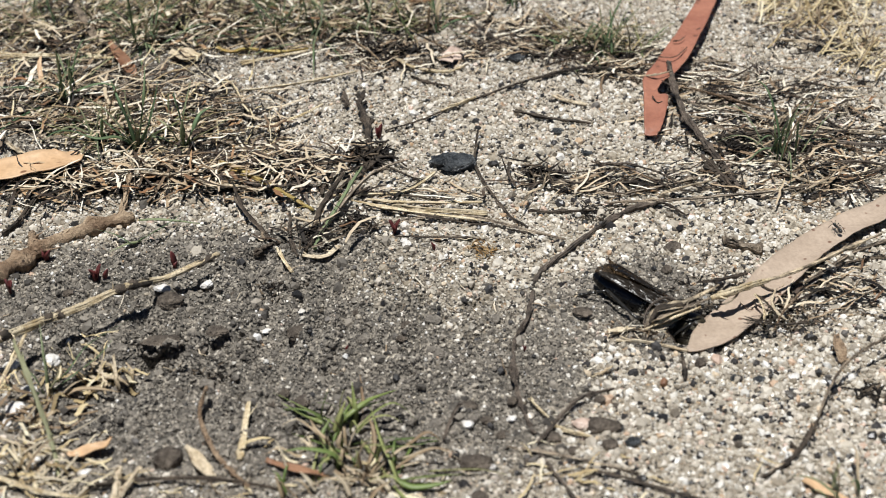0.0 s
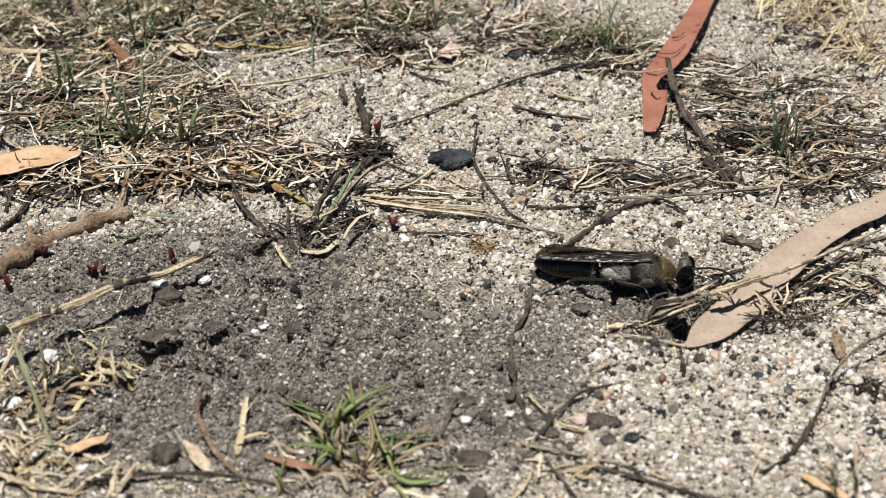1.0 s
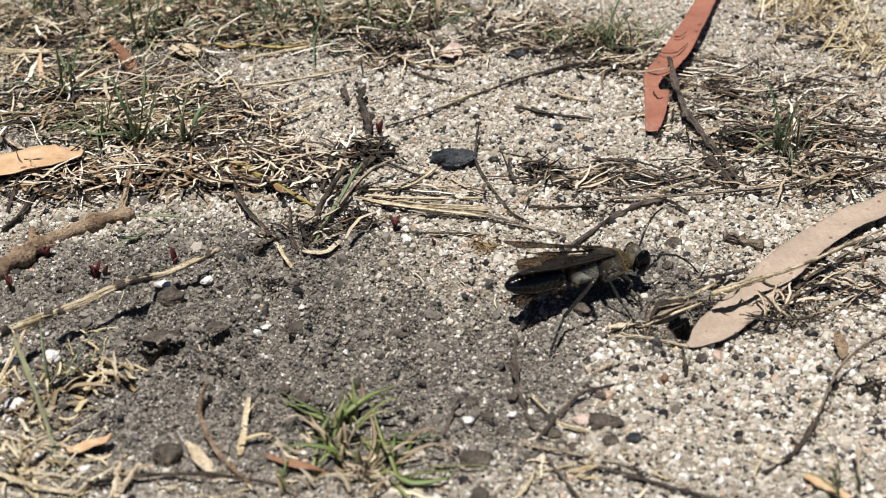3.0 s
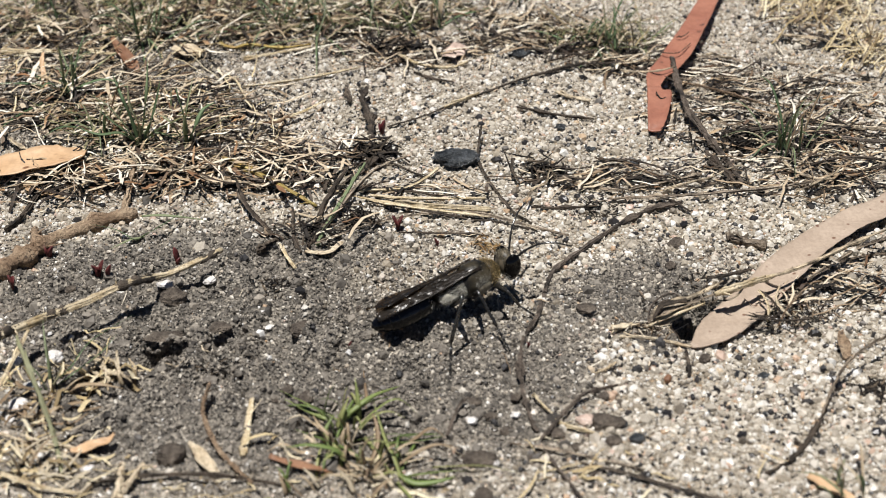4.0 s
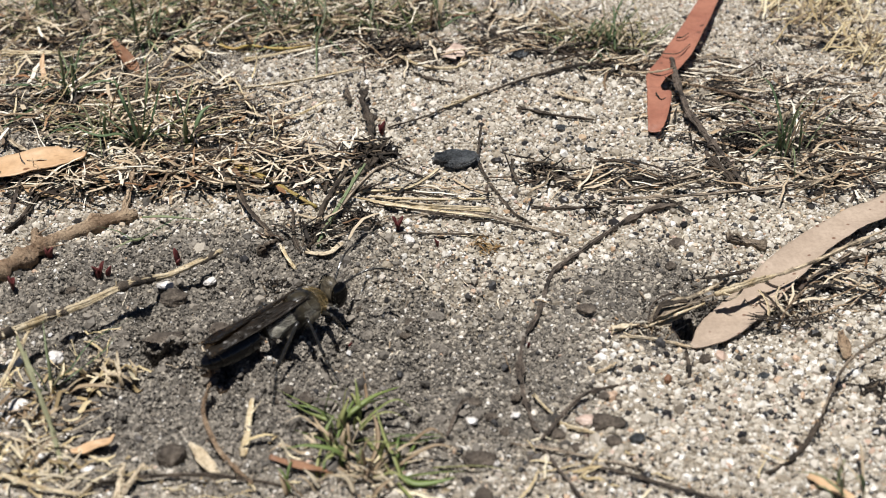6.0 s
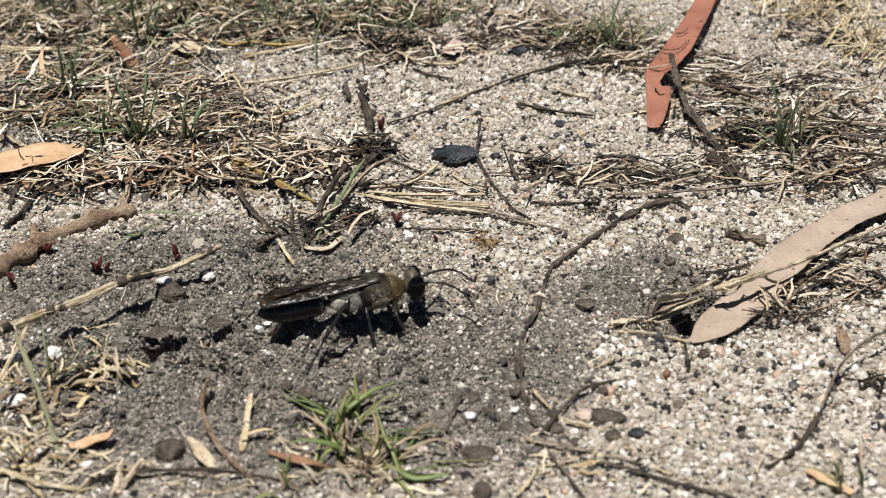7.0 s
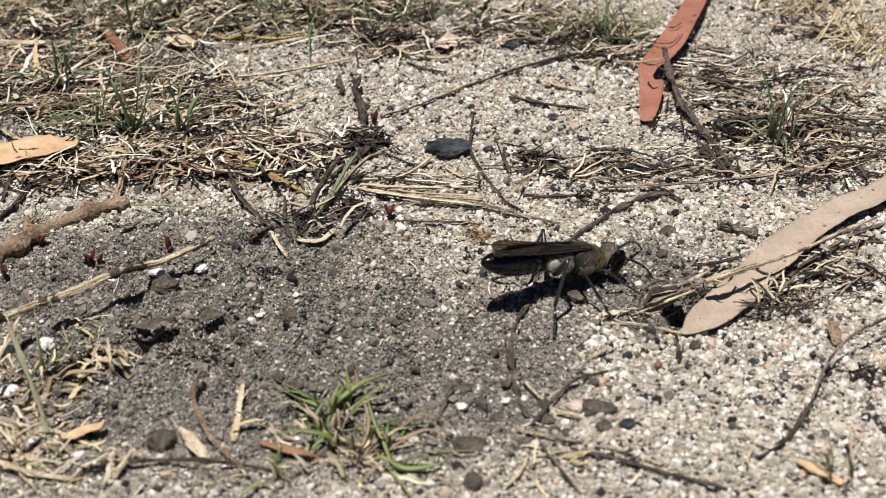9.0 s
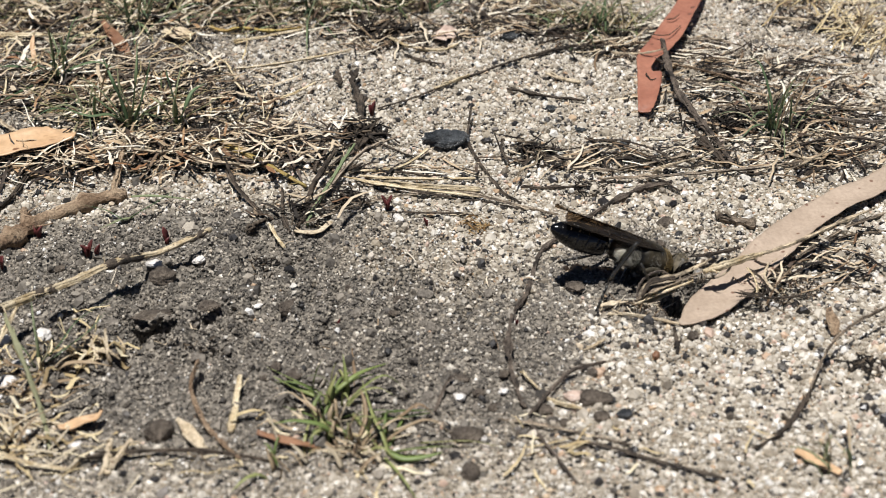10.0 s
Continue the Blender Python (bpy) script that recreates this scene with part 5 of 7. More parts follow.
pebble("clod", "small lump of dark dug soil", M_CRUST, -7.7, -26.4, 1.30, 1.12, 0.65, 77, 0.62, 208, "clod")
pebble("clod", "small lump of dark dug soil", M_CLOD, -37.0, -28.9, 0.65, 0.56, 0.30, 49, 0.62, 209, "clod")
pebble("clod", "small lump of dark dug soil", M_CRUST, 13.0, -32.2, 0.58, 0.50, 0.25, 55, 0.62, 210, "clod")
pebble("clod", "small lump of dark dug soil", M_CRUST, 4.5, -44.8, 1.31, 0.81, 0.59, 60, 0.62, 211, "clod")
pebble("clod", "small lump of dark dug soil", M_CLOD, -7.8, -14.6, 0.67, 0.40, 0.28, 62, 0.62, 212, "clod")
pebble("clod", "small lump of dark dug soil", M_CRUST, 8.1, -20.2, 1.31, 0.82, 0.56, 61, 0.62, 213, "clod")
pebble("clod", "small lump of dark dug soil", M_CRUST, -1.0, -45.6, 1.30, 0.89, 0.59, 85, 0.62, 214, "clod")
pebble("clod", "small lump of dark dug soil", M_CLOD, -6.4, -24.8, 0.90, 0.82, 0.37, 17, 0.62, 215, "clod")
pebble("clod", "small lump of dark dug soil", M_CRUST, -17.2, -43.9, 1.25, 0.81, 0.44, 6, 0.62, 216, "clod")
pebble("clod", "small lump of dark dug soil", M_CRUST, -1.7, -27.1, 1.00, 0.95, 0.39, 76, 0.62, 217, "clod")
pebble("clod", "small lump of dark dug soil", M_CLOD, -38.9, -40.3, 0.75, 0.58, 0.36, 53, 0.62, 218, "clod")
pebble("clod", "small lump of dark dug soil", M_CRUST, -23.6, -42.9, 0.90, 0.73, 0.32, 9, 0.62, 219, "clod")
pebble("clod", "small lump of dark dug soil", M_CRUST, 8.4, -34.8, 0.52, 0.33, 0.23, 26, 0.62, 220, "clod")
pebble("clod", "small lump of dark dug soil", M_CLOD, -34.0, -12.7, 0.69, 0.51, 0.34, 58, 0.62, 221, "clod")
pebble("clod", "small lump of dark dug soil", M_CRUST, -1.5, -21.1, 1.33, 1.21, 0.53, 83, 0.62, 222, "clod")
pebble("clod", "small lump of dark dug soil", M_CRUST, -35.4, -35.8, 1.28, 1.15, 0.62, 41, 0.62, 223, "clod")
pebble("clod", "small lump of dark dug soil", M_CLOD, -25.0, -41.6, 0.75, 0.64, 0.29, 87, 0.62, 224, "clod")
pebble("clod", "small lump of dark dug soil", M_CRUST, -47.2, -33.6, 1.18, 0.92, 0.49, 51, 0.62, 225, "clod")
pebble("clod", "small lump of dark dug soil", M_CRUST, -0.9, -27.5, 1.45, 1.30, 0.70, 84, 0.62, 226, "clod")
pebble("clod", "small lump of dark dug soil", M_CLOD, -23.3, -40.4, 1.10, 0.80, 0.39, 89, 0.62, 227, "clod")
pebble("clod", "small lump of dark dug soil", M_CRUST, 10.4, -36.3, 1.04, 0.87, 0.44, 7, 0.62, 228, "clod")
pebble("clod", "small lump of dark dug soil", M_CRUST, -49.7, -27.9, 1.23, 1.04, 0.43, 16, 0.62, 229, "clod")
pebble("clod", "small lump of dark dug soil", M_CLOD, -20.4, -42.7, 1.41, 1.10, 0.47, 79, 0.62, 230, "clod")
pebble("clod", "small lump of dark dug soil", M_CRUST, -38.9, -24.2, 1.44, 1.04, 0.54, 82, 0.62, 231, "clod")
pebble("clod", "small lump of dark dug soil", M_CRUST, -43.2, -17.8, 0.54, 0.35, 0.25, 51, 0.62, 232, "clod")
pebble("clod", "small lump of dark dug soil", M_CLOD, -14.2, -14.2, 1.52, 0.97, 0.61, 48, 0.62, 233, "clod")
pebble("clod", "brown soil lump at the sand's edge", M_CLOD, 3.8, -42.3, 1.26, 1.01, 0.50, 0, 0.4, 260, "clod")
pebble("clod", "brown soil lump at the sand's edge", M_CLOD, 6.4, -45.2, 1.06, 0.85, 0.42, 33, 0.4, 261, "clod")
pebble("clod", "brown soil lump at the sand's edge", M_CLOD, 10.1, -40.7, 0.99, 0.79, 0.39, 66, 0.4, 262, "clod")
pebble("clod", "brown soil lump at the sand's edge", M_CLOD, 15.4, -49.0, 1.39, 1.12, 0.55, 9, 0.4, 263, "clod")
pebble("clod", "brown soil lump at the sand's edge", M_CLOD, 18.0, -52.4, 1.11, 0.88, 0.44, 42, 0.4, 264, "clod")
pebble("clod", "brown soil lump at the sand's edge", M_CLOD, 12.3, -54.6, 1.35, 1.08, 0.53, 75, 0.4, 265, "clod")
pebble("clod", "brown soil lump at the sand's edge", M_CLOD, 8.6, -47.4, 1.21, 0.96, 0.48, 18, 0.4, 266, "clod")
pebble("clod", "brown soil lump at the sand's edge", M_CLOD, 0.5, -51.5, 1.04, 0.83, 0.41, 51, 0.4, 267, "clod")
pebble("clod", "brown soil lump at the sand's edge", M_CLOD, 25.2, -42.8, 0.97, 0.78, 0.38, 84, 0.4, 268, "clod")
pebble("clod", "brown soil lump at the sand's edge", M_CLOD, 20.4, -57.6, 1.15, 0.92, 0.46, 27, 0.4, 269, "clod")

pebble("clod", "dark crumbly soil clod at the burrow mouth", M_CLOD, 40.9, -23.8, 1.50, 1.20, 1.05, 0, 0.3, 300, "clod", 0.45, 4, 0.0)
pebble("clod", "dark crumbly soil clod at the burrow mouth", M_CLOD, 42.6, -21.5, 1.20, 0.96, 0.84, 37, 0.3, 301, "clod", 0.45, 4, 0.2)
pebble("clod", "dark crumbly soil clod at the burrow mouth", M_CLOD, 39.1, -24.8, 1.00, 0.80, 0.70, 74, 0.3, 302, "clod", 0.45, 4, 0.4)
pebble("clod", "dark crumbly soil clod at the burrow mouth", M_CLOD, 44.4, -19.8, 1.10, 0.88, 0.77, 21, 0.3, 303, "clod", 0.45, 4, 0.6)
pebble("clod", "dark crumbly soil clod at the burrow mouth", M_CLOD, 38.4, -22.3, 0.90, 0.72, 0.63, 58, 0.3, 304, "clod", 0.45, 4, 0.8)
pebble("clod", "dark crumbly soil clod at the burrow mouth", M_CLOD, 41.8, -20.6, 0.90, 0.72, 0.63, 5, 0.3, 305, "clod", 0.45, 4, 1.0)

# ---- seedlings and tangles ----
seedling(-56.7, -9.1, 3.6, 0, 1)
seedling(-54.6, -10.9, 3.2, 1, 1)
seedling(-69.9, -12.9, 4.2, 2, 1)
seedling(-65.8, -3.4, 3, 3, 1)
seedling(-44.2, -5.8, 2.6, 4, 1)
seedling(-8.2, 4.2, 3, 5, 1)
seedling(-1.5, -1.4, 2.2, 6, 1)
seedling(-11.9, 38.3, 3.4, 7, 1)
seedling(-14.8, -28.0, 1.6, 8, 1)
seedling(12.4, -29.6, 1.4, 9, 1)
clump("debris", "golden-brown fluffy scrap on sand", M_MOSS, 6.9, 0.1, 2.2, 2, 1.2, 60, 1.6, 1, "debris", 0.12)
clump("debris", "dark tangled roots beside a dead tuft", M_DEBRIS, -14.7, 6.5, 2.6, 2.6, 2.4, 90, 3, 2, "debris", 0.14)
clump("debris", "dark tangled roots at a dead tuft's base", M_DEBRIS, -21.5, 3.3, 5, 4, 1.8, 90, 4, 3, "debris", 0.16)
clump("debris", "dark plant tangle on sand", M_DEBRIS, 26.6, 10.9, 4, 3, 1.2, 60, 2.6, 4, "debris", 0.11)
clump("debris", "black knot of dead roots", M_DEBRIS, -13.4, 29.8, 4, 3.5, 2.4, 130, 4.5, 5, "debris", 0.22)
clump("debris", "dark soil and root scraps at the burrow", M_DEBRIS, 38.4, -17.7, 7, 4.5, 0.9, 110, 1.8, 6, "debris", 0.14)
clump("debris", "dark fine rootlets along the burrow's far lip", M_DEBRIS, 41.8, -11.4, 7, 2.6, 0.8, 60, 1.8, 16, "debris", 0.12)
clump("debris", "pale and dark frayed fibres beside a tan leaf", M_LITTER, 54.5, -19.8, 7, 4, 1.6, 80, 4, 17, "debris", 0.09)
clump("debris", "frayed grey fibres on sand by the burrow", M_LITTER, 32.1, -24.6, 6, 1.6, 0.6, 60, 4, 18, "debris", 0.1)
clump("debris", "dark frayed fibres beside a tan leaf", M_DEBRIS, 53.4, -20.5, 6, 3.2, 1.2, 70, 3.4, 7, "debris", 0.11)
clump("debris", "grey-brown frayed stems on sand", M_DEBRIS, 17.5, 24.0, 4, 3, 1.8, 90, 4.5, 8, "debris", 0.18)
clump("debris", "dark twig scraps on sand", M_DEBRIS, -11.1, 75.8, 7, 5, 1.5, 90, 7, 9, "debris", 0.24)
clump("debris", "dark twig scraps in litter", M_DEBRIS, 53.2, 34.1, 6, 4, 1.4, 90, 5, 10, "debris", 0.2)
# dark clump put in for the shade of a small cavity
clump("debris", "dark leaf scraps standing in for a shaded cavity", M_DEBRIS, 64.5, -39.2, 4, 2.4, 0.9, 70, 3, 19, "debris", 0.22)
clump("debris", "reddish frayed fibres on dark soil", M_DEBRIS, -37.6, -34.6, 4, 2, 0.6, 40, 1.6, 12, "debris", 0.14)
clump("debris", "brown crumbs on dark soil", M_DEBRIS, -28.7, -12.1, 4, 2.5, 0.7, 40, 1.4, 13, "debris", 0.16)

# ---- grass ----
front_tuft = root_empty("grass_tuft", "fresh green grass tuft with dry blades on dark soil", "grass", -6.7, -58.4, "grass tufts")
blade(front_tuft, M_BLADE, [(-6.2, -59.3, 0.3), (-7.3, -57.0, 2.0), (-8.6, -53.7, 3.2), (-10.3, -47.8, 4.0)], 0.5, "blade", 0)
blade(front_tuft, M_BLADE, [(-6.0, -59.2, 0.3), (-3.4, -59.5, 1.5), (-0.3, -59.3, 1.8), (2.9, -58.6, 1.4)], 0.5, "blade", 1)
blade(front_tuft, M_BLADE, [(-6.5, -59.1, 0.3), (-4.2, -60.4, 1.0), (-1.1, -60.2, 1.2), (1.2, -59.5, 1.0)], 0.5, "blade", 2)
blade(front_tuft, M_BLADE, [(-8.0, -51.5, 0.8), (-5.9, -52.2, 1.4), (-3.1, -51.0, 1.4), (-0.2, -50.3, 1.0)], 0.5, "blade", 3)
blade(front_tuft, M_BLADE, [(-7.9, -52.2, 0.8), (-5.1, -52.6, 1.0), (-1.9, -52.0, 1.0), (-0.3, -50.4, 0.8)], 0.5, "blade", 4)
back_tuft = root_empty("grass_tuft", "spreading green grass tuft on dark soil", "grass", -15.2, -47.2, "grass tufts")
blade(back_tuft, M_BLADE, [(-15.2, -47.6, 0.3), (-17.3, -46.2, 1.5), (-19.8, -45.3, 2.2), (-24.6, -42.1, 2.4)], 0.45, "blade", 0)
blade(back_tuft, M_BLADE, [(-15.0, -47.8, 0.3), (-18.2, -46.3, 1.0), (-20.7, -44.6, 1.4), (-23.5, -42.9, 1.4)], 0.45, "blade", 1)
blade(back_tuft, M_BLADE, [(-15.3, -47.6, 0.3), (-13.2, -46.7, 2.0), (-10.5, -44.6, 2.6), (-6.7, -41.5, 3.0)], 0.45, "blade", 2)
blade(back_tuft, M_BLADE, [(-15.0, -47.8, 0.3), (-11.7, -45.3, 1.6), (-9.3, -43.8, 1.8), (-7.7, -42.2, 1.8)], 0.45, "blade", 3)
blade(back_tuft, M_BLADE, [(-12.5, -46.5, 0.3), (-12.6, -46.1, 2.5), (-13.1, -43.6, 4.5)], 0.45, "blade", 4)
blade(back_tuft, M_BLADE, [(-15.6, -48.4, 0.3), (-14.8, -47.6, 2.0), (-13.9, -46.2, 3.0)], 0.45, "blade", 5)
blade(back_tuft, M_BLADE, [(-16.2, -52.5, 0.3), (-17.1, -50.7, 2.0), (-15.9, -48.5, 3.0)], 0.45, "blade", 6)
blade(back_tuft, M_BLADE, [(-14.4, -56.7, 0.3), (-15.0, -56.6, 2.4), (-18.9, -56.5, 3.0), (-22.0, -56.8, 3.0)], 0.45, "blade", 7)
blade(back_tuft, M_BLADE, [(-13.6, -56.2, 0.3), (-14.3, -56.6, 2.0), (-17.2, -52.8, 3.0)], 0.45, "blade", 8)
blade(back_tuft, M_DRYBLADE, [(-16.3, -51.4, 0.3), (-18.2, -50.1, 1.6), (-21.1, -47.4, 2.4)], 0.42, "dry_blade", 0)
blade(back_tuft, M_DRYBLADE, [(-15.4, -52.4, 0.3), (-17.4, -50.8, 2.0), (-19.0, -47.9, 3.0)], 0.42, "dry_blade", 1)
blade(back_tuft, M_DRYBLADE, [(-14.9, -52.4, 0.3), (-14.6, -52.4, 2.4), (-14.2, -51.7, 3.4)], 0.42, "dry_blade", 2)
blade(back_tuft, M_DRYBLADE, [(-20.1, -52.9, 0.3), (-18.7, -52.8, 1.0), (-20.2, -51.5, 1.4)], 0.42, "dry_blade", 3)
blade(back_tuft, M_DRYBLADE, [(-10.5, -56.7, 0.3), (-9.6, -53.5, 2.0), (-9.8, -51.4, 3.0), (-10.5, -49.5, 3.4)], 0.42, "dry_blade", 4)
blade(back_tuft, M_DRYBLADE, [(-11.2, -57.7, 0.3), (-13.6, -56.6, 1.4), (-15.0, -56.9, 2.0)], 0.42, "dry_blade", 5)
blade(back_tuft, M_DRYBLADE, [(-9.6, -59.8, 0.3), (-11.1, -59.4, 2.0), (-13.4, -57.2, 2.0)], 0.42, "dry_blade", 6)
blade(back_tuft, M_DRYBLADE, [(-12.5, -62.5, 0.3), (-13.3, -61.6, 2.0), (-14.8, -61.0, 3.0)], 0.42, "dry_blade", 7)
blade(back_tuft, M_DRYBLADE, [(-7.2, -61.2, 0.3), (-8.3, -60.1, 1.6), (-9.2, -59.6, 2.0)], 0.42, "dry_blade", 8)
blade(back_tuft, M_DRYBLADE, [(-17.2, -61.2, 0.3), (-18.2, -60.6, 2.0), (-19.5, -59.9, 2.4)], 0.42, "dry_blade", 9)
blade(back_tuft, M_DRYBLADE, [(-21.8, -61.7, 0.3), (-22.2, -61.2, 1.6), (-22.8, -60.5, 2.4)], 0.42, "dry_blade", 10)
blade(back_tuft, M_DRYBLADE, [(-10.2, -63.5, 0.3), (-8.8, -62.9, 2.0), (-7.2, -61.0, 2.0)], 0.42, "dry_blade", 11)
left_tuft = root_empty("grass_tuft", "sparse pale green tuft with dry stems on sand", "grass", -58.3, -39.6, "grass tufts")
blade(left_tuft, M_GREYBLADE, [(-58.2, -39.3, 0.3), (-58.2, -38.6, 3.0), (-58.7, -36.9, 6.0), (-59.6, -33.3, 9.0)], 0.3, "blade", 0)
blade(left_tuft, M_GREYBLADE, [(-58.0, -38.8, 0.3), (-55.2, -38.0, 3.0), (-52.6, -34.0, 5.0), (-47.1, -28.9, 6.0)], 0.3, "blade", 1)
blade(left_tuft, M_GREYBLADE, [(-58.4, -40.2, 0.3), (-59.8, -39.6, 3.0), (-62.2, -37.2, 5.0)], 0.3, "blade", 2)
blade(left_tuft, M_GREYBLADE, [(-58.1, -39.4, 0.3), (-56.9, -38.4, 2.0), (-56.0, -37.3, 4.0)], 0.3, "blade", 3)
blade(left_tuft, M_GREYBLADE, [(-57.5, -38.9, 0.3), (-54.1, -36.1, 2.0), (-51.0, -34.7, 4.0), (-49.3, -32.4, 5.0)], 0.3, "blade", 4)
blade(left_tuft, M_GREYBLADE, [(-59.2, -40.5, 0.3), (-61.7, -39.8, 2.0), (-65.4, -40.5, 4.0)], 0.3, "blade", 5)
blade(left_tuft, M_DRYBLADE, [(-57.0, -39.9, 0.3), (-54.5, -39.0, 1.5), (-50.9, -39.9, 1.5), (-47.4, -39.7, 1.0)], 0.42, "dry_blade", 0)
blade(left_tuft, M_DRYBLADE, [(-57.6, -40.3, 0.3), (-54.5, -38.4, 2.0), (-52.6, -35.9, 2.0), (-49.5, -38.4, 1.4)], 0.42, "dry_blade", 1)
blade(left_tuft, M_DRYBLADE, [(-58.9, -41.8, 0.3), (-59.1, -47.6, 2.0), (-61.4, -48.6, 1.5)], 0.42, "dry_blade", 2)
blade(left_tuft, M_DRYBLADE, [(-56.0, -43.8, 0.3), (-58.1, -45.8, 1.4), (-61.0, -47.0, 1.4)], 0.42, "dry_blade", 3)
blade(left_tuft, M_DRYBLADE, [(-60.1, -40.3, 0.3), (-61.8, -42.1, 3.0), (-64.4, -40.3, 5.0)], 0.42, "dry_blade", 4)
blade(left_tuft, M_DRYBLADE, [(-56.0, -44.0, 0.3), (-53.8, -42.7, 1.0), (-50.7, -42.0, 1.0)], 0.42, "dry_blade", 5)
green_tuft = root_empty("grass_tuft", "grey-green grass tuft with long arching blades in litter", "grass", -57.2, 35.2, "grass tufts")
blade(green_tuft, M_GREYBLADE, [(-57.2, 34.2, 0.3), (-59.0, 34.2, 4.0), (-62.4, 35.5, 8.0), (-67.2, 39.2, 9.0)], 0.41, "blade", 0)
blade(green_tuft, M_GREYBLADE, [(-57.0, 34.2, 0.3), (-57.9, 34.6, 5.0), (-59.5, 35.1, 10.0), (-61.8, 40.7, 12.0)], 0.45, "blade", 1)
blade(green_tuft, M_GREYBLADE, [(-56.8, 34.2, 0.3), (-55.5, 33.8, 6.0), (-54.4, 33.4, 12.0), (-54.3, 36.8, 16.0)], 0.49, "blade", 2)
blade(green_tuft, M_GREYBLADE, [(-56.6, 34.2, 0.3), (-53.8, 32.1, 4.0), (-50.2, 29.4, 7.0), (-46.4, 29.1, 9.0)], 0.41, "blade", 3)
blade(green_tuft, M_GREYBLADE, [(-56.9, 33.8, 0.3), (-59.6, 31.4, 4.0), (-63.0, 29.1, 6.0), (-68.1, 31.2, 6.0)], 0.45, "blade", 4)
blade(green_tuft, M_GREYBLADE, [(-56.8, 34.0, 0.3), (-56.2, 32.4, 5.0), (-57.5, 32.5, 9.0), (-57.8, 33.7, 13.0)], 0.49, "blade", 5)
blade(green_tuft, M_GREYBLADE, [(-57.2, 34.0, 0.3), (-58.1, 32.4, 3.0), (-61.1, 32.7, 6.0), (-64.4, 34.9, 8.0)], 0.41, "blade", 6)
blade(green_tuft, M_GREYBLADE, [(-56.5, 34.2, 0.3), (-54.1, 31.6, 6.0), (-52.7, 32.8, 10.0), (-51.7, 34.4, 14.0)], 0.45, "blade", 7)
side_tuft = root_empty("grass_tuft", "small grey-green grass tuft with spread blades in litter", "grass", -48.1, 33.9, "grass tufts")
blade(side_tuft, M_GREYBLADE, [(-47.9, 33.4, 0.3), (-47.7, 32.4, 5.0), (-48.6, 32.8, 10.0), (-49.1, 33.9, 12.0)], 0.41, "blade", 0)
blade(side_tuft, M_GREYBLADE, [(-47.9, 33.4, 0.3), (-45.1, 31.4, 4.0), (-41.8, 31.2, 6.0), (-38.2, 34.1, 7.0)], 0.45, "blade", 1)
blade(side_tuft, M_GREYBLADE, [(-47.8, 33.4, 0.3), (-45.7, 30.6, 6.0), (-44.3, 32.2, 8.0), (-42.4, 34.9, 8.0)], 0.49, "blade", 2)
blade(side_tuft, M_GREYBLADE, [(-48.1, 33.4, 0.3), (-47.7, 30.9, 5.0), (-46.8, 30.6, 10.0), (-45.7, 34.0, 14.0)], 0.41, "blade", 3)
blade(side_tuft, M_GREYBLADE, [(-48.1, 33.4, 0.3), (-49.3, 32.1, 4.0), (-50.4, 30.9, 7.0), (-52.6, 32.2, 8.0)], 0.45, "blade", 4)
tuft("thin dull green grass tuft among dead stems", -65.2, 37.2, 14, 18, 1.1, M_GREYBLADE, 0.25, 23)
tuft("dull green grass tuft among dry litter", -63.1, 78.3, 30, 18, 1.45, M_GREYBLADE, 0.4, 24)
tuft("dull green grass tuft among dry litter", -74.9, 54.0, 24, 18, 1.45, M_GREYBLADE, 0.5, 41)
tuft("green grass tuft along the sand's far edge", -36.4, 83.2, 20, 17, 1.45, M_GREYBLADE, 0.4, 25)
tuft("green grass tuft along the sand's far edge", -26.8, 83.5, 22, 17, 1.45, M_GREYBLADE, 0.35, 26)
tuft("green grass tuft along the sand's far edge", -15.0, 87.2, 18, 17, 1.45, M_GREYBLADE, 0.35, 27)
tuft("green grass tuft along the sand's far edge", -2.9, 84.0, 14, 17, 1.45, M_GREYBLADE, 0.5, 28)
tuft("dull grass tuft beside a red leaf", 30.1, 76.0, 18, 17, 1.45, M_GREYBLADE, 0.45, 29)
tuft("dull grass tuft beside a red leaf", 35.9, 74.5, 14, 17, 1.45, M_GREYBLADE, 0.5, 30)
tuft("grey-green grass tuft among dead stems", 62.5, 30.5, 26, 19, 1.0, M_GREYBLADE, 0.35, 31)
tuft("straw-yellow dry grass tuft on sand", 79.1, 86.2, 20, 12, 1.45, M_DRYBLADE, 0.8, 32)
tuft("straw-yellow dry grass tuft on sand", 86.9, 77.2, 20, 12, 1.45, M_DRYBLADE, 0.8, 33)
tuft("straw-yellow dry grass tuft on sand", 87.3, 96.3, 20, 12, 1.45, M_DRYBLADE, 0.8, 34)
tuft("grass tuft at the far edge", -53.6, 95.5, 18, 17, 1.45, M_GREYBLADE, 0.4, 35)
tuft("grass tuft at the far edge", -88.1, 89.7, 16, 17, 1.45, M_GREYBLADE, 0.5, 36)
tuft("grass tuft at the far edge", 14.4, 98.7, 14, 17, 1.45, M_GREYBLADE, 0.5, 37)
tuft("small green tuft at the sand's near edge", 53.9, -63.9, 10, 10, 0.8, M_GREYBLADE, 0.3, 38)
tuft("dry straw-pale tuft beside fresh green grass", -15.8, -52.2, 20, 7, 1.3, M_BLADE, 0.8, 45)
tuft("dry straw-pale tuft beside fresh green grass", -11.2, -58.5, 22, 7, 1.3, M_BLADE, 0.8, 46)
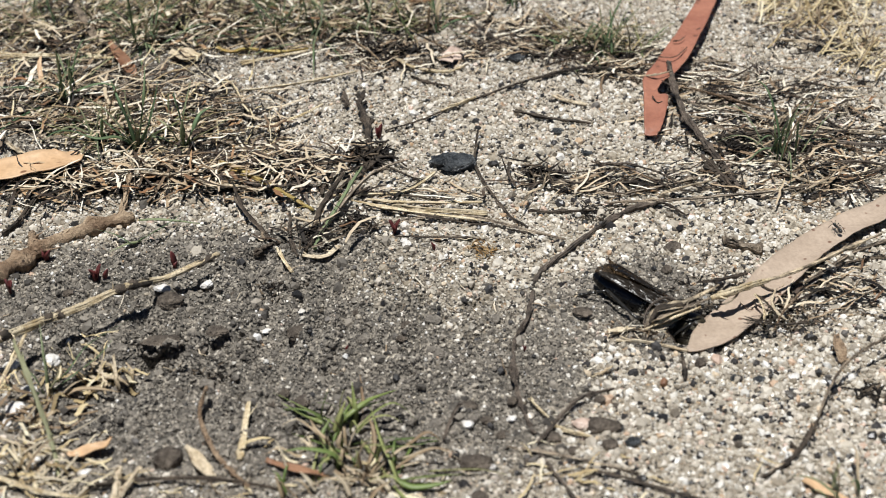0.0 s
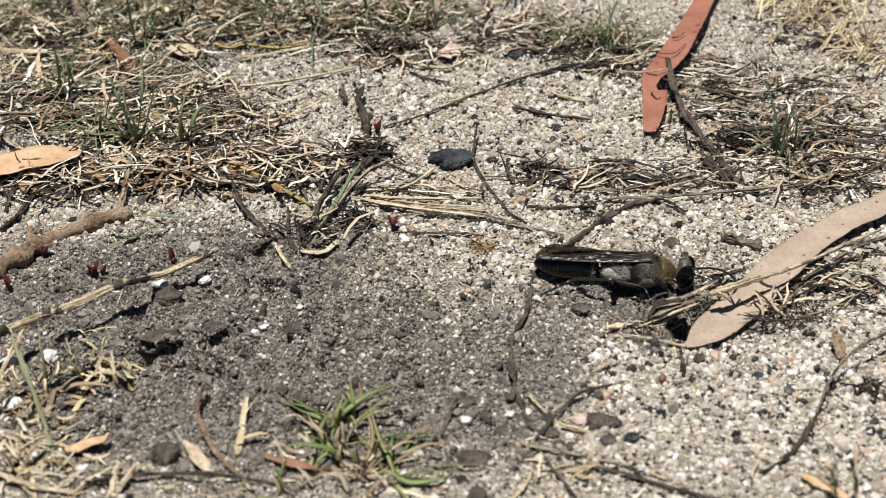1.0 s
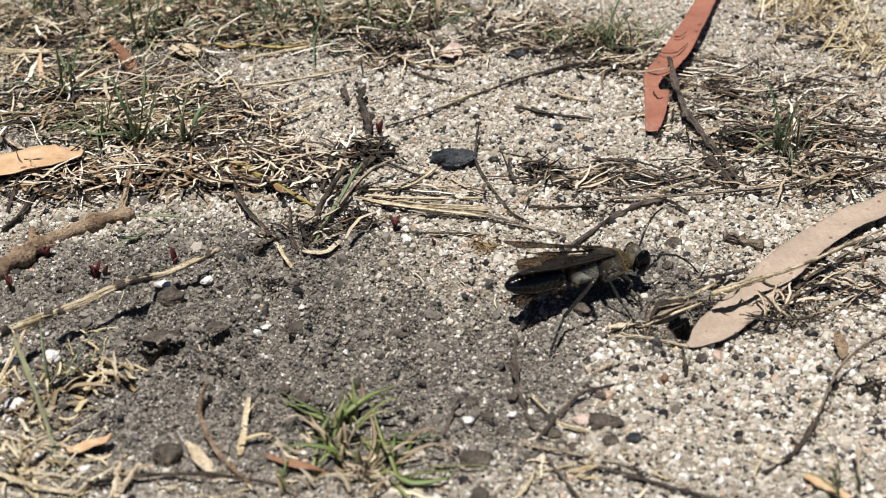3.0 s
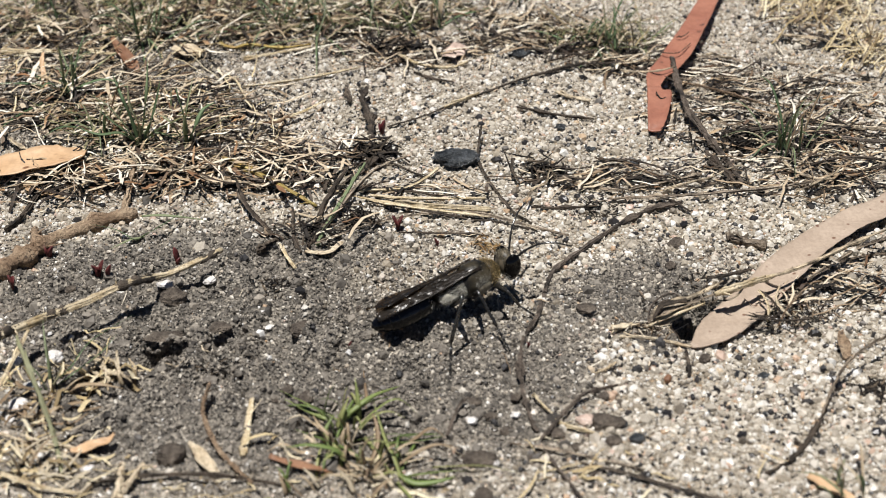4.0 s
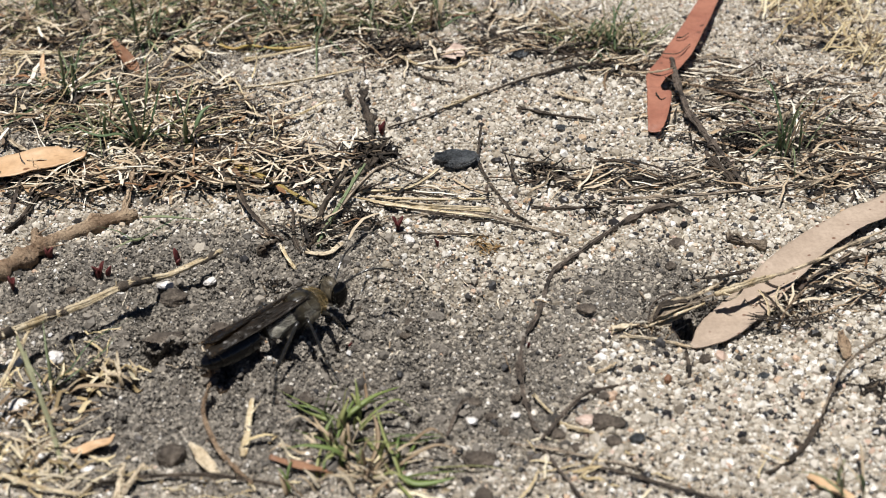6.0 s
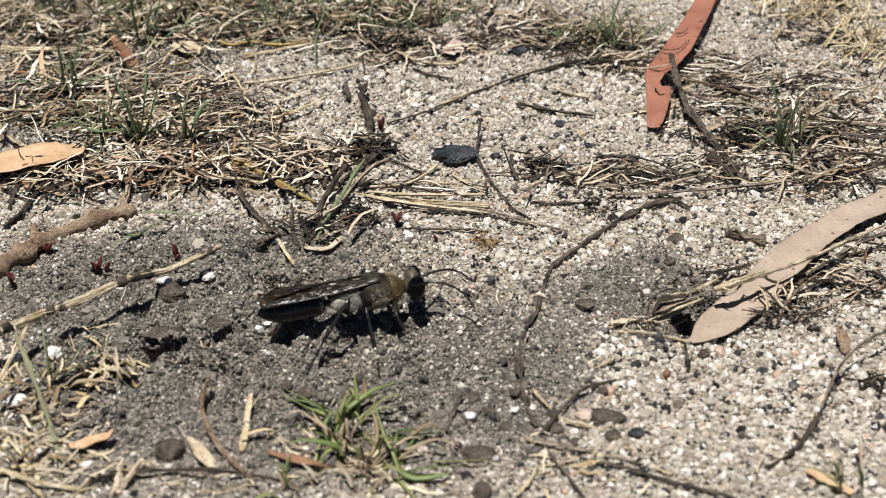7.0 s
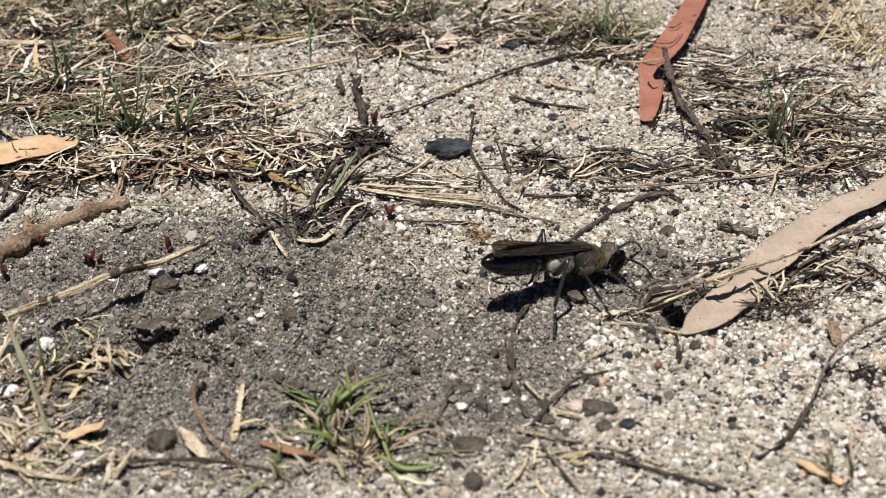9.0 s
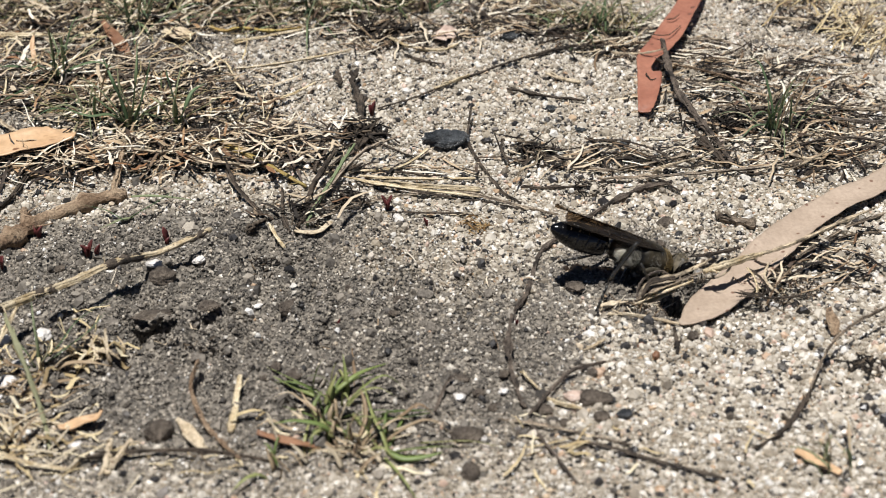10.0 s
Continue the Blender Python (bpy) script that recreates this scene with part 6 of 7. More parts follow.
clump("debris", "frayed pale straw scraps beside a tuft", M_DRYBLADE, -50.3, -35.4, 3.6, 2.4, 1.4, 34, 4, 47, "straw", 0.2)
clump("debris", "frayed pale straw scraps on sand", M_DRYBLADE, -59.1, -45.2, 6, 4, 1.2, 26, 5, 48, "straw", 0.2)
clump("debris", "frayed straw scraps low on soil", M_DRYBLADE, -56.7, -56.2, 8, 4, 1, 26, 6, 49, "straw", 0.22)
sprig = root_empty("grass_tuft", "thin green grass sprig on dark soil", "grass", -52.6, 1.2, "grass tufts")
blade(sprig, M_GREYBLADE, [(-51.4, 1.8, 0.3), (-52.4, 0.5, 0.8), (-55.6, 1.9, 1.6), (-59.9, 3.6, 2.0)], 0.26, "blade", 0)
blade(sprig, M_GREYBLADE, [(-51.4, 1.8, 0.3), (-49.4, 0.1, 1.2), (-46.0, 2.4, 2.4), (-43.9, 6.4, 3.0)], 0.26, "blade", 1)
blade(sprig, M_GREYBLADE, [(-52.1, 6.7, 0.8), (-48.5, 5.3, 1.2), (-44.5, 4.7, 1.4), (-40.6, 6.6, 1.0)], 0.26, "blade", 2)
blade(sprig, M_GREYBLADE, [(-51.0, 2.0, 0.3), (-53.0, 0.2, 0.8), (-56.0, -2.0, 1.0)], 0.26, "blade", 3)
tuft("fresh green grass tuft on dark soil", -14.0, -48.6, 15, 10, 1.45, M_BLADE, 0.3, 50)
tuft("fresh green grass tuft on dark soil", -7.4, -56.5, 14, 11, 1.45, M_BLADE, 0.3, 51)
tuft("green tuft low on dark soil", -20.3, -61.3, 8, 7, 1.45, M_BLADE, 0.5, 39)
tuft("dry tuft low on soil", -58.8, -57.9, 10, 10, 1.45, M_DRYBLADE, 0.7, 40)

# where the litter lies: x, y, half-length, half-width, weight
LITTER_WEST = [(-76, 83, 30, 18, 5), (-47, 90, 30, 14, 5), (-20, 90, 30, 10, 3), (-69, 48, 26, 16, 5), (-49, 41, 18, 14, 3), (-49, 22, 24, 7, 3.5), (-31, 27, 16, 7, 2), (-71, 21, 14, 9, 1.2), (-22, 4, 9, 6, 0.12)]
LITTER_EAST = [(62, 49, 22, 16, 4), (70, 35, 20, 14, 4), (47, 21, 26, 6, 2), (71, 23, 12, 10, 2), (34, 71, 14, 8, 1.6), (53, 60, 12, 8, 1), (83, 84, 16, 16, 0.5), (65, -10, 8, 10, 0.8), (56, -16, 9, 5, 0.5), (21, 76, 16, 6, 0.8), (26, 22, 14, 4, 0.8), (-2, 17, 14, 3, 0.5)]
litter("dry_litter", "tangled dry grass stems and bits on sand", M_LITTER, LITTER_WEST, 2500, 11, 1.5, 13, 0.07, 0.4, 3.0, 0.0, 1.1, 0.14)
litter("dry_litter", "dead grey-brown stems lying over pale sand", M_LITTER, LITTER_EAST, 720, 12, 2, 15, 0.07, 0.36, 1.6, 0.1, 0.6, 0.05)
litter("dry_litter", "short dry straw bits on dark soil", M_PALEGRASS, [(-56, -56, 12, 10, 3), (-61, -39, 9, 9, 2), (-37, -61, 20, 4, 0.8), (-16, -56, 12, 8, 0.8), (-10, -62, 10, 6, 0.6), (-54, -31, 10, 6, 1), (31, -60, 20, 6, 0.6), (18, -57, 8, 8, 0.6)], 170, 13, 1.5, 9, 0.08, 0.4, 1.2, 0.2, 1.0, 0.08)
litter("sparse_straw", "short loose straw and root bits on sand", M_LITTER, [(0, 26, 70, 60, 1)], 260, 14, 1, 5, 0.06, 0.16, 0.6, 0.0, 1.6, 0.04)
litter("short_grass", "short dull green grass along the sand's far edge", M_GREENSTUFF, [(-59, 91, 36, 12, 4), (-20, 90, 24, 9, 3), (33, 79, 12, 6, 1.2), (-60, 42, 14, 8, 1.2)], 620, 15, 5, 15, 0.1, 0.26, 1.0, 0.0, 2.0, 0.4, "grass")
litter("dry_grass", "bleached standing dry grass on sand", M_PALEGRASS, [(87, 94, 16, 20, 1), (77, 96, 10, 8, 0.4), (88, 71, 8, 8, 0.4)], 320, 19, 3, 11, 0.12, 0.34, 1.5, 0.8, 1.1, 0.4, "grass")
litter("dry_grass", "bleached and green grass bits over dark litter", M_PALEGRASS, [(-72, 61, 34, 20, 2), (-52, 39, 20, 12, 1.4), (-71, 88, 40, 12, 1.4)], 330, 20, 3, 11, 0.07, 0.22, 2.6, 0.3, 1.2, 0.3, "grass")
litter("dark_litter", "short dark rotted stem bits on sand", M_DEBRIS, LITTER_WEST, 1700, 16, 1, 8, 0.09, 0.36, 1.2, 0.0, 1.0, 0.1)
litter("dark_litter", "short dark rotted stem bits on sand", M_DEBRIS, LITTER_EAST, 470, 17, 1, 9, 0.08, 0.4, 1.2, 0.1, 0.8, 0.05)
LITTER_FAR = [(6, 73, 11, 7, 1.6), (19, 84, 13, 10, 2.5), (30, 77, 13, 9, 2.2), (36, 68, 9, 7, 1.5), (-9, 71, 11, 7, 1.4), (-20, 77, 10, 7, 1.2), (62, 59, 11, 8, 1.2), (76, 80, 9, 9, 1.0)]
litter("dry_litter", "mixed brown and pale stem bits on the sand's far side", M_LITTER, LITTER_FAR, 520, 81, 1.5, 12, 0.08, 0.36, 1.6, 0.0, 0.9, 0.1)
litter("dark_litter", "short dark rotted stem bits on sand", M_DEBRIS, LITTER_FAR, 330, 82, 1, 9, 0.1, 0.4, 1.0, 0.0, 0.9, 0.08)
litter("leaf_flakes", "broken flat flakes of dead grass and bark in litter", M_FLAKE, LITTER_WEST, 430, 71, 1.5, 9, 0.22, 0.6, 3.0, 0.0, 1.3, 0.12)
litter("leaf_flakes", "broken flat flakes of dead grass and bark in litter", M_FLAKE, LITTER_EAST, 110, 72, 1.2, 5, 0.2, 0.5, 1.4, 0.1, 1.0, 0.08)
litter("straw_flakes", "frayed broad pale straw flakes beside a tuft", M_PALEGRASS, [(-49.5, -36.5, 4.5, 2.6, 2), (-56, -41, 6, 4, 0.7), (-56, -50, 8, 4, 0.7)], 26, 73, 3, 7, 0.25, 0.55, 1.8, 0.2, 1.0, 0.2, "straw")
dead_stems("dead grey-brown grass stem lying in litter", LITTER_WEST, 120, [M_TWIG, M_TWIG, M_ROOT, M_GREYWOOD, M_STRAW, M_MOTTLED], 61)
dead_stems("dead weathered stem lying over pale sand", LITTER_EAST, 60, [M_TWIG, M_TWIG, M_TWIG, M_ROOT, M_GREYWOOD, M_MOTTLED], 62, 0.1, 0.5)
ROOT_PUSHED = pose(-0.00208, -0.00034, 0, 0, 0, 2.77)

# ---- the digger wasp ----
WS = 0.932 * MM      # one unit of the wasp's plan


def glossy_black(name, c1, c2, rough, spec=0.5, coat=0.0, grain=3000, relief=0.00003, lo=0.3, hi=0.7):
    m, nt, p = base(name, rough, spec)
    n = noise_tex(nt, grain, 3, 0.6)
    nt.links.new(ramp(nt, [(lo, c1), (hi, c2)], n), p.inputs["Base Color"])
    nt.links.new(bump(nt, n, relief, 0.6), p.inputs["Normal"])
    p.inputs["Coat Weight"].default_value = coat
    p.inputs["Coat Roughness"].default_value = 0.12
    return m


M_GASTER = glossy_black("black_chitin", (0.0015, 0.0015, 0.002), (0.004, 0.004, 0.005), 0.15, 0.4, 0, 3000, 0.000001)
M_LEG = glossy_black("black_leg", (0.004, 0.004, 0.004), (0.03, 0.027, 0.022), 0.24, 0.8, 0, 3000, 0.000008)
M_HEAD = glossy_black("dark_face", (0.03, 0.025, 0.017), (0.15, 0.125, 0.085), 0.5, 0.5, 0, 1500)
M_EYE = glossy_black("eye", (0.0015, 0.0015, 0.0015), (0.003, 0.0028, 0.0025), 0.1, 0.28, 0, 9000, 0.0000002)
M_THORAX = glossy_black("dusty_thorax", (0.005, 0.0045, 0.003), (0.05, 0.04, 0.023), 0.33, 0.5, 0, 420, 0.00003, 0.4, 0.66)
M_COLLAR = glossy_black("golden_collar", (0.012, 0.009, 0.005), (0.09, 0.064, 0.026), 0.5, 0.4, 0, 1600, 0.0001)
M_SILVERHAIR = pieces_mat("silver_hair", [(0, (0.02, 0.016, 0.009)), (0.6, (0.12, 0.095, 0.055)), (0.9, (0.3, 0.26, 0.17)), (1, (0.6, 0.55, 0.44))], 0.45, 0.5, mottled=0.1, through_light=0.3)
M_WHITEHAIR = pieces_mat("white_hair", [(0, (0.45, 0.43, 0.36)), (1, (0.8, 0.78, 0.72))], 0.4, 0.5, mottled=0.1, through_light=0.3)
M_GOLDHAIR = pieces_mat("golden_hair", [(0, (0.2, 0.13, 0.045)), (0.6, (0.42, 0.3, 0.12)), (1, (0.66, 0.54, 0.3))], 0.45, 0.5, mottled=0.1, through_light=0.3)
M_SILVER = glossy_black("silver_flank", (0.36, 0.33, 0.25), (0.8, 0.77, 0.66), 0.5, 0.4, 0, 500, 0.0001)
M_DUSTY = glossy_black("dusty_flank", (0.08, 0.068, 0.045), (0.34, 0.3, 0.22), 0.55, 0.35, 0, 600, 0.00006)
M_VEIN = glossy_black("wing_vein", (0.012, 0.009, 0.006), (0.035, 0.025, 0.016), 0.4)


def wing_material():
    m, nt, p = base("smoky_wing", 0.27, 0.5)
    n = noise_tex(nt, 700, 2, 0.5, "Object", (0.5, 1, 1))
    nt.links.new(ramp(nt, [(0.3, (0.006, 0.005, 0.004)), (0.7, (0.045, 0.038, 0.031))], n), p.inputs["Base Color"])
    nt.links.new(bump(nt, n, 0.0006, 1.0), p.inputs["Normal"])
    t = nt.nodes.new("ShaderNodeBsdfTransparent")
    t.inputs[0].default_value = (0.6, 0.51, 0.41, 1)
    ms = nt.nodes.new("ShaderNodeMixShader")
    ms.inputs[0].default_value = 0.42
    nt.links.new(t.outputs[0], ms.inputs[1]), nt.links.new(p.outputs[0], ms.inputs[2])
    nt.links.new(ms.outputs[0], nt.nodes["Material Output"].inputs[0])
    return m


M_WING = wing_material()


def loft(bm, sections, sides=20):
    """A closed body along x from sections (x, half width, top, bottom), plan units."""
    rings = []
    for x, w, top, bot in sections:
        c, h = (top + bot) / 2, (top - bot) / 2
        rings.append([bm.verts.new(Vector((x, math.cos(a) * w, c + math.sin(a) * h)) * WS) for a in (2 * math.pi * k / sides for k in range(sides))])
    for a, b in zip(rings, rings[1:]):
        for k in range(sides):
            bm.faces.new((a[k], a[(k + 1) % sides], b[(k + 1) % sides], b[k]))
    bm.faces.new(rings[0][::-1]), bm.faces.new(rings[-1])


def smooth_sections(rows, per=4):
    pts = [Vector((r[0], r[1], r[2], r[3])) for r in rows]
    return [tuple(v) for v in smooth_line(pts, per)]


def ellipsoid(bm, c, r, turn=(0, 0, 0), detail=3):
    out = bmesh.ops.create_icosphere(bm, subdivisions=detail, radius=1)
    m = Matrix.Translation(Vector(c) * WS) @ Euler([radians(a) for a in turn]).to_matrix().to_4x4() @ Matrix.Diagonal((r[0] * WS, r[1] * WS, r[2] * WS, 1))
    bmesh.ops.transform(bm, matrix=m, verts=out["verts"])


THORAX = [(6.4, 0.8, 0.2, -0.9), (5.6, 1.6, 1.0, -1.9), (4.3, 2.3, 2.2, -2.7), (2.6, 2.75, 3.0, -3.1), (0.6, 2.8, 2.95, -3.1), (-0.5, 2.5, 2.3, -2.7),
          (-1.2, 2.45, 2.2, -2.6), (-3.2, 2.5, 2.1, -2.5), (-5.0, 2.15, 1.6, -2.0), (-6.1, 1.2, 0.8, -1.1)]


def fuzz(bm, sections, count, rng, x0, x1, length, side_only=False, back=0.8):
    """Fine hairs over a lofted body between x0 and x1."""
    for _ in range(count):
        x = rng.uniform(x0, x1)
        i = max(k for k in range(len(sections) - 1) if sections[k][0] >= x or k == 0)
        a, b = sections[i], sections[min(i + 1, len(sections) - 1)]
        t = (x - a[0]) / (b[0] - a[0]) if b[0] != a[0] else 0
        w, top, bot = (a[j] + (b[j] - a[j]) * t for j in (1, 2, 3))
        ang = rng.choice((0, math.pi)) + rng.gauss(-0.15, 0.4) if side_only else rng.uniform(0, 2 * math.pi)
        n = Vector((0, math.cos(ang), math.sin(ang)))
        p = Vector((x, math.cos(ang) * w, (top + bot) / 2 + math.sin(ang) * (top - bot) / 2)) * 0.99
        d = (n + Vector((-back, rng.gauss(0, 0.35), rng.gauss(0, 0.35)))).normalized() * length * rng.uniform(0.6, 1.2)
        s = Vector((rng.gauss(0, 1), rng.gauss(0, 1), rng.gauss(0, 1))).cross(d).normalized() * 0.02
        bm.faces.new([bm.verts.new(v * WS) for v in (p - s, p + s, p + d)])


LEGS = [  # attach x, y, z; resting foot x, y; thigh, shin, foot lengths; thickness
    (4.6, 1.2, -1.9, 9.0, 8.0, 4.6, 5.0, 4.0, 1.4),
    (0.4, 1.5, -2.4, 0.0, 14.5, 5.8, 6.4, 5.2, 1.5),
    (-3.6, 1.4, -2.0, -11.0, 12.5, 7.2, 8.0, 6.4, 1.75)]


def limb_mesh(length, r0, r1, swell=0.0, spines=0, seed=0):
    """A tapered limb along x."""
    rng = random.Random(seed)
    bm = bmesh.new()
    n = 9
    line = [Vector((length * i / (n - 1), 0, 0)) * WS for i in range(n)]
    tube(bm, line, [(r0 + (r1 - r0) * i / (n - 1) + swell * math.sin(math.pi * min(1, i / (n - 1) * 1.2))) * WS for i in range(n)], 8, 0.03, rng)
    for i in range(spines):
        x = length * (0.15 + 0.8 * i / max(1, spines - 1))
        a = rng.uniform(0, 6.28)
        p = Vector((x, 0, 0)) * WS
        tube(bm, [p, p + Vector((0.45, math.cos(a) * 0.55, math.sin(a) * 0.55)) * WS], [0.045 * WS, 0.01 * WS], 3)
    return bm


def foot_mesh(length, r, seed=0):
    """The jointed foot: five beads and a claw, bending down along x."""
    bm = bmesh.new()
    rng = random.Random(seed)
    x = 0.0
    for k, share in enumerate((0.38, 0.2, 0.16, 0.12, 0.14)):
        l = length * share
        tube(bm, [Vector((x + l * t, 0, 0)) * WS for t in (0, 0.5, 1)], [r * s * WS for s in (0.7, 0.95, 1.15)], 6, 0.03, rng)
        x += l * 0.97
    for s in (-1, 1):
        tube(bm, [Vector((x, 0, 0)) * WS, Vector((x + 0.3, s * 0.3, 0.1)) * WS, Vector((x + 0.5, s * 0.35, -0.15)) * WS], [0.07 * WS, 0.05 * WS, 0.01 * WS], 4)
    return bm


def wing_mesh(length, width, tip):
    """A thin wing from the origin back along -x; its leading edge runs along y = 0."""
    bm = bmesh.new()
    n, m = 20, 6
    top, bot = [], []
    for i in range(n + 1):
        u = i / n
        lead = 0.2 * math.sin(u * math.pi) - 0.9 * max(0, u - 0.85) ** 2 * 20 * 0.4
        w = width * (0.22 + 0.95 * u - 0.17 * u * u) * (1 - max(0, (u - tip) / (1 - tip)) ** 3.4 * 0.9)
        a, b = [], []
        for k in range(m + 1):
            v = k / m
            p = Vector((-length * u, lead - w * v, 0.3 * math.sin(u * 2.5) - min(1, u * 3) * 0.8 * (1 - v) ** 2 + 0.05 * math.sin(v * 19 + u * 3)))
            a.append(bm.verts.new(p * WS)), b.append(bm.verts.new((p - Vector((0, 0, 0.05))) * WS))
        top.append(a), bot.append(b)
    for i in range(n):
        for k in range(m):
            bm.faces.new((top[i][k], top[i][k + 1], top[i + 1][k + 1], top[i + 1][k]))
            bm.faces.new((bot[i][k], bot[i + 1][k], bot[i + 1][k + 1], bot[i][k + 1]))
        bm.faces.new((top[i][0], top[i + 1][0], bot[i + 1][0], bot[i][0]))
        bm.faces.new((top[i][m], bot[i][m], bot[i + 1][m], top[i + 1][m]))
    for e in (0, n):
        for k in range(m):
            bm.faces.new((top[e][k], bot[e][k], bot[e][k + 1], top[e][k + 1]))
    return bm


def vein_mesh(length, width):
    bm = bmesh.new()
    for f0, f1, u0, u1, r in ((0.02, 0.06, 0.0, 0.92, 0.11), (0.25, 0.3, 0.02, 0.6, 0.07), (0.55, 0.72, 0.05, 0.55, 0.06)):
        pts = []
        for i in range(8):
            u = u0 + (u1 - u0) * i / 7
            w = width * (0.22 + 0.95 * u - 0.17 * u * u)
            f = f0 + (f1 - f0) * i / 7 + 0.04 * math.sin(i)
            pts.append(Vector((-length * u, 0.2 * math.sin(u * math.pi) - w * f, 0.08 + 0.3 * math.sin(u * 2.5) - min(1, u * 3) * 0.8 * (1 - f) ** 2)) * WS)
        tube(bm, pts, [r * WS * (1.1 - 0.08 * i) for i in range(8)], 5)
    for u in (0.42, 0.55, 0.68):
        w = width * (0.22 + 0.95 * u - 0.17 * u * u)
        tube(bm, [Vector((-length * u, 0.2 - w * f, 0.08 + 0.3 * math.sin(u * 2.5) - 0.8 * (1 - f) ** 2)) * WS for f in (0.1, 0.3, 0.5)], [0.06 * WS] * 3, 4)
    return bm


def antenna_mesh():
    bm = bmesh.new()
    pts = smooth_line([Vector(p) * WS for p in ((0, 0, 0), (0.9, 0, 0.5), (3.0, 0, 1.5), (5.5, 0, 2.0), (8.0, 0, 1.5), (10.2, 0, 0.3))], 6)
    n = len(pts)
    tube(bm, pts, [WS * (0.24 if i < 7 else 0.25 - 0.10 * i / n) * (1.06 if i % 3 else 0.88) for i in range(n)], 6)
    return bm


def build_wasp():
    """The wasp: x forwards, z up, origin in the thorax."""
    rng = random.Random(5)
    w = tagged(new("digger_wasp"), "glossy black digger wasp with silvery-golden hairy thorax", "wasp")
    w.empty_display_size = 0.01
    parts = {"wasp": w}
    sec = smooth_sections(THORAX)
    bm = bmesh.new()
    loft(bm, sec)
    thorax = part("thorax", bm, M_THORAX, w, "dark thorax under silvery hair")
    bm = bmesh.new()
    fuzz(bm, sec, 1100, rng, -5.8, 5.6, 0.6)
    part("thorax_hair", bm, M_SILVERHAIR, thorax, "short silvery-brown hair")
    bm = bmesh.new()
    fuzz(bm, [(x, q * 1.03, t, b2) for x, q, t, b2 in sec], 1700, rng, -5.6, -0.8, 0.75, True, 1.8)
    fuzz(bm, sec, 500, rng, 1.0, 5.4, 0.6, True, 1.4)
    part("flank_patch", bm, M_WHITEHAIR, thorax, "silver-white patch of hair on the flank")
    for s in (-1, 1):
        bm = bmesh.new()
        ellipsoid(bm, (-3.2, 1.5 * s, -0.5), (2.6, 1.02, 1.5), (0, 10, 0), 4)
        for v in bm.verts:
            v.co *= 1 + 0.05 * noise.noise(v.co * 900 + Vector((s, 0, 0)))
        part("flank_plate", bm, M_SILVER, w, "silvery mottled flank")
        bm = bmesh.new()
        ellipsoid(bm, (2.0, 1.75 * s, -0.9), (2.1, 1.06, 1.45), (0, -12, 0), 4)
        for v in bm.verts:
            v.co *= 1 + 0.04 * noise.noise(v.co * 1100 + Vector((s, 2, 0)))
        part("flank_plate", bm, M_DUSTY, w, "beige dusty flank below the wing")
    bm = bmesh.new()
    collar = [(6.6, 0.9, 0.6, -1.0), (6.2, 1.4, 1.2, -1.5), (5.6, 1.9, 1.75, -1.9), (4.9, 2.2, 2.15, -2.1), (4.3, 2.25, 2.2, -2.1)]
    loft(bm, smooth_sections(collar))
    neck = part("collar", bm, M_COLLAR, w, "golden-haired collar behind the head")
    bm = bmesh.new()
    fuzz(bm, smooth_sections(collar), 1900, rng, 4.0, 6.4, 0.8, False, 0.5)
    part("collar_hair", bm, M_GOLDHAIR, neck, "golden hair")
    bm = bmesh.new()
    ellipsoid(bm, (7.9, 0, 0.2), (1.25, 2.15, 2.2), (0, 12, 0), 4)
    ellipsoid(bm, (8.75, 0, -1.2), (0.85, 1.35, 1.7), (0, 6, 0))
    ellipsoid(bm, (8.1, 0, 1.2), (1.15, 1.7, 1.3))
    head = part("head", bm, M_HEAD, w, "dark head with silvery-brown face")
    bm = bmesh.new()
    hs = [(9.6, 0.8, 0.8, -2.3), (8.9, 1.4, 2.2, -2.9), (8.1, 1.8, 2.55, -2.7), (7.1, 2.0, 2.1, -2.0)]
    fuzz(bm, hs, 2200, rng, 7.1, 9.5, 0.55, False, -0.2)
    part("face_hair", bm, M_SILVERHAIR, head, "silvery-brown face hair")
    bm = bmesh.new()
    fuzz(bm, [(9.5, 1.1, -0.9, -3.0), (8.6, 1.6, -0.7, -3.0), (7.7, 2.0, -0.5, -2.6), (7.0, 2.0, 0.2, -2.2)], 1100, rng, 7.0, 9.4, 0.55, False, 0.1)
    part("cheek_hair", bm, M_WHITEHAIR, head, "silver-white hair below the eyes")
    for s in (-1, 1):
        bm = bmesh.new()
        ellipsoid(bm, (8.4, 1.82 * s, -0.2), (1.5, 0.98, 2.45), (-6 * s, 14, 8 * s), 4)
        part("eye", bm, M_EYE, head, "large glossy black compound eye")
        bm = bmesh.new()
        tube(bm, smooth_line([Vector(p) * WS for p in ((9.0, 0.9 * s, -2.3), (9.7, 1.0 * s, -2.9), (9.9, 0.3 * s, -3.5))], 4), [0.34 * WS * (1 - 0.09 * i) for i in range(9)], 7)
        part("mandible", bm, M_GASTER, head)
    bm = bmesh.new()
    tube(bm, [Vector(p) * WS for p in ((-5.9, 0, -0.4), (-6.6, 0, -0.3), (-7.4, 0, 0.0))], [0.42 * WS, 0.34 * WS, 0.45 * WS], 10)
    part("petiole", bm, M_GASTER, w)
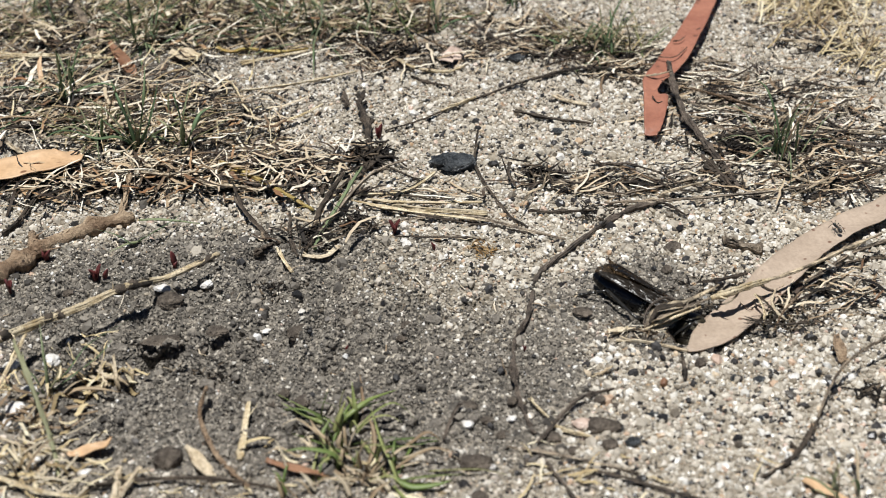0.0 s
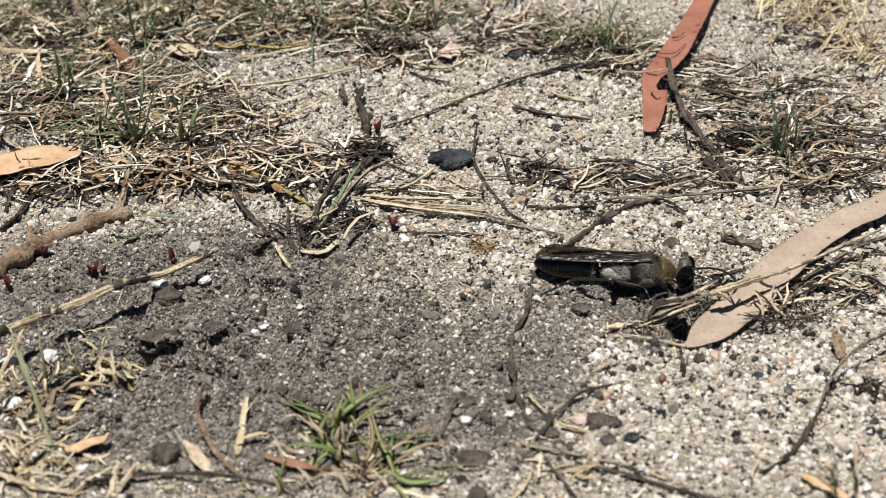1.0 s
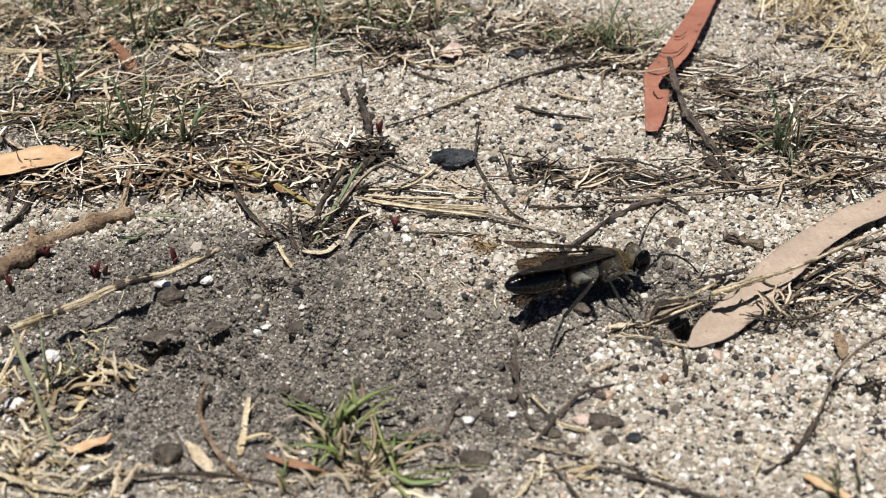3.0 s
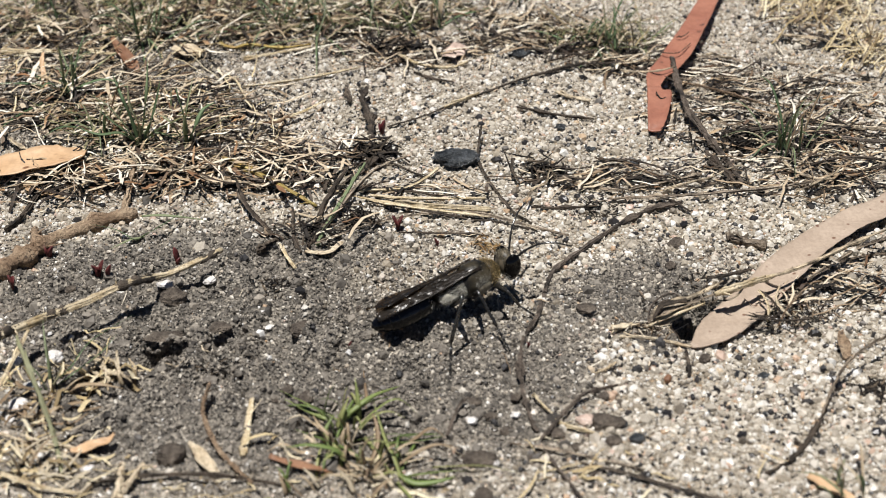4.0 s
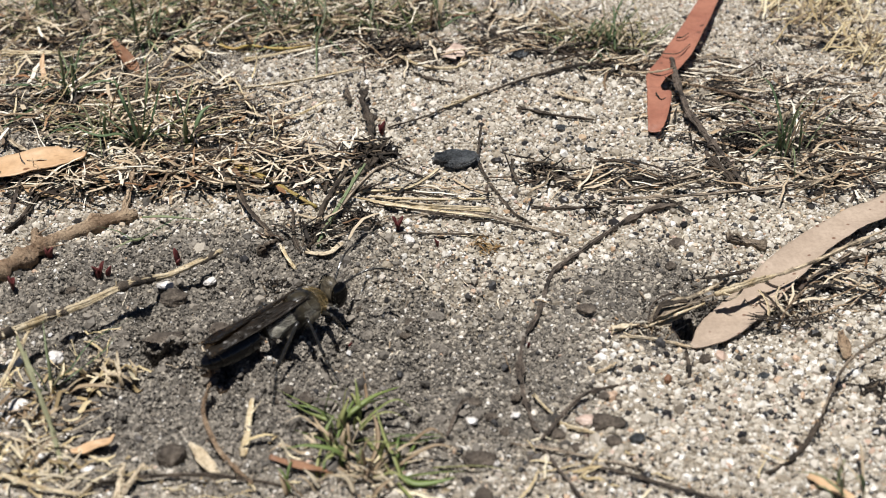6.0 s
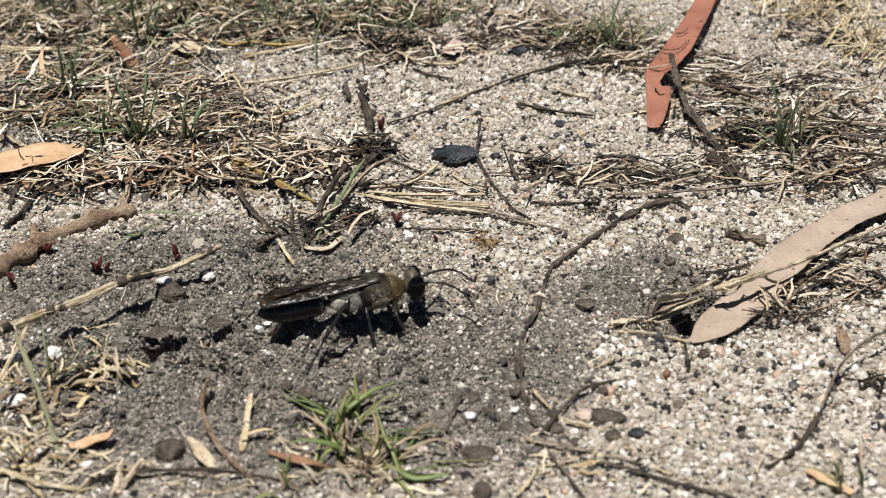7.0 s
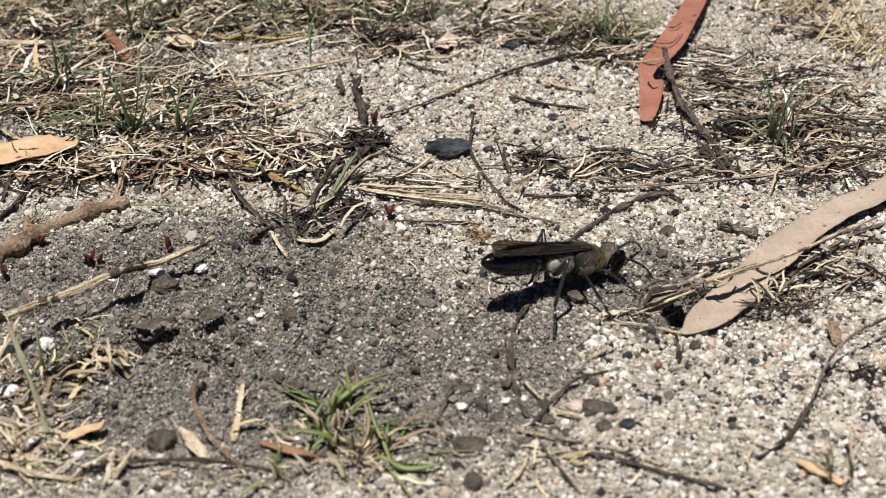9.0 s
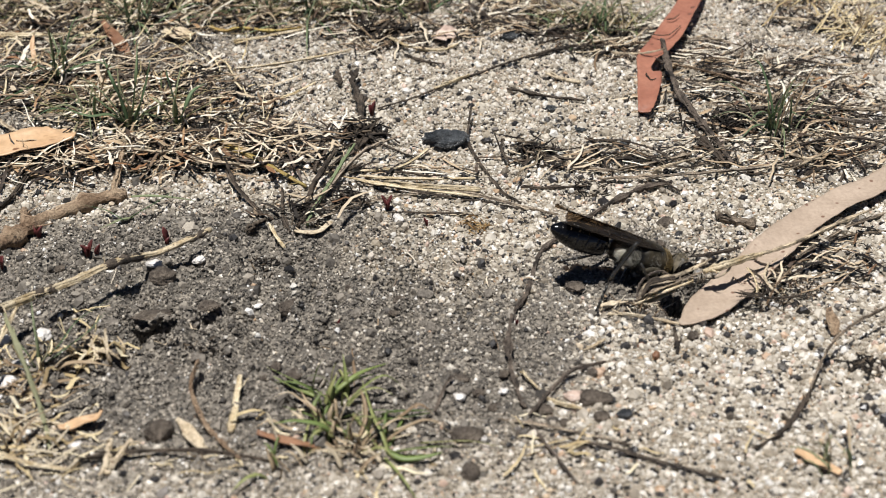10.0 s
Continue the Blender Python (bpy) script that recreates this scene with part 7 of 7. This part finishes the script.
    # abdomen: overlapping rings
    prof = smooth_line([Vector(p) for p in ((-6.6, 0.9, 0), (-7.1, 1.75, 0), (-8.6, 2.3, 0), (-11.4, 2.5, 0), (-13.8, 2.3, 0), (-15.9, 1.7, 0), (-17.3, 0.9, 0), (-17.8, 0.2, 0))], 8)

    def radius(x):
        return next((p.y for p in prof if p.x <= x), 0.1)
    cuts = [-6.5, -9.6, -11.6, -13.4, -15.0, -16.4, -17.8]
    gaster = None
    for a, b in zip(cuts, cuts[1:]):
        rows = []
        for i in range(9):
            x = a + (b - a - 0.05) * i / 8
            r = radius(x) * (0.99 + 0.018 * math.sin(math.pi * i / 8))
            rows.append((x, r * 0.97, r * 0.9 - 0.1, -r - 0.1))
        bm = bmesh.new()
        loft(bm, rows, 24)
        gaster = part("abdomen", bm, M_GASTER, w, "glossy black abdomen") if gaster is None else gaster
        if a != cuts[0]:
            part("abdomen_ring", bm, M_GASTER, gaster)
    bm = bmesh.new()
    fuzz(bm, [(-6.6, 1.2, 1.0, -1.2), (-7.0, 1.75, 1.5, -1.9), (-7.7, 2.1, 1.8, -2.2)], 420, rng, -7.6, -6.7, 0.4, False, 1.6)
    part("silver_fringe", bm, M_WHITEHAIR, gaster, "narrow fringe of silver hair")
    # wings
    fore, hind = wing_mesh(20.0, 4.7, 0.76), wing_mesh(13.5, 3.4, 0.62)
    for s in (-1, 1):
        for key, bm0, size in (("fore", fore, (20.0, 4.7)), ("hind", hind, (13.5, 3.4))):
            bm = bm0.copy()
            vm = vein_mesh(*size)
            if s < 0:
                for b2 in (bm, vm):
                    bmesh.ops.transform(b2, matrix=Matrix.Diagonal((1, -1, 1, 1)), verts=b2.verts)
            ob = part("wing", bm, M_WING, w, "smoky translucent wing")
            part("vein", vm, M_VEIN, ob)
            parts[key, s] = ob
        ob = part("antenna", antenna_mesh(), M_LEG, w, "long curved black antenna")
        parts["antenna", s] = ob
        for i, (ax, ay, az, fx, fy, l1, l2, l3, th) in enumerate(LEGS):
            parts["thigh", i, s] = part("femur", limb_mesh(l1, 0.32 * th, 0.2 * th, 0.12, 0, i), M_LEG, w)
            parts["shin", i, s] = part("tibia", limb_mesh(l2, 0.15 * th, 0.2 * th, 0.0, 9, i), M_LEG, w)
            parts["foot", i, s] = part("tarsus", foot_mesh(l3, 0.14 * th, i), M_LEG, w)
    for i, (ax, ay, az, *_) in enumerate(LEGS):
        for s in (-1, 1):
            bm = bmesh.new()
            ellipsoid(bm, (ax + 0.1, ay * s * 0.85, az + 0.25), (0.75, 0.65, 0.85), (0, 0, 0), 2)
            part("coxa", bm, M_LEG, w)
    fore.free(), hind.free()
    return parts


WASP = build_wasp()


def build_ant():
    """A small black ant: x forwards, origin at its feet."""
    am = 0.72 * MM
    a = tagged(new("ant"), "tiny black ant walking on a tan leaf", "ant")

    def blob_part(name, c, r):
        bm = bmesh.new()
        bmesh.ops.create_icosphere(bm, subdivisions=2, radius=1)
        bmesh.ops.transform(bm, matrix=Matrix.Translation(Vector(c) * am) @ Matrix.Diagonal((*(k * am for k in r), 1)), verts=bm.verts)
        part(name, bm, M_LEG, a)
    blob_part("head", (1.75, 0, 0.85), (0.5, 0.45, 0.38))
    blob_part("thorax", (0.6, 0, 0.85), (0.75, 0.3, 0.3))
    blob_part("abdomen", (-1.1, 0, 0.8), (0.85, 0.52, 0.5))
    for s in (-1, 1):
        for x0, x1 in ((1.0, 1.9), (0.6, 0.5), (0.2, -1.1)):
            bm = bmesh.new()
            tube(bm, [Vector(p) * am for p in ((x0, 0.2 * s, 0.8), ((x0 + x1) / 2, 0.85 * s, 1.25), (x1, 1.45 * s, 0.02))], [0.1 * am, 0.08 * am, 0.05 * am], 5)
            part("leg", bm, M_LEG, a)
        bm = bmesh.new()
        tube(bm, [Vector(p) * am for p in ((2.0, 0.2 * s, 1.0), (2.5, 0.6 * s, 1.35), (3.2, 0.8 * s, 0.9))], [0.06 * am, 0.05 * am, 0.04 * am], 5)
        part("antenna", bm, M_LEG, a)
    return a


ANT = build_ant()


# ---- what moves ----
LEAN = -9   # the wasp leans to its left


def at(x, y, z, yaw, pitch, roll=LEAN):
    """The wasp's pose: place in mm, heading, nose-up tilt and lean in degrees."""
    return Matrix.Translation(Vector((x, y, z)) * MM) @ Euler((radians(roll), -radians(pitch), radians(yaw))).to_matrix().to_4x4()


def between(rows, t):
    """Pose at t, eased from row to row."""
    for (a, ma), (b, mb) in zip(rows, rows[1:]):
        if t <= b + 1e-6:
            k = min(1, max(0, (t - a) / (b - a)))
            if b - a > 0.6:
                k = k * k * (3 - 2 * k)
            q = ma.to_quaternion().slerp(mb.to_quaternion(), k)
            return Matrix.LocRotScale(ma.translation.lerp(mb.translation, k), q, None)
    return rows[-1][1]


def value(rows, t):
    for a, b in zip(rows, rows[1:]):
        if t <= b[0] + 1e-6:
            k = (t - a[0]) / (b[0] - a[0])
            return [u + (v - u) * k for u, v in zip(a[1:], b[1:])]
    return list(rows[-1][1:])


def along(a, b, hint):
    """Pose at a with x towards b and z near hint."""
    x = (b - a).normalized()
    y = hint.cross(x)
    y = y.normalized() if y.length > 1e-9 else Vector((0, 1, 0))
    return Matrix.Translation(a) @ Matrix((x, y, x.cross(y))).transposed().to_4x4()


def leg_poses(body, foot, i, s):
    """Thigh, shin and foot poses in the wasp's space, with the claw at foot (world, metres)."""
    ax, ay, az, fx, fy, l1, l2, l3, th = LEGS[i]
    inv = body.inverted()
    hip = Vector((ax, ay * s, az)) * WS
    tip = inv @ foot
    up = (inv.to_3x3() @ Vector((0, 0, 1))).normalized()
    flat = hip - tip
    flat -= up * flat.dot(up)
    flat = flat.normalized() if flat.length > 1e-6 else Vector((0, -s, 0))
    ankle = tip + (flat * 0.90 + up * 0.42) * l3 * WS
    d = ankle - hip
    a, b = l1 * WS, l2 * WS
    dist = min(d.length, (a + b) * 0.985)
    dist = max(dist, abs(a - b) * 1.05)
    d = d.normalized()
    ankle = hip + d * dist
    c = (a * a + dist * dist - b * b) / (2 * a * dist)
    n = up * (0.5 if s < 0 else 0.1) + Vector((0, s, 0)) * 0.9 - Vector((0.25, 0, 0))
    n = n - d * n.dot(d)
    n = n.normalized()
    knee = hip + d * a * c + n * a * math.sqrt(max(0, 1 - c * c))
    toe = ankle + (tip - ankle).normalized() * l3 * WS
    return along(hip, knee, up), along(knee, ankle, up), along(ankle, toe, up)


def motions():
    body_rows = [
        (0, at(37.9, -20.7, -0.9, -31, -15)),
        (0.1, at(36.7, -15.6, 2.6, -22, -2)),
        (0.2, at(31.9, -14.2, 3.2, -12, 2)),
        (0.4, at(31.0, -13.3, 3.4, -12, 2)),
        (0.6, at(31.2, -12.7, 3.4, -11, 2)),
        (1, at(31.3, -12.4, 3.4, -10, 2)),
        (1.4, at(31.2, -11.7, 3.4, -9, 2)),
        (1.6, at(29.0, -14.4, 5.0, -10, 1)),
        (1.8, at(29.4, -14.8, 4.6, 7, -7)),
        (2, at(29.3, -15.2, 4.7, 11, -6)),
        (2.2, at(27.7, -15.7, 6.2, 19, 2)),
        (2.4, at(28.9, -14.3, 5.6, 27, -9)),
        (2.5, at(29.0, -14.5, 5.6, 28, -9)),
        (2.7, at(28.6, -14.1, 5.6, 28, -9)),
        (3.8, at(3.2, -19.2, 5.6, 30, 8)),
        (4, at(2.8, -19.5, 5.7, 30, 9)),
        (4.2, at(2.3, -19.8, 5.6, 29, 7)),
        (4.3, at(0.0, -19.2, 5.5, 24, -1)),
        (4.4, at(-3.9, -18.8, 5.5, 32, 2)),
        (4.5, at(-5.8, -21.1, 5.4, 36, 8)),
        (4.8, at(-5.9, -21.2, 5.3, 36, 6)),
        (5, at(-10.7, -19.4, 5.3, 32, 0)),
        (5.1, at(-14.2, -21.8, 5.5, 42, 9)),
        (5.2, at(-17.4, -23.3, 5.4, 49, 8)),
        (5.3, at(-20.5, -24.5, 5.3, 43, 6)),
        (5.4, at(-23.6, -27.2, 5.6, 36, 5)),
        (5.5, at(-24.8, -27.8, 5.7, 43, 8)),
        (5.7, at(-24.8, -28.7, 5.6, 43, 7)),
        (6.8, at(-17.4, -22.3, 5.6, 30, -1)),
        (6.9, at(-14.2, -23.9, 5.9, 12, 5)),
        (7, at(-12.4, -23.9, 6.0, 12, 5)),
        (7.3, at(-12.4, -23.5, 6.0, 11, 5)),
        (7.4, at(-10.6, -21.2, 6.3, 2, 1)),
        (7.5, at(-6.3, -20.3, 6.2, -0, -2)),
        (7.6, at(-3.0, -20.1, 6.1, -1, -2)),
        (8.1, at(-2.3, -20.0, 6.2, 2, -1)),
        (8.3, at(4.0, -18.9, 6.1, 11, 1)),
        (8.4, at(6.3, -17.9, 6.2, 7, 1)),
        (8.5, at(7.1, -18.5, 6.1, 7, 0)),
        (8.6, at(7.0, -18.6, 6.1, 7, -1)),
        (8.7, at(8.8, -17.8, 6.1, 5, -2)),
        (8.8, at(12.8, -16.2, 6.0, 6, -3)),
        (8.9, at(17.1, -15.9, 5.5, 20, -12)),
        (9, at(21.0, -16.0, 5.4, 27, -15)),
        (9.2, at(22.5, -15.8, 5.4, 25, -14)),
        (9.4, at(22.9, -15.5, 5.3, 23, -13)),
        (9.5, at(25.6, -15.7, 5.3, 14, -16)),
        (9.6, at(29.0, -17.2, 4.7, 17, -21)),
        (9.7, at(31.0, -16.4, 4.6, 7, -23)),
        (9.8, at(31.5, -16.2, 4.4, 8, -26)),
        (9.9, at(31.6, -16.0, 4.5, 8, -24)),
        (10, at(32.3, -15.5, 4.0, 13, -27))    ]
    times = [k / 10 for k in range(101)]
    body = [between(body_rows, t) for t in times]
    walk(WASP["wasp"], list(zip(times, body)))

    # wings: how far they are spread, 0 to 1
    spread = [(0, 0.07), (0.2, 0.02), (2.0, 0.02), (2.2, 0.14), (2.4, 0.03), (2.9, 0.03), (3.0, 0.4), (3.1, 0.05), (3.7, 0.05), (3.8, 0.22), (3.9, 0.02), (4.2, 0.02), (4.3, 1), (4.4, 0.03), (4.9, 0.02), (5.0, 0.1),
              (5.1, 0.03), (5.4, 0.12), (5.5, 0.36), (5.6, 0.03), (6.0, 0.05), (6.1, 0.7), (6.2, 0.05), (6.7, 0.1), (6.8, 0.9), (6.9, 0.03), (7.3, 0.03), (7.4, 0.14), (7.5, 1), (7.6, 0.03),
              (8.2, 0.02), (8.3, 0.2), (8.4, 0.02), (8.7, 0.03), (8.8, 0.38), (8.9, 0.03), (9.0, 0.03), (9.1, 0.8), (9.2, 0.02), (9.4, 0.03), (9.5, 0.6), (9.6, 0.8), (9.7, 0.1), (9.8, 0.03), (10, 0.1)]
    for s in (-1, 1):
        for key, x, y, z, yaw0, yaw1, p0, p1, r0 in (("fore", 2.8, 2.0, 2.45, 1.2, 24, -0.9, 30, 8), ("hind", 1.4, 1.8, 2.25, 0.4, 16, -0.9, 19, 8)):
            rows = []
            for t in times:
                k = value(spread, t)[0] * (1 if s > 0 else 0.35)
                yaw, p, roll = yaw0 + (yaw1 - yaw0) * k, p0 + (p1 - p0) * k, r0 - (r0 + 26) * k
                m = Matrix.Translation(Vector((x, y * s, z)) * WS) @ Euler((0, 0, -radians(yaw) * s)).to_matrix().to_4x4()
                m = m @ Euler((0, radians(p), 0)).to_matrix().to_4x4() @ Euler((-radians(roll) * s, 0, 0)).to_matrix().to_4x4()
                rows.append((t, m))
            walk(WASP[key, s], rows)

    # feelers: time, lift and spread of the near one, then of the far one
    feel = [(0, -40, 15, -30, 15), (1.4, -38, 18, -25, 18), (1.6, -32, 22, 5, 22), (2.1, -30, 24, 12, 25), (2.4, -30, 24, 32, 22), (2.7, -30, 26, 34, 24), (3.8, 5, 34, 30, 30), (4.5, 4, 34, 40, 34),
            (4.8, 6, 36, 42, 30), (5.3, -8, 30, 16, 26), (5.7, -6, 26, 16, 24), (6.8, -2, 22, 6, 22), (7.0, -34, 14, -26, 14), (7.3, -34, 14, -24, 14), (7.5, 6, 20, 18, 22), (7.6, 14, 22, 24, 20), (8.1, 14, 22, 24, 20),
            (8.4, -10, 22, 6, 22), (8.6, -42, 18, -12, 20), (8.9, -36, 18, -26, 18), (9.0, -34, 18, -8, 22), (9.2, -44, 16, -36, 16), (9.5, -40, 16, -34, 16), (10, -40, 16, -30, 16)]
    for s in (-1, 1):
        rows = []
        for t in times:
            v = value(feel, t)
            lift, out = (v[0], v[1]) if s < 0 else (v[2], v[3])
            wob = 3 * math.sin(t * 9 + s)
            rows.append((t, Matrix.Translation(Vector((9.3, 0.75 * s, 0.4)) * WS) @ Euler((0, -radians(lift + wob), radians(out) * s)).to_matrix().to_4x4()))
        walk(WASP["antenna", s], rows)

    # how far the legs are drawn in while it works at the burrow
    tuck = [(0, 1), (1.5, 1), (1.7, 0.6), (2.7, 0.5), (3.3, 0), (9.2, 0), (9.7, 0.3), (10, 0.35)]
    TUCKED = [(8.5, 4.0), (3.5, 5.5), (-16.0, 5.5)]

    # legs: feet stay planted until the body has moved on, then step
    for s in (-1, 1):
        for i, leg in enumerate(LEGS):
            def rest(m, k):
                fold = value(tuck, times[k])[0]
                gx, gy = leg[3] + (TUCKED[i][0] - leg[3]) * fold, (leg[4] + (TUCKED[i][1] - leg[4]) * fold) * (0.62 if s > 0 else 1)
                p = m @ (Vector((gx, gy * s, 0)) * WS)
                return Vector((p.x, p.y, (float(height(p.x / MM, p.y / MM)) + 0.3) * MM))
            foot = rest(body[0], 0)
            poses = [[], [], []]
            phase = (i + (s > 0)) % 2
            for k, t in enumerate(times):
                goal = rest(body[min(k + 1, len(body) - 1)], min(k + 1, len(body) - 1))
                miss = (goal - foot).length / MM
                if miss > 5.0 or (miss > 2.2 and k % 2 == phase):
                    foot = goal
                for rows, m in zip(poses, leg_poses(body[k], foot, i, s)):
                    rows.append((t, m))
            for key, rows in zip(("thigh", "shin", "foot"), poses):
                walk(WASP[key, i, s], rows)

    # the root is pushed aside as the wasp steps back over it
    walk(ROOT, [(0, ROOT_PUSHED), (2.9, ROOT_PUSHED), (3.2, pose(0, 0, 0)), (10, pose(0, 0, 0))])

    # the ant crosses the leaf's edge and stays under it
    def crawl(x, y, z, yaw, pitch):
        return at(x, y, z, yaw, pitch, 0)
    walk(ANT, [(0, crawl(66.3, 1.5, 2.6, 105, 0)), (0.1, crawl(65.7, 4.1, 2.6, 105, 0)), (0.2, crawl(65.4, 6.4, 2.0, 100, -40)), (0.3, crawl(65.8, 7.4, 0.9, 40, -50)),
               (0.5, crawl(67.0, 6.4, 0.7, -40, 0)), (0.9, crawl(68.8, 3.2, 0.3, -70, 0)), (10, crawl(68.8, 3.2, 0.3, -70, 0))])


motions()
